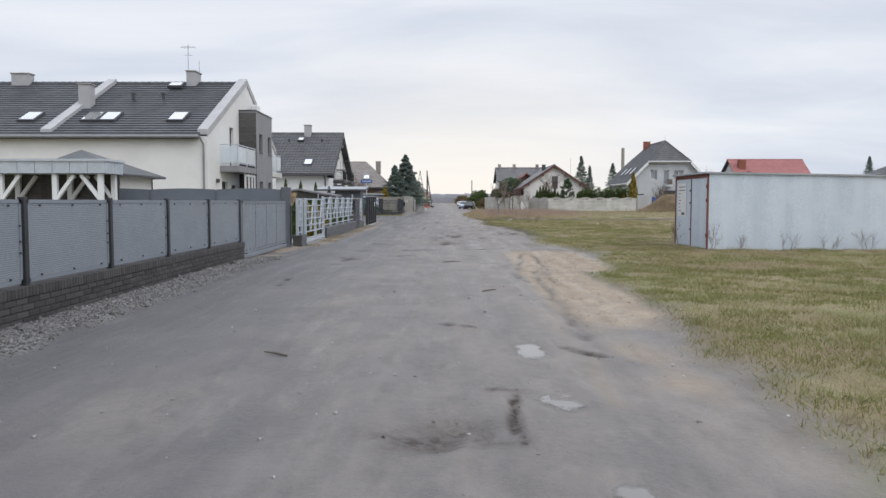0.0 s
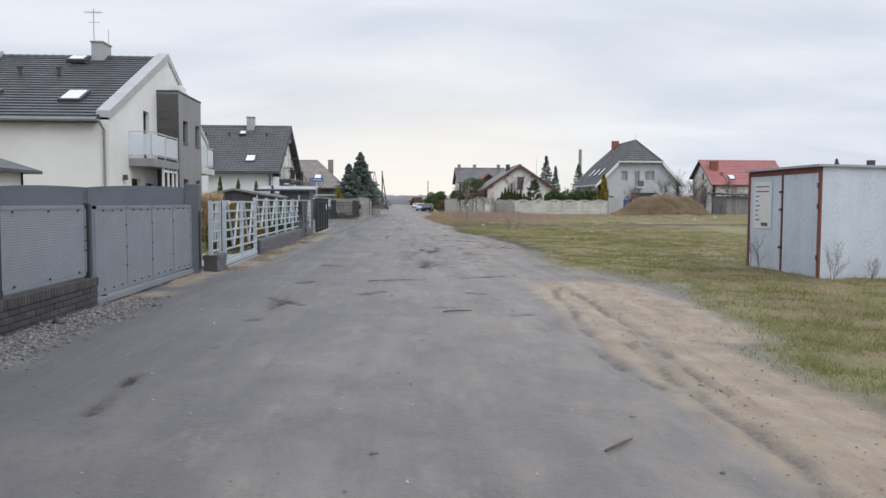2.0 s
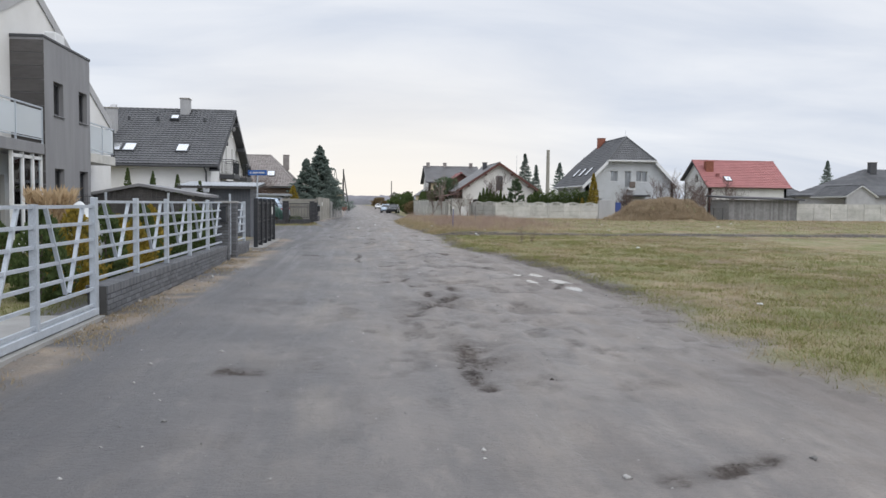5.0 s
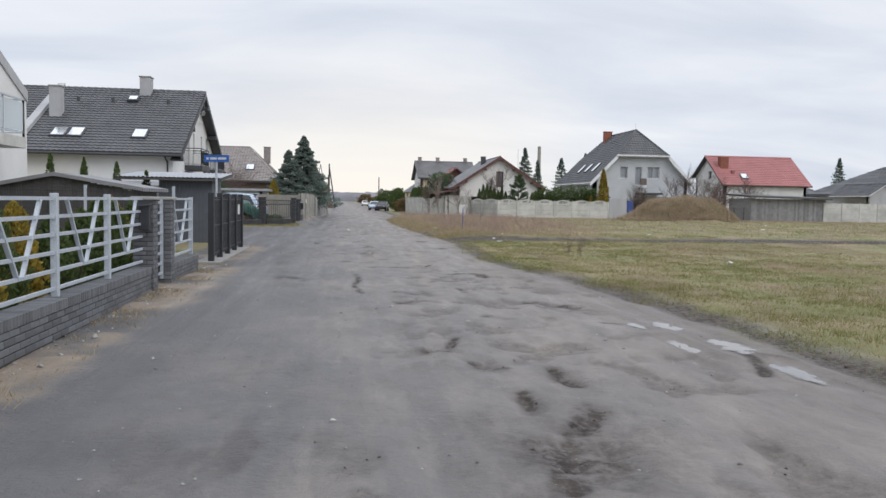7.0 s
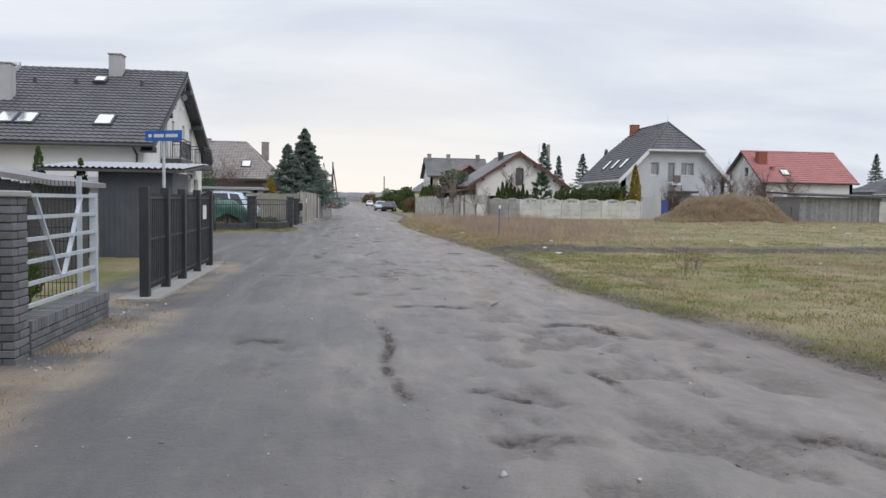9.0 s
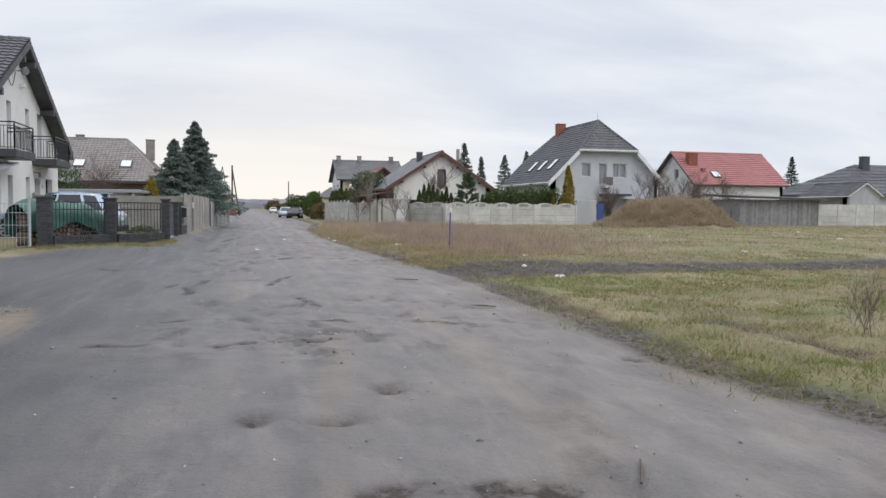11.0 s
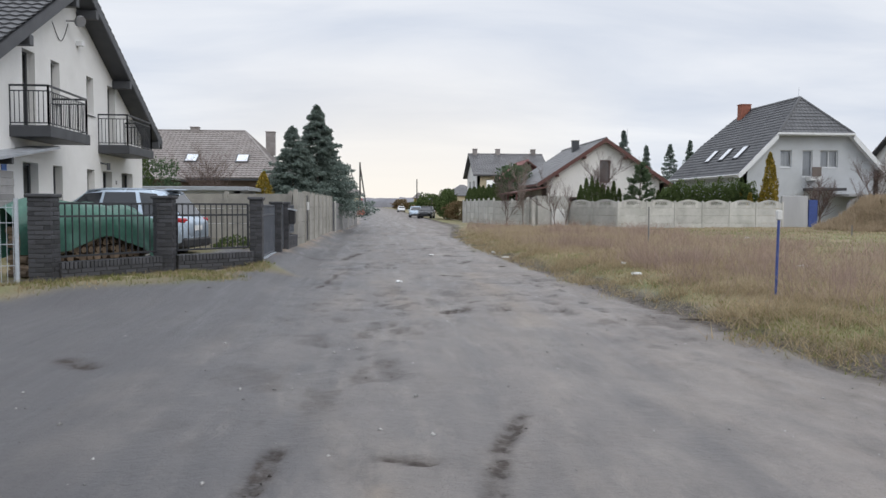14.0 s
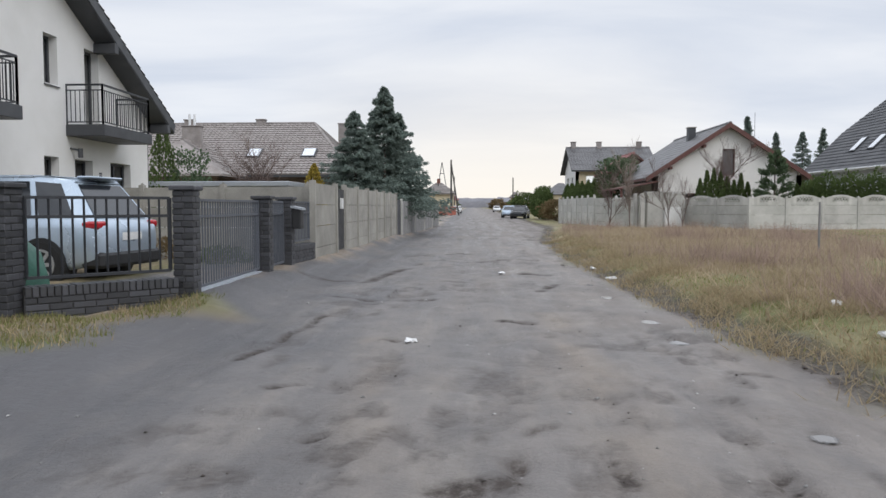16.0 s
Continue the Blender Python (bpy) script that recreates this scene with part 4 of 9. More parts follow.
def ground_material():
    m = bpy.data.materials.new("dirt_road_and_field")
    m.use_nodes = True
    nt = m.node_tree
    b = nt.nodes["Principled BSDF"]
    N, L = nt.nodes.new, nt.links.new
    tc = N("ShaderNodeTexCoord")
    at = N("ShaderNodeAttribute"); at.attribute_name = "cover"
    sp = N("ShaderNodeSeparateColor"); L(at.outputs["Color"], sp.inputs[0])

    def noise_(scale, detail=6, rough=0.55, stretch=None):
        n = N("ShaderNodeTexNoise"); n.inputs["Scale"].default_value = scale; n.inputs["Detail"].default_value = detail; n.inputs["Roughness"].default_value = rough
        if stretch:
            mp = N("ShaderNodeMapping"); mp.inputs["Scale"].default_value = stretch
            L(tc.outputs["Object"], mp.inputs["Vector"]); L(mp.outputs[0], n.inputs["Vector"])
        else:
            L(tc.outputs["Object"], n.inputs["Vector"])
        return n.outputs["Fac"]

    def ramp(x, lo, hi, a=0.0, b_=1.0):
        r = N("ShaderNodeMapRange"); r.inputs[1].default_value = lo; r.inputs[2].default_value = hi; r.inputs[3].default_value = a; r.inputs[4].default_value = b_
        L(x, r.inputs[0]); return r.outputs[0]

    def mixc(f, a, b_, mode="MIX"):
        x = N("ShaderNodeMix"); x.data_type = "RGBA"; x.blend_type = mode
        for k, v in (("Factor", f), (6, a), (7, b_)):
            if isinstance(v, (tuple, float)):
                x.inputs[k].default_value = (*v, 1) if isinstance(v, tuple) else v
            else:
                L(v, x.inputs[k])
        return x.outputs[2]

    # packed earth: grey-brown, damp darker lanes and pale dried sand
    streaks = ramp(noise_(1.0, 7, 0.62, (2.1, 0.13, 1)), 0.38, 0.62)
    road = mixc(streaks, (0.108, 0.103, 0.102), (0.192, 0.182, 0.175))
    road = mixc(ramp(noise_(1.1, 7, 0.62, (1, 0.3, 1)), 0.5, 0.74, 0, 0.7), road, (0.265, 0.235, 0.20))
    road = mixc(ramp(noise_(0.33, 5, 0.6), 0.54, 0.72, 0, 0.4), road, (0.088, 0.084, 0.086))
    road = mixc(ramp(noise_(3.4, 8, 0.72, (1, 0.4, 1)), 0.52, 0.64, 0, 0.5), road, (0.10, 0.095, 0.094))
    road = mixc(ramp(noise_(3.6, 7, 0.7, (1, 0.32, 1)), 0.54, 0.7, 0, 0.6), road, (0.255, 0.235, 0.21))
    road = mixc(ramp(noise_(26, 4, 0.6), 0.62, 0.75, 0, 0.45), road, (0.085, 0.078, 0.075))
    # drier, warmer middle and field side; smooth damp grey lane by the fences
    sx = N("ShaderNodeSeparateXYZ"); L(tc.outputs["Object"], sx.inputs[0])
    wob = N("ShaderNodeMath"); wob.operation = "MULTIPLY_ADD"; L(noise_(0.45, 6, 0.6), wob.inputs[0]); wob.inputs[1].default_value = 5.0; L(sx.outputs["X"], wob.inputs[2])
    side = ramp(wob.outputs[0], 0.6, 4.6)
    road = mixc(ramp(side, 0, 1, 0.0, 0.55), road, mixc(ramp(noise_(1.9, 7, 0.7, (1, 0.4, 1)), 0.36, 0.66), (0.175, 0.16, 0.148), (0.37, 0.325, 0.282)))
    road = mixc(ramp(wob.outputs[0], 1.2, -0.8, 0, 0.78), road, (0.08, 0.08, 0.085))
    road = mixc(ramp(wob.outputs[0], 4.3, 6.0, 0, 0.75), road, (0.135, 0.115, 0.1))
    road = mixc(1.0, road, (0.9, 0.89, 0.9), "MULTIPLY")
    sand = mixc(ramp(noise_(2.5, 6), 0.35, 0.7), (0.33, 0.262, 0.19), (0.23, 0.185, 0.14))
    sand = mixc(ramp(noise_(3.0, 6, 0.65, (1.6, 0.25, 1)), 0.5, 0.68, 0, 0.6), sand, (0.19, 0.145, 0.108))
    mud = mixc(ramp(noise_(5, 6), 0.35, 0.7), (0.082, 0.07, 0.063), (0.042, 0.036, 0.034))
    soil = mixc(ramp(noise_(0.45, 6), 0.38, 0.62), (0.175, 0.188, 0.085), (0.29, 0.24, 0.155))
    soil = mixc(ramp(noise_(0.23, 7, 0.65, (1, 0.6, 1)), 0.48, 0.62, 0, 0.8), soil, (0.17, 0.125, 0.088))
    soil = mixc(ramp(noise_(7, 5), 0.5, 0.75, 0, 0.5), soil, (0.13, 0.11, 0.06))
    grav = mixc(ramp(noise_(38, 2, 0.5), 0.4, 0.62), (0.10, 0.098, 0.098), (0.27, 0.265, 0.26))
    c = mixc(sp.outputs[1], road, sand)
    al = at.outputs["Alpha"]
    c = mixc(al, c, grav)
    c = mixc(sp.outputs[0], c, soil)
    chew = N("ShaderNodeMath"); chew.operation = "MULTIPLY"; L(sp.outputs[2], chew.inputs[0]); L(ramp(noise_(13, 6, 0.7), 0.34, 0.62, 0.4, 1.15), chew.inputs[1])
    chew.use_clamp = True
    c = mixc(chew.outputs[0], c, mud)
    c = mixc(1.0, c, ramp(noise_(110, 3, 0.6), 0.2, 0.8, 0.82, 1.26), "MULTIPLY")
    L(c, b.inputs["Base Color"])
    rr = ramp(streaks, 0, 1, 0.46, 0.78)
    L(rr, b.inputs["Roughness"])
    # clods and grass scatter, the rolled lane has a slight damp sheen
    mxm = N("ShaderNodeMath"); mxm.operation = "MAXIMUM"; L(chew.outputs[0], mxm.inputs[0]); L(sp.outputs[0], mxm.inputs[1])
    L(ramp(mxm.outputs[0], 0, 0.8, 0.6, 0.04), b.inputs["Specular IOR Level"])
    bp = N("ShaderNodeBump"); bp.inputs["Strength"].default_value = 0.7; bp.inputs["Distance"].default_value = 0.045
    ad = N("ShaderNodeMath"); ad.operation = "ADD"
    L(noise_(14, 8, 0.65), ad.inputs[0]); L(ramp(noise_(70, 4), 0, 1, 0, 0.35), ad.inputs[1])
    L(ad.outputs[0], bp.inputs["Height"]); L(bp.outputs[0], b.inputs["Normal"])
    return m


def build_ground():
    def axis(pieces):
        out = [pieces[0][0]]
        for a, b, step in pieces:
            n = max(1, round((b - a) / step))
            out += [a + (b - a) * (k + 1) / n for k in range(n)]
        return np.array(out)
    xs = axis([(-1500, -200, 325), (-200, -40, 20), (-40, -10, 1.5), (-10, -5.5, 0.3), (-5.5, -3.2, 0.1), (-3.2, 3.6, 0.05), (3.6, 6.5, 0.1), (6.5, 15, 0.25), (15, 45, 0.6), (45, 120, 5), (120, 300, 30), (300, 1500, 300)])
    ys = axis([(-300, -20, 35), (-20, 2, 1.0), (2, 36, 0.065), (36, 80, 0.075), (80, 110, 0.4), (110, 200, 3), (200, 400, 25), (400, 3000, 325)])
    X, Y = np.meshgrid(xs, ys)
    masks = ground_masks(X, Y)
    Z = ground_z(X, Y, masks)
    nx, ny = len(xs), len(ys)
    idx = np.arange(nx * ny).reshape(ny, nx)
    f = np.stack([idx[:-1, :-1], idx[:-1, 1:], idx[1:, 1:], idx[1:, :-1]], -1).reshape(-1, 4)
    M["ground"] = ground_material()
    me = from_arrays("ground", np.stack([X, Y, Z], -1).reshape(-1, 3), f, "ground")
    col = me.attributes.new("cover", "FLOAT_COLOR", "POINT")
    col.data.foreach_set("color", np.stack(masks, -1).astype(np.float32).ravel())
    me.polygons.foreach_set("use_smooth", np.ones(len(f), dtype=bool))
    tagged(new("ground", me), "unpaved grey dirt road with ruts, sand and rough grass field", "ground", kind="structure")


build_ground()


def gz(x, y):
    return float(ground_z(np.array([[float(x)]]), np.array([[float(y)]]))[0, 0])


# ---- house with the smooth grey roof, raised gable copings and a dark cladded bay ----
def twin_house():
    h = thing("house", "white rendered twin house with dark grey tiled roof and glass balconies", "house", "houses along the street")
    X, y0, y1, ym, ze, zr = -11.2, 37.5, 52.9, 45.3, 4.62, 8.2
    s = (zr - ze) / (ym - y0)
    cutl = ((0, ym, zr), (0, -s, 1)); cutr = ((0, ym, zr), (0, s, 1))
    L = lambda y: y - y0
    up = [(41.5, 42.3, 3.25, 5.35)]
    dn = [(39.9, 41.0, 0.9, 2.45), (41.7, 42.9, 0.1, 2.3)]
    up2 = [(48.6, 49.4, 3.25, 5.3)]
    ops = [(L(a), L(b), c, d) for a, b, c, d in up + dn + up2]
    wall(h, (X, y0), (X, y1), -0.3, 8.6, 0.4, ops, "plaster_white", (cutl, cutr), "gable_wall")
    for o in ops:
        window(h, (X, y0), (X, y1), *o, sill=False)
    wall(h, (-34, y0), (X - 0.4, y0), -0.3, ze, 0.35, [], "plaster_white", (), "side_wall")
    wall(h, (X - 0.4, y1), (-34, y1), -0.3, ze, 0.35, [], "plaster_white", (), "side_wall")
    wall(h, (-34, y1), (-34, y0), -0.3, 8.6, 0.35, [], "plaster_white", (cutl, cutr), "gable_wall")
    gable_roof(h, "x", -34, X - 0.32, y0 - 0.35, y1 + 0.35, zr, ze - 0.16 + 0.06, ze - 0.16 + 0.06, ym, "tile_dark", tw=0.3, th=0.36, amp=0.0, lift=0.05)
    # raised copings on the gable and on the party wall
    for xc, w in ((X - 0.2, 0.5), (-18.9, 0.5)):
        for e in (y0, y1):
            sg = 1 if e < ym else -1
            n = 5
            for k in range(n):
                ya, yb = e + (ym - e) * k / n, e + (ym - e) * (k + 1) / n - sg * 0.02
                za, zb = ze + s * abs(ya - e) + 0.02, ze + s * abs(yb - e) + 0.02
                bm = bmesh.new()
                q = [(xc - w / 2, ya, za), (xc + w / 2, ya, za), (xc + w / 2, yb, zb), (xc - w / 2, yb, zb)]
                hi = [bm.verts.new((a, b, c + 0.24)) for a, b, c in q]; lo = [bm.verts.new((a, b, c - 0.1)) for a, b, c in q]
                bm.faces.new(hi); bm.faces.new(lo[::-1])
                for i in range(4):
                    j = (i + 1) % 4
                    bm.faces.new((hi[i], lo[i], lo[j], hi[j]))
                part("coping", bm, "coping", h)
    gutter(h, (-34, y0 - 0.4), (X - 0.3, y0 - 0.4), ze - 0.12, "clad_grey", (X - 0.25, y0 - 0.4, 0.1, 0.32))
    # skylights and roof gear on the slope that faces the road's near end
    v = Vector((0, ym - y0, zr - ze)); u = Vector((1, 0, 0))
    on = lambda x, y, o=0.0: (x, y, ze + s * (y - y0) + 0.09 + o)
    for x in (-13.2, -16.6, -17.5, -20.6):
        skylight(h, on(x, 39.5), u, v, 0.75, 1.15)
    skylight(h, on(-14.9, 44.3, 0.1), u, v, 0.7, 0.6)
    for x in (-16.5, -14.9):
        bm = bmesh.new(); tube(bm, on(x, 42.2), on(x, 42.2, 0.3), 0.08, n=10); tube(bm, on(x, 42.2, 0.28), on(x, 42.2, 0.36), 0.12, n=10)
        part("roof_vent", bm, "trim_dark", h)
    chimney(h, -14.2, 45.2, 7.4, 8.78, 0.5, 1.1, "render_grey")
    chimney(h, -18.6, 41.3, 5.8, 7.5, 0.6, 0.6, "render_grey")
    chimney(h, -24.0, 45.2, 7.4, 8.68, 1.0, 0.6, "render_grey")
    bm = bmesh.new()
    tube(bm, (-14.35, 44.75, 8.75), (-14.35, 44.75, 10.3), 0.02, n=6)
    tube(bm, (-14.75, 44.75, 10.15), (-13.95, 44.75, 10.15), 0.012, n=5)
    for k in range(7):
        x = -14.72 + k * 0.12
        tube(bm, (x, 44.55 - 0.02 * k, 10.15), (x, 44.95 + 0.02 * k, 10.15), 0.008, n=4)
    tube(bm, (-14.6, 44.75, 9.7), (-14.1, 44.75, 9.7), 0.012, n=5)
    part("antenna", bm, "zinc", h, "thin metal television aerial")
    bm = bmesh.new()
    tube(bm, (-14.0, 45.6, 8.75), (-14.0, 45.6, 9.55), 0.015, n=5)
    part("antenna", bm, "zinc", h, "short plain aerial mast")
    # dark bay over two storeys
    bx, by0, by1, bz = -10.25, 43.4, 47.45, 6.4
    o2 = [(44.15 - by0, 44.95 - by0, 4.2, 5.22), (46.35 - by0, 47.15 - by0, 4.2, 5.22), (44.15 - by0, 44.95 - by0, 1.2, 2.55), (46.35 - by0, 47.15 - by0, 1.2, 2.55)]
    wall(h, (bx, by0), (bx, by1), -0.2, bz, 0.3, o2, "clad_grey", (), "bay_wall")
    for o in o2:
        window(h, (bx, by0), (bx, by1), *o)
    wall(h, (X, by0), (bx - 0.3, by0), -0.2, bz, 0.3, [], "clad_grey", (), "bay_wall")
    wall(h, (bx - 0.3, by1), (X, by1), -0.2, bz, 0.3, [], "clad_grey", (), "bay_wall")
    bm = bmesh.new(); box(bm, X, bx + 0.03, by0 - 0.03, by1 + 0.03, bz, bz + 0.08, 0.01)
    part("bay_roof", bm, "trim_dark", h)
    for k in range(16):
        z = 0.1 + k * 0.39
        bm = bmesh.new(); box(bm, X + 0.01, bx + 0.012, by0 - 0.018, by0 - 0.001, z, z + 0.37)
        part("cladding_board", bm, "wood_dark", h)
    # air conditioner beside the bay
    bm = bmesh.new(); box(bm, -11.0, -10.65, 45.5, 46.3, 6.49, 7.0, 0.03)
    part("air_conditioner", bm, "white_paint", h)
    # balconies
    for ya, yb in ((39.6, 43.38), (47.5, 50.3)):
        bm = bmesh.new(); box(bm, X, -10.25, ya, yb, 2.92, 3.24, 0.01)
        sl = part("balcony_slab", bm, "concrete_light" if ya > 45 else "clad_grey", h)
        for (a, b) in (((X, ya + 0.04), (-10.3, ya + 0.04)), ((-10.3, ya + 0.04), (-10.3, (ya + yb) / 2)), ((-10.3, (ya + yb) / 2), (-10.3, yb - 0.04)), ((X, yb - 0.04), (-10.3, yb - 0.04))):
            if b[0] == -10.3 and a[0] == X and b[1] > 43 and yb < 44:
                continue
            bm = bmesh.new(); obox(bm, a, b, 0.012, 3.4, 4.22)
            p = part("balcony_glass", bm, "glass_frost", sl, "milky glass balcony panel"); p.visible_shadow = False
            for z, w in ((4.3, 0.045), (3.36, 0.03)):
                bm = bmesh.new(); beam(bm, (*a, z), (*b, z), w)
                part("rail", bm, "galv", sl)
            bm = bmesh.new(); beam(bm, (*b, 3.2), (*b, 4.3), 0.045)
            part("rail_post", bm, "galv", sl)
    # glazed entrance screen under the first balcony
    bm = bmesh.new()
    for y in (41.3, 42.0, 42.7, 43.3):
        beam(bm, (-10.35, y, 0.05), (-10.35, y, 2.92), 0.09)
    beam(bm, (-10.35, 41.3, 0.35), (-10.35, 43.3, 0.35), 0.3, 0.06); beam(bm, (-10.35, 41.3, 2.8), (-10.35, 43.3, 2.8), 0.09)
    beam(bm, (-10.35, 41.3, 1.4), (-10.35, 43.3, 1.4), 0.08)
    sc = part("entrance_screen", bm, "white_paint", h, "white framed glazed porch")
    bm = bmesh.new(); obox(bm, (-10.35, 41.35), (-10.35, 43.25), 0.01, 0.5, 2.75)
    p = part("pane", bm, "glass", sc); p.visible_shadow = False
    bm = bmesh.new(); box(bm, -11.19, -11.05, 38.85, 39.05, 2.35, 2.55, 0.01)
    part("wall_lamp", bm, "trim_dark", h)


# ---- house with black tiled gable roof, deep verge and two railed balconies ----
def railing(parent, pts, z0, z1, gap=0.115, material="metal_dark", name="railing"):
    for a, b in zip(pts[:-1], pts[1:]):
        a, b = Vector((*a, 0)), Vector((*b, 0))
        Z = lambda z: Vector((0, 0, z))
        for z, w in ((z1, 0.045), (z1 - 0.13, 0.025), (z0 + 0.06, 0.025)):
            bm = bmesh.new(); beam(bm, a + Z(z), b + Z(z), w)
            part("rail", bm, material, parent)
        n = max(2, round((b - a).length / gap))
        for k in range(n + 1):
            p = a.lerp(b, k / n)
            bm = bmesh.new(); beam(bm, p + Z(z0 + (0 if k in (0, n) else 0.06)), p + Z(z1 if k in (0, n) else z1 - 0.13), 0.04 if k in (0, n) else 0.016)
            part("baluster", bm, material, parent)


def gable_house():
    h = thing("house", "white house with black tiled gable roof and dark railed balconies", "house", "houses along the street")
    X, V, ym, zr, e0, e1, ze, zb = -10.0, -9.45, 76.0, 8.02, 68.4, 83.8, 3.85, 4.05
    y0, y1 = 69.0, 83.05
    s, sb = (zr - ze) / (ym - e0), (zr - zb) / (e1 - ym)
    cl = ((0, ym, zr - 0.15), (0, -s, 1)); cr = ((0, ym, zr - 0.15), (0, sb, 1))
    raw = [(73.0, 73.75, 3.42, 5.42), (74.75, 75.35, 4.3, 5.45), (77.4, 78.0, 4.3, 5.45), (79.3, 80.05, 3.42, 5.45),
           (72.9, 73.8, 0.15, 2.58), (74.75, 75.4, 1.1, 2.58), (77.3, 77.95, 1.3, 2.6), (78.7, 79.6, 0.15, 2.6), (80.6, 81.85, 1.2, 2.62)]
    ops = [(a - y0, b - y0, c, d) for a, b, c, d in raw]
    wall(h, (X, y0), (X, y1), -0.3, 8.1, 0.42, ops, "plaster_white", (cl, cr), "gable_wall")
    for i, o in enumerate(ops):
        window(h, (X, y0), (X, y1), *o, inset=0.2, sill=i in (1, 2, 5, 6, 8), mull=2 if i == 8 else 1)
    wall(h, (-32, y0), (X - 0.42, y0), -0.3, 4.2, 0.35, [(4, 4.02, 1, 1.02)], "plaster_white", (cl,), "side_wall")
    wall(h, (X - 0.42, y1), (-32, y1), -0.3, 4.0, 0.35, [], "plaster_white", (cr,), "side_wall")
    wall(h, (-32, y1), (-32, y0), -0.3, 8.1, 0.35, [], "plaster_white", (cl, cr), "gable_wall")
    bm = bmesh.new(); box(bm, -32, -18.6, y0 - 0.012, y0 - 0.002, 0, 3.5)
    part("yellow_wall", bm, "plaster_yellow", h, "yellow rendered neighbouring half")
    gable_roof(h, "x", -32, V, e0, e1, zr, ze, zb, ym, "tile_black", tw=0.3, th=0.34, amp=0.035, lift=0.045)
    # deep boxed soffit and barge boards
    for e, zl in ((e0, ze), (e1, zb)):
        bm = bmesh.new()
        q = [(V + 0.02, e, zl - 0.05), (V + 0.02, ym, zr - 0.05), (V + 0.02, ym, zr - 0.34), (V + 0.02, e, zl - 0.34)]
        a = [bm.verts.new(p) for p in q]; b = [bm.verts.new((p[0] - 0.05, p[1], p[2])) for p in q]
        bm.faces.new(a); bm.faces.new(b[::-1])
        for i in range(4):
            j = (i + 1) % 4
            bm.faces.new((a[i], b[i], b[j], a[j]))
        part("barge_board", bm, "trim_dark", h)
        bm = bmesh.new()
        q = [(X, e, zl - 0.3), (V, e, zl - 0.3), (V, ym, zr - 0.3), (X, ym, zr - 0.3)]
        slab_roof(bm, q, 0.07)
        part("soffit", bm, "trim_dark", h, "dark boarded soffit under the verge")
        for f in (0.06, 0.5, 0.9):
            yy, zz = e + (ym - e) * f, zl + (zr - zl) * f - 0.36
            bm = bmesh.new(); box(bm, X, V + 0.03, yy - 0.11, yy + 0.11, zz - 0.26, zz, 0.01)
            part("purlin_end", bm, "trim_dark", h)
    gutter(h, (-32, e0 - 0.06), (V, e0 - 0.06), ze - 0.1, "trim_dark", (X - 0.3, e0 - 0.05, 0.05, y0 - e0 - 0.02))
    gutter(h, (-32, e1 + 0.06), (V, e1 + 0.06), zb - 0.1, "trim_dark", (X - 0.1, e1 + 0.05, 0.03, y1 - e1 + 0.05))
    for ya, yb in ((72.2, 74.85), (78.3, 81.1)):
        bm = bmesh.new(); box(bm, X, -9.03, ya, yb, 3.14, 3.42, 0.012)
        sl = part("balcony_slab", bm, "trim_dark", h)
        railing(sl, [(X, ya + 0.06), (-9.1, ya + 0.06), (-9.1, yb - 0.06), (X, yb - 0.06)], 3.42, 4.38)
    v = Vector((0, ym - e0, zr - ze)); u = Vector((1, 0, 0))
    on = lambda x, y, o=0.0: (x, y, ze + s * (y - e0) + o + 0.03)
    for x in (-11.95, -15.2, -16.05):
        skylight(h, on(x, 70.3), u, v, 0.7, 1.0)
    skylight(h, on(-13.3, 74.4, 0.12), u, v, 0.5, 0.55)
    for x in (-16.3, -14.4, -11.3):
        bm = bmesh.new(); tube(bm, on(x, 74.2), on(x, 74.2, 0.25), 0.09, n=8)
        part("roof_vent", bm, "trim_dark", h)
    chimney(h, -12.85, 75.6, 7.0, 8.72, 0.6, 0.8, "render_grey")
    chimney(h, -16.9, 72.4, 5.6, 7.6, 0.6, 0.6, "render_grey")
    for k in range(4):
        bm = bmesh.new()
        ya, yb = e0 + (ym - e0) * k / 4, e0 + (ym - e0) * (k + 1) / 4 - 0.03
        za, zb = ze + s * (ya - e0), ze + s * (yb - e0)
        q = [(-18.0, ya, za), (-17.6, ya, za), (-17.6, yb, zb), (-18.0, yb, zb)]
        hi = [bm.verts.new((a, b, c + 0.3)) for a, b, c in q]; lo = [bm.verts.new((a, b, c - 0.1)) for a, b, c in q]
        bm.faces.new(hi); bm.faces.new(lo[::-1])
        for i in range(4):
            j = (i + 1) % 4
            bm.faces.new((hi[i], lo[i], lo[j], hi[j]))
        part("coping", bm, "coping", h)
    # small lamp built as a grey disc on an arm, cable and flood lamp under the ridge
    bm = bmesh.new()
    tube(bm, (X, 75.9, 6.75), (-9.62, 75.9, 6.75), 0.02, n=6)
    tube(bm, (-9.62, 75.9, 6.75), (-9.56, 75.86, 6.72), 0.17, 0.15, n=16)
    part("round_lamp", bm, "clad_grey", h)
    bm = bmesh.new()
    prev = Vector((X + 0.01, 74.9, 6.5))
    for k in range(1, 11):
        p = Vector((X + 0.02, 74.9 + 0.11 * k, 6.5 - 0.5 * math.sin(math.pi * k / 10) + 0.02 * k))
        tube(bm, prev, p, 0.01, n=5); prev = p
    part("cable", bm, "plastic_black", h)
    bm = bmesh.new(); box(bm, X, -9.8, 76.6, 76.8, 6.2, 6.35, 0.01)
    part("flood_lamp", bm, "white_paint", h)
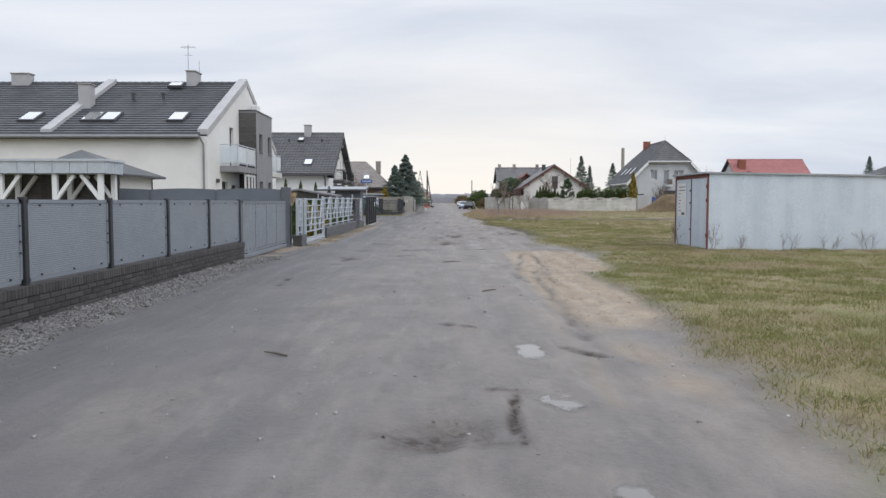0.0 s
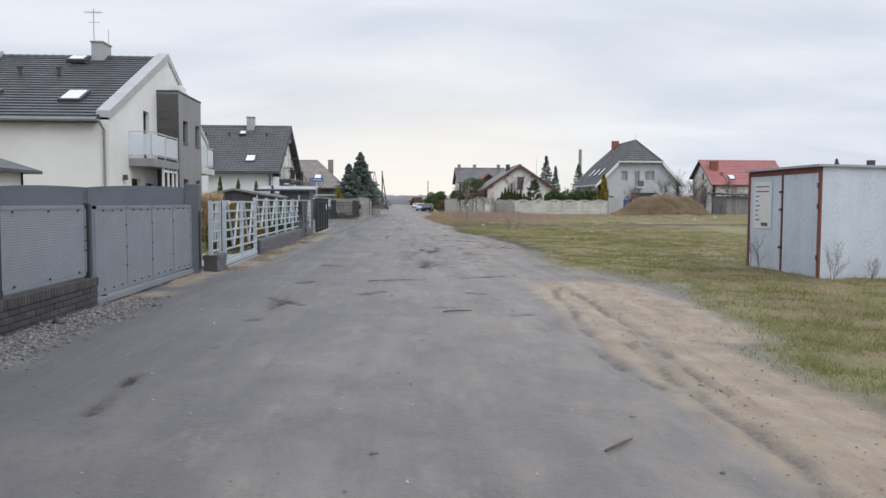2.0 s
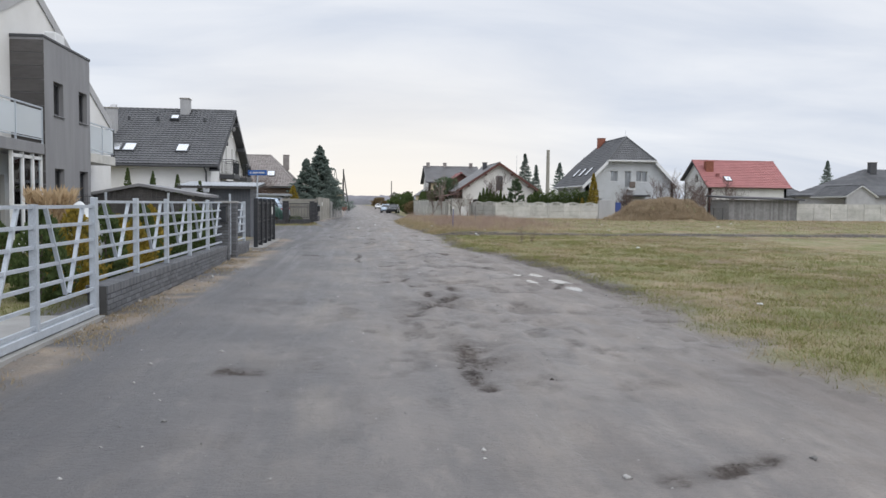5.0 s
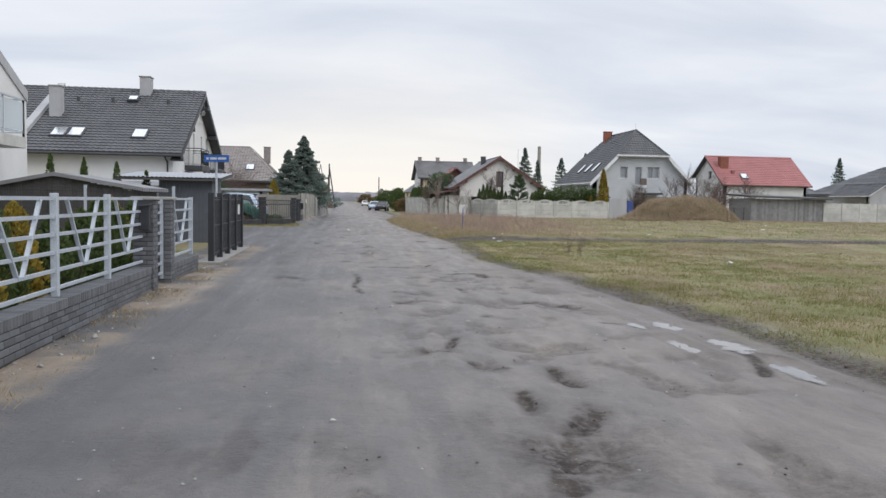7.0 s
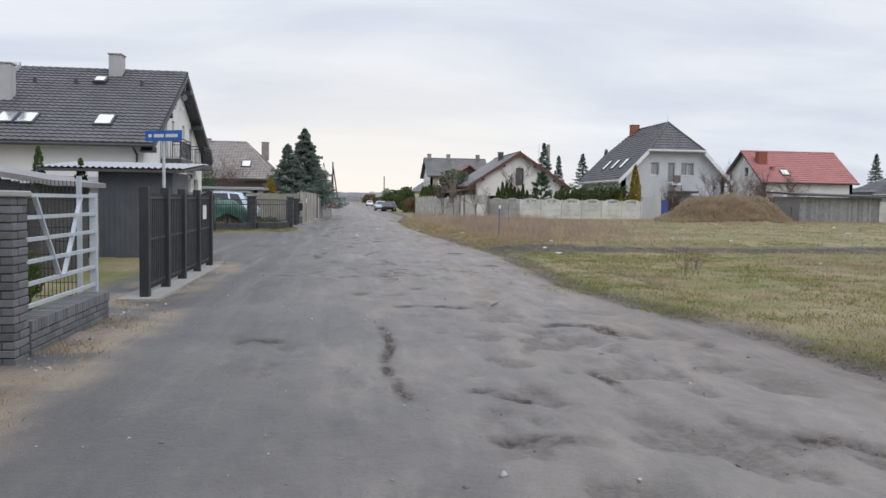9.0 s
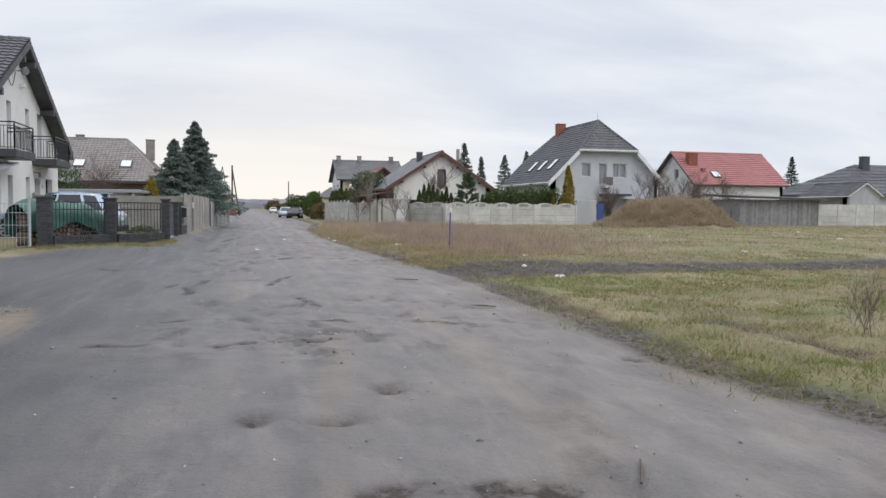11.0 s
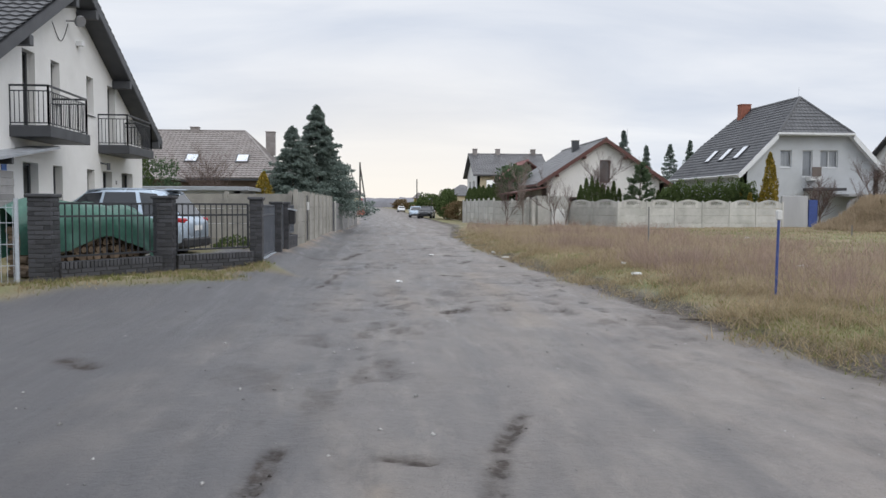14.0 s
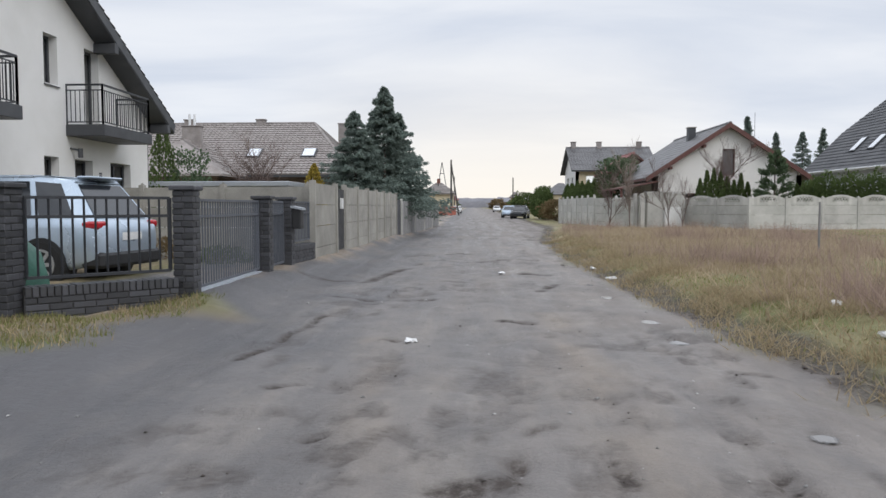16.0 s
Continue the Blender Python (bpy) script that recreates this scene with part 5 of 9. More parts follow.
    bm = bmesh.new(); tube(bm, (X, 78.5, 2.85), (-9.75, 78.5, 2.8), 0.03, n=6); tube(bm, (-9.75, 78.5, 2.85), (-9.75, 78.5, 2.62), 0.06, n=8)
    part("wall_lamp", bm, "trim_dark", h)
    bm = bmesh.new()
    for a in (2.2, 2.27):
        box(bm, X, X + 0.012, 79.95, 80.08, a, a + 0.05)
    part("number_bar", bm, "ink", h)
    # boarded porch with a sheet roof beside the corner
    bm = bmesh.new()
    slab_roof(bm, [(-14.5, 67.6, 2.25), (-9.2, 67.6, 2.22), (-9.2, 73.2, 3.02), (-14.5, 73.2, 3.05)], 0.1)
    part("porch_roof", bm, "zinc", h, "grey sheet porch roof")
    for y0_, z_ in ((67.75, 2.1), (70.6, 2.5)):
        bm = bmesh.new(); box(bm, X, -9.25, y0_, y0_ + 0.1, z_ - 0.1, z_ + 0.06)
        part("porch_beam", bm, "trim_dark", h)
    for k in range(13):
        bm = bmesh.new(); box(bm, -9.46, -9.40 + 0.012 * (k % 2), 68.05, 71.0, 0.05 + k * 0.17, 0.05 + k * 0.17 + 0.164)
        part("porch_board", bm, "wood_grey", h)
        bm = bmesh.new(); box(bm, -14.0, -9.48, 68.0 - 0.012 * (k % 2), 68.04, 0.05 + k * 0.17, 0.05 + k * 0.17 + 0.164)
        part("porch_board", bm, "wood_grey", h)
    bm = bmesh.new(); box(bm, X, X + 0.015, 71.75, 72.0, 2.3, 2.48)
    part("number_plate", bm, "sign_blue", h, "small blue plate")


twin_house()
gable_house()


# ---- brickwork ----
BRICKS = {}


def brick_mesh(lx, ly, lz, material):
    key = (round(lx, 3), round(ly, 3), round(lz, 3), material)
    if key not in BRICKS:
        bm = bmesh.new()
        box(bm, -lx / 2, lx / 2, -ly / 2, ly / 2, -lz / 2, lz / 2, 0.005)
        BRICKS[key] = finish(bm, "brick", material)
    return BRICKS[key]


def brick_wall(parent, a, b, z0, courses, material, depth=0.25, soldier=True, front=1, ch=0.077, ext=0.0):
    """Low wall from a to b: mortar core, running bond on the road side (front = +1: right of a->b), soldier course on top. Returns its top."""
    a, b = Vector(a), Vector(b)
    d = b - a; ln = d.length; d.normalize()
    n = Vector((d.y, -d.x)) * front
    rz = math.atan2(d.y, d.x)
    top = z0 + courses * ch
    bm = bmesh.new()
    obox(bm, a, b, depth - 0.024, z0 - 0.25, top + (0.105 if soldier else 0))
    part("core", bm, "mortar", parent)
    bl = 0.25
    me = brick_mesh(bl - 0.012, 0.05, ch - 0.012, material)
    for c in range(courses):
        u = -(bl / 2) * (c % 2)
        while u < ln - 0.02:
            u0, u1 = max(u, 0), min(u + bl, ln)
            if u1 - u0 > 0.05:
                p = a + d * ((u0 + u1) / 2) + n * (depth / 2 - 0.02 + random.uniform(-0.002, 0.003))
                shared("brick", me, parent, (p.x, p.y, z0 + (c + 0.5) * ch), rz, ((u1 - u0 - 0.012) / (bl - 0.012), 1, 1))
            u += bl
    if soldier:
        ms = brick_mesh(0.063, depth + 0.03, 0.115, material)
        k = int(ln / 0.075)
        for i in range(k):
            p = a + d * ((i + 0.5) * ln / k)
            shared("brick", ms, parent, (p.x, p.y, top + 0.062 + random.uniform(-0.002, 0.002)), rz + random.uniform(-0.01, 0.01))
        top += 0.12
    return top


def brick_pillar(p, rz, h, w, material, label, cap="trim_dark"):
    """Square pillar of brick courses with a cap."""
    t = thing("brick_pillar", label, "pillar", "fence pillars", at=(p[0], p[1], 0))
    t.rotation_euler = (0, 0, rz)
    bm = bmesh.new(); box(bm, -w / 2 + 0.015, w / 2 - 0.015, -w / 2 + 0.015, w / 2 - 0.015, -0.2, h - 0.02)
    part("core", bm, "mortar", t)
    ch = 0.077
    n = int((h - 0.02) / ch)
    me = brick_mesh(w - 0.13, 0.115, ch - 0.012, material)
    for c in range(n):
        for k in range(4):
            an = k * math.pi / 2
            off = 0.058 if c % 2 else -0.058
            x, y = off, -(w / 2 - 0.0575)
            shared("brick", me, t, (x * math.cos(an) - y * math.sin(an), x * math.sin(an) + y * math.cos(an), (c + 0.5) * ch), an)
    bm = bmesh.new(); box(bm, -w / 2 - 0.03, w / 2 + 0.03, -w / 2 - 0.03, w / 2 + 0.03, n * ch, n * ch + 0.06, 0.012)
    part("cap", bm, cap, t)
    return t


# ---- grey sheet-panel fence on a dark brick plinth ----
def sheet_panel(parent, x, y0, y1, z0, z1, bays=1):
    """Framed sheet with shallow pressed ribs, clips along its edges."""
    bm = bmesh.new()
    f = 0.045
    beam(bm, (x, y0, z1 - f / 2), (x, y1, z1 - f / 2), f); beam(bm, (x, y0, z0 + f / 2), (x, y1, z0 + f / 2), f)
    for k in range(bays + 1):
        y = y0 + f / 2 + (y1 - y0 - f) * k / bays
        beam(bm, (x, y, z0), (x, y, z1), f)
    fr = part("panel_frame", bm, "fence_grey", parent)
    rows = 26
    for k in range(bays):
        ya, yb = y0 + (y1 - y0) * k / bays + f, y0 + (y1 - y0) * (k + 1) / bays - f * 0.3
        bm = bmesh.new()
        prev = None
        for r in range(rows * 2 + 1):
            z = z0 + f + (z1 - z0 - 2 * f) * r / (rows * 2)
            off = 0.012 + (0.0012 if r % 2 else 0.0)
            pr = [bm.verts.new((x + off, yy, z)) for yy in (ya, yb)]
            if prev:
                bm.faces.new((prev[0], prev[1], pr[1], pr[0]))
            prev = pr
        part("sheet", bm, "fence_perf", parent)
        spots = [(yy, zz) for yy in (ya + 0.25, (ya + yb) / 2, yb - 0.25) for zz in (z1 - 0.07, z0 + 0.065)]
        spots += [(yb - 0.03, zz) for zz in (z0 + 0.35, (z0 + z1) / 2, z1 - 0.3)]
        for yy, zz in spots:
            bm = bmesh.new(); box(bm, x + 0.02, x + 0.036, yy - 0.012, yy + 0.012, zz - 0.013, zz + 0.013)
            part("clip", bm, "trim_dark", fr)


def fence_grey():
    t = thing("panel_fence", "grey metal sheet fence on a low dark brick plinth", "fence", "fences along the street")
    X = -4.86
    top = brick_wall(t, (X, 5.6), (X, 18.75), 0.02, 4, "brick_dark", 0.27)
    posts = [4.4, 6.75, 9.1, 11.42, 13.79, 16.2, 18.66]
    bm = bmesh.new(); box(bm, X - 0.13, X + 0.13, 1.0, 5.58, -0.2, top)
    part("plinth", bm, "brick_dark", t)
    for y in posts:
        bm = bmesh.new(); box(bm, X + 0.0, X + 0.08, y - 0.04, y + 0.04, top - 0.02, 1.47, 0.006)
        part("post", bm, "metal_dark", t, "black square steel post")
    for a, b in zip(posts[:-1], posts[1:]):
        sheet_panel(t, X + 0.03, a + 0.06, b - 0.06, top + 0.03, 1.44)
    g = thing("sliding_gate", "grey metal sheet sliding gate on a ground rail", "gate", "gates along the street")
    sheet_panel(g, X + 0.06, 18.85, 24.0, 0.16, 1.43, 4)
    bm = bmesh.new(); box(bm, X + 0.0, X + 0.1, 18.8, 24.05, 0.03, 0.13, 0.01)
    part("ground_rail", bm, "fence_grey", g)
    bm = bmesh.new()
    for y in (19.2, 23.7):
        tube(bm, (X + 0.02, y, 0.09), (X + 0.09, y, 0.09), 0.06, n=12)
    part("roller", bm, "plastic_black", g)
    p = thing("gate_post", "tall dark grey steel gate post", "post")
    bm = bmesh.new(); box(bm, -4.97, -4.68, 24.22, 24.42, -0.1, 1.86, 0.01)
    part("shaft", bm, "post_blue_grey", p)
    bm = bmesh.new(); box(bm, -4.68, -4.66, 24.2, 24.26, 0.1, 1.3)
    part("guide", bm, "plastic_black", p)
    d = thing("sheet_fence", "blue-grey solid sheet dividing fence between two gardens", "fence")
    x = -4.98
    for k in range(5):
        bm = bmesh.new()
        n = 8
        hi = []
        for i in range(n + 1):
            xx = x - 1.98 * i / n
            z = 1.79 + 0.035 * math.sin(math.pi * i / n)
            hi.append((xx, z))
        for y, s in ((24.30, 1), (24.27, -1)):
            ring(bm, [(xx, y, z) for xx, z in hi] + [(hi[-1][0], y, 0.0), (hi[0][0], y, 0.0)])
        for (xa, za), (xb, zb) in zip(hi[:-1], hi[1:]):
            ring(bm, [(xa, 24.27, za), (xb, 24.27, zb), (xb, 24.30, zb), (xa, 24.30, za)])
        part("panel", bm, "fence_blue_grey", d)
        bm = bmesh.new(); box(bm, x - 2.04, x - 1.98, 24.25, 24.32, -0.1, 1.78)
        part("post", bm, "post_blue_grey", d)
        x -= 2.04


fence_grey()


# ---- white welded fence on a grey brick plinth ----
def zig_panel(parent, y0, y1, z0, z1, x=-4.5, rails=6, fr=0.17, to=0.8, lo=0.5):
    for k in range(rails):
        z = z0 + (z1 - z0) * k / (rails - 1)
        bm = bmesh.new(); beam(bm, (x, y0, z), (x, y1, z), 0.03, 0.04)
        part("rail", bm, "galv", parent)
    zl = z0 + (z1 - z0) * 0.2
    w = y1 - y0
    for f in (fr, to):
        bm = bmesh.new(); beam(bm, (x, y0 + w * (lo + (0.03 if f == to else -0.03)), zl), (x, y0 + w * f, z1), 0.03, 0.045, (1, 0, 0))
        part("diagonal", bm, "galv", parent)


def fence_white():
    X = -4.5
    t = thing("welded_fence", "light grey welded steel fence on a grey brick plinth", "fence", "fences along the street")
    top = brick_wall(t, (X, 29.75), (X, 39.72), 0.0, 4, "brick_grey", 0.27)
    posts = [29.7, 31.7, 33.72, 35.76, 37.8]
    for y in posts:
        bm = bmesh.new(); box(bm, X - 0.045, X + 0.035, y - 0.038, y + 0.038, 0.0 if y < 30 else top, 1.62, 0.006)
        part("post", bm, "galv", t)
    for a, b in zip(posts, posts[1:] + [39.76]):
        zig_panel(t, a + 0.05, b - 0.05, top + 0.1, 1.56)
    s = thing("fence_stub", "short grey brick plinth with a welded steel panel", "fence")
    ts = brick_wall(s, (X - 0.05, 24.6), (X - 0.05, 25.5), 0.0, 3, "brick_grey", 0.3)
    for y in (24.62, 25.42):
        bm = bmesh.new(); box(bm, X - 0.08, X, y - 0.04, y + 0.04, ts, 1.52)
        part("post", bm, "galv", s)
    zig_panel(s, 24.64, 25.4, ts + 0.08, 1.48, X - 0.05)
    g = thing("sliding_gate", "light grey welded steel sliding gate with slanted bars", "gate", "gates along the street")
    for a, b in ((25.6, 27.6), (27.6, 29.5)):
        zig_panel(g, a, b, 0.2, 1.5, X + 0.04, 7)
    for y in (25.6, 27.6, 29.5):
        bm = bmesh.new(); box(bm, X, X + 0.08, y - 0.035, y + 0.035, 0.16, 1.53)
        part("upright", bm, "galv", g)
    bm = bmesh.new(); box(bm, X, X + 0.08, 25.55, 29.6, 0.06, 0.16, 0.01)
    part("bottom_beam", bm, "galv", g)
    bm = bmesh.new(); box(bm, -5.6, -4.35, 25.5, 29.6, -0.05, 0.045)
    sl = tagged(new("driveway", finish(bm, "driveway", "slab")), "pale concrete driveway slab behind the gate", "driveway", kind="structure")
    bm = bmesh.new(); box(bm, -11, -5.62, 25.9, 29.4, -0.05, 0.06)
    tagged(new("driveway_inner", finish(bm, "driveway", "slab")), "pale paved driveway in the garden", "driveway", kind="structure")
    for y in (39.95, 41.3):
        brick_pillar((X, y), 0, 1.6, 0.34, "brick_grey", "grey brick pillar with flat cap beside the wicket gate", "slab")
    w = thing("wicket_gate", "narrow light grey steel wicket gate", "gate", "gates along the street")
    for y in (40.17, 41.12):
        bm = bmesh.new(); box(bm, X - 0.02, X + 0.03, y - 0.03, y + 0.03, 0.1, 1.55)
        part("stile", bm, "galv", w)
    for k in range(8):
        z = 0.2 + k * 0.185
        bm = bmesh.new(); beam(bm, (X, 40.17, z), (X, 41.12, z), 0.03, 0.045)
        part("rail", bm, "galv", w)
    m = thing("letterbox", "black metal letterbox on the brick pillar", "letterbox")
    bm = bmesh.new(); box(bm, X - 0.02, X + 0.14, 39.58, 39.75, 1.05, 1.45, 0.012)
    b_ = part("case", bm, "metal_dark", m)
    bm = bmesh.new(); slab_roof(bm, [(X - 0.04, 39.55, 1.47), (X + 0.17, 39.55, 1.5), (X + 0.17, 39.77, 1.53), (X - 0.04, 39.77, 1.53)], 0.05)
    part("lid", bm, "metal_dark", m)
    e = thing("welded_fence", "light grey welded steel panel on a grey plinth beside the wicket", "fence", "fences along the street")
    te = brick_wall(e, (X, 41.58), (X, 44.1), 0.0, 3, "brick_grey", 0.27)
    for y in (41.65, 44.0):
        bm = bmesh.new(); box(bm, X - 0.05, X + 0.03, y - 0.04, y + 0.04, te, 1.6)
        part("post", bm, "galv", e)
    zig_panel(e, 41.7, 43.96, te + 0.1, 1.56)


fence_white()


# ---- black slatted gates by the side street ----
def black_gate():
    t = thing("slatted_gate", "black steel gate with close upright slats", "gate", "gates along the street")
    X = -4.4
    ys = [46.1, 47.5, 48.9, 50.4, 51.9]
    for y in ys:
        bm = bmesh.new(); box(bm, X - 0.07, X + 0.07, y - 0.07, y + 0.07, -0.05, 1.72, 0.006)
        part("post", bm, "metal_dark", t)
    for a, b in zip(ys[:-1], ys[1:]):
        for z in (0.2, 0.9, 1.55):
            bm = bmesh.new(); beam(bm, (X, a, z), (X, b, z), 0.04)
            part("rail", bm, "metal_dark", t)
        n = int((b - a - 0.16) / 0.12)
        for k in range(n):
            y = a + 0.12 + (b - a - 0.24) * k / max(1, n - 1)
            bm = bmesh.new(); box(bm, X - 0.012, X + 0.012, y - 0.028, y + 0.028, 0.12, 1.62)
            part("slat", bm, "metal_dark", t)
    bm = bmesh.new(); box(bm, X + 0.03, X + 0.04, 50.9, 51.3, 1.1, 1.4)
    part("notice", bm, "plate_white", t, "small pale notice")
    bm = bmesh.new(); box(bm, -4.75, -4.15, 45.8, 52.1, -0.08, 0.03)
    tagged(new("gate_apron", finish(bm, "gate_apron", "slab")), "concrete strip under the black gates", "paving", kind="structure")


black_gate()


# ---- black brick corner fence ----
P1, P2, P3 = (-6.7, 65.9), (-5.27, 67.9), (-3.74, 69.35)


def bar_panel(parent, a, b, z0, z1, gap=0.13, material="metal_dark"):
    a, b = Vector((*a, 0)), Vector((*b, 0))
    Z = lambda z: Vector((0, 0, z))
    for z in (z0, z1 - 0.22, z1):
        bm = bmesh.new(); beam(bm, a + Z(z), b + Z(z), 0.035)
        part("rail", bm, material, parent)
    n = round((b - a).length / gap)
    for k in range(n + 1):
        p = a.lerp(b, k / n)
        bm = bmesh.new(); beam(bm, p + Z(z0), p + Z(z1), 0.02 if 0 < k < n else 0.04)
        part("bar", bm, material, parent)


def corner_fence():
    lab = "black clinker brick fence pillar with flat cap"
    for p, w in ((P1, 0.38), (P2, 0.36), (P3, 0.27)):
        brick_pillar(p, 0, 1.64, w, "brick_black", lab, "brick_black")
    for a, b in ((P1, P2), (P2, P3)):
        t = thing("bar_fence", "black steel bar fence on a low black brick plinth", "fence", "fences along the street")
        va, vb = Vector(a), Vector(b)
        d = (vb - va).normalized()
        a2, b2 = va + d * 0.2, vb - d * 0.17
        top = brick_wall(t, a2, b2, 0.1, 4, "brick_black", 0.25)
        bar_panel(t, a2 + d * 0.05, b2 - d * 0.05, top + 0.09, 1.52)
    # gate, wicket, short panel along the street
    P4, P5 = (-3.78, 73.12), (-3.76, 74.72)
    for p in (P4, P5):
        brick_pillar(p, 0, 1.62, 0.29, "brick_black", lab, "brick_black")
    g = thing("bar_gate", "black steel driveway gate with upright bars", "gate", "gates along the street")
    bar_panel(g, (-3.78, 69.6), (-3.82, 72.92), 0.34, 1.5, 0.115, "post_blue_grey")
    bm = bmesh.new(); obox(bm, (-3.78, 69.56), (-3.82, 72.92), 0.12, 0.1, 0.3)
    part("ground_rail", bm, "galv", g)
    w = thing("wicket_gate", "black steel wicket gate with upright bars", "gate", "gates along the street")
    bar_panel(w, (-3.79, 73.32), (-3.78, 74.52), 0.34, 1.5, 0.1, "post_blue_grey")
    bm = bmesh.new(); obox(bm, (-3.81, 73.34), (-3.8, 74.5), 0.01, 0.36, 1.3)
    part("sheet", bm, "post_blue_grey", w)
    t = thing("bar_fence", "short black bar fence on a brick plinth beside the letterbox", "fence", "fences along the street")
    top = brick_wall(t, (-3.76, 74.9), (-3.68, 76.5), 0.2, 4, "brick_black", 0.24)
    bar_panel(t, (-3.76, 74.92), (-3.68, 76.45), top + 0.08, 1.5, 0.12, "post_blue_grey")
    m = thing("letterbox", "black letterbox on the brick gate pillar", "letterbox")
    bm = bmesh.new(); box(bm, -3.62, -3.45, 74.6, 74.88, 0.98, 1.38, 0.015)
    part("case", bm, "plastic_black", m)
    bm = bmesh.new(); slab_roof(bm, [(-3.64, 74.57, 1.46), (-3.41, 74.57, 1.41), (-3.41, 74.91, 1.41), (-3.64, 74.91, 1.46)], 0.07)
    part("lid", bm, "zinc", m)
    # plain mesh fence and steel post at the outer end
    q = thing("mesh_fence", "grey wire mesh fence beside a galvanised post", "fence")
    bm = bmesh.new(); tube(bm, (-7.05, 65.7, -0.1), (-7.05, 65.7, 1.6), 0.035, n=10)
    part("post", bm, "galv", q)
    for z in (0.15, 0.5, 0.85, 1.2, 1.45):
        bm = bmesh.new(); beam(bm, (-7.05, 65.7, z), (-10.5, 65.3, z), 0.012)
        part("wire", bm, "galv", q)
    for k in range(36):
        bm = bmesh.new(); x = -7.1 - k * 0.095
        beam(bm, (x, 65.69 - k * 0.011, 0.1), (x, 65.69 - k * 0.011, 1.5), 0.008)
        part("wire", bm, "galv", q)


corner_fence()


# ---- concrete plank fences ----
def plank_fence(name, label, pts, h, rows, material, arch=False, post_h=None, spacing=2.06, face=0.05):
    t = thing(name, label, "fence", "concrete fences")
    for a, b in zip(pts[:-1], pts[1:]):
        a, b = Vector(a), Vector(b)
        n = max(1, round((b - a).length / spacing))
        d = (b - a).normalized()
        for k in range(n + 1):
            p = a.lerp(b, k / n)
            bm = bmesh.new()
            obox(bm, p - d * 0.06, p + d * 0.06, 0.13, -0.1, (post_h or h + 0.06))
            ring(bm, [(p.x - d.x * 0.06, p.y - d.y * 0.06, (post_h or h + 0.06) + 0.001), (p.x + d.x * 0.06, p.y + d.y * 0.06, (post_h or h + 0.06) + 0.001), (p.x, p.y, (post_h or h + 0.06) + 0.06)])
            part("post", bm, material, t)
            if k == n:
                break
            q = a.lerp(b, (k + 1) / n)
            a2, b2 = p + d * 0.06, q - d * 0.06
            rh = h / rows
            last = rows - 1 if arch else rows
            for r in range(last):
                bm = bmesh.new(); obox(bm, a2, b2, face - 0.006 * (r % 2), r * rh + 0.012, (r + 1) * rh)
                part("plank", bm, material, t)
            if arch:
                # arched top plank with a row of small openings under the crown
                m_ = 12
                z0 = (rows - 1) * rh
                w = (b2 - a2).length
                nn = Vector((-d.y, d.x)) * 0.025
                bm = bmesh.new()
                zt = lambda f: z0 + 0.34 + 0.2 * math.sin(math.pi * f)
                for i in range(m_):
                    f0, f1 = i / m_, (i + 1) / m_
                    hole = 3 <= i <= 8
                    spans = [(lambda f: z0 + 0.01, lambda f: z0 + 0.2), (lambda f: zt(f) - 0.11, zt)] if hole else [(lambda f: z0 + 0.01, zt)]
                    for lo, hi in spans:
                        c = [(a2 + d * w * f0, lo(f0)), (a2 + d * w * f1, lo(f1)), (a2 + d * w * f1, hi(f1)), (a2 + d * w * f0, hi(f0))]
                        fr = [bm.verts.new((p_.x + nn.x, p_.y + nn.y, z)) for p_, z in c]; bk = [bm.verts.new((p_.x - nn.x, p_.y - nn.y, z)) for p_, z in c]
                        bm.faces.new(fr); bm.faces.new(bk[::-1])
                        for s_ in range(4):
                            j = (s_ + 1) % 4
                            bm.faces.new((fr[s_], bk[s_], bk[j], fr[j]))
                    if hole:  # crossed bars
                        for (fa, za), (fb, zb) in (((f0, z0 + 0.2), (f1, zt(f1) - 0.11)), ((f1, z0 + 0.2), (f0, zt(f0) - 0.11))):
                            pa, pb = a2 + d * w * fa, a2 + d * w * fb
                            beam(bm, (pa.x, pa.y, za), (pb.x, pb.y, zb), 0.035)
                part("arched_plank", bm, material, t)
    return t


plank_fence("concrete_fence", "weathered beige concrete plank fence along the street", [(-3.62, 76.62), (-3.58, 79.2)], 1.93, 4, "concrete")
plank_fence("concrete_fence", "weathered beige concrete plank fence running on along the street", [(-3.55, 80.4), (-3.4, 93.1)], 1.93, 4, "concrete")
plank_fence("concrete_fence", "weathered concrete plank fence across the back of the yard", [(-9.85, 77.9), (-3.8, 76.95)], 1.86, 4, "concrete")
plank_fence("concrete_fence", "pale concrete fence with arched pierced tops", [(13.7, 98.8), (25.2, 100.6)], 1.9, 4, "concrete_light", True, 1.85)
plank_fence("concrete_fence", "pale concrete fence with arched tops beside a gate", [(11.9, 103.6), (13.7, 98.8)], 1.9, 4, "concrete_light", True, 1.85)
plank_fence("concrete_fence", "pale concrete fence set back from the street", [(7.4, 107.5), (9.2, 103.0)], 1.9, 4, "concrete_light", False, 2.0)
plank_fence("concrete_fence", "pale concrete fence running along the street", [(7.4, 107.6), (6.9, 122)], 1.95, 4, "concrete_light", False, 2.1)
plank_fence("concrete_fence", "long grey concrete fence at the back of the field", [(47.0, 98.6), (92, 101)], 2.1, 4, "concrete_light", False, 2.15)


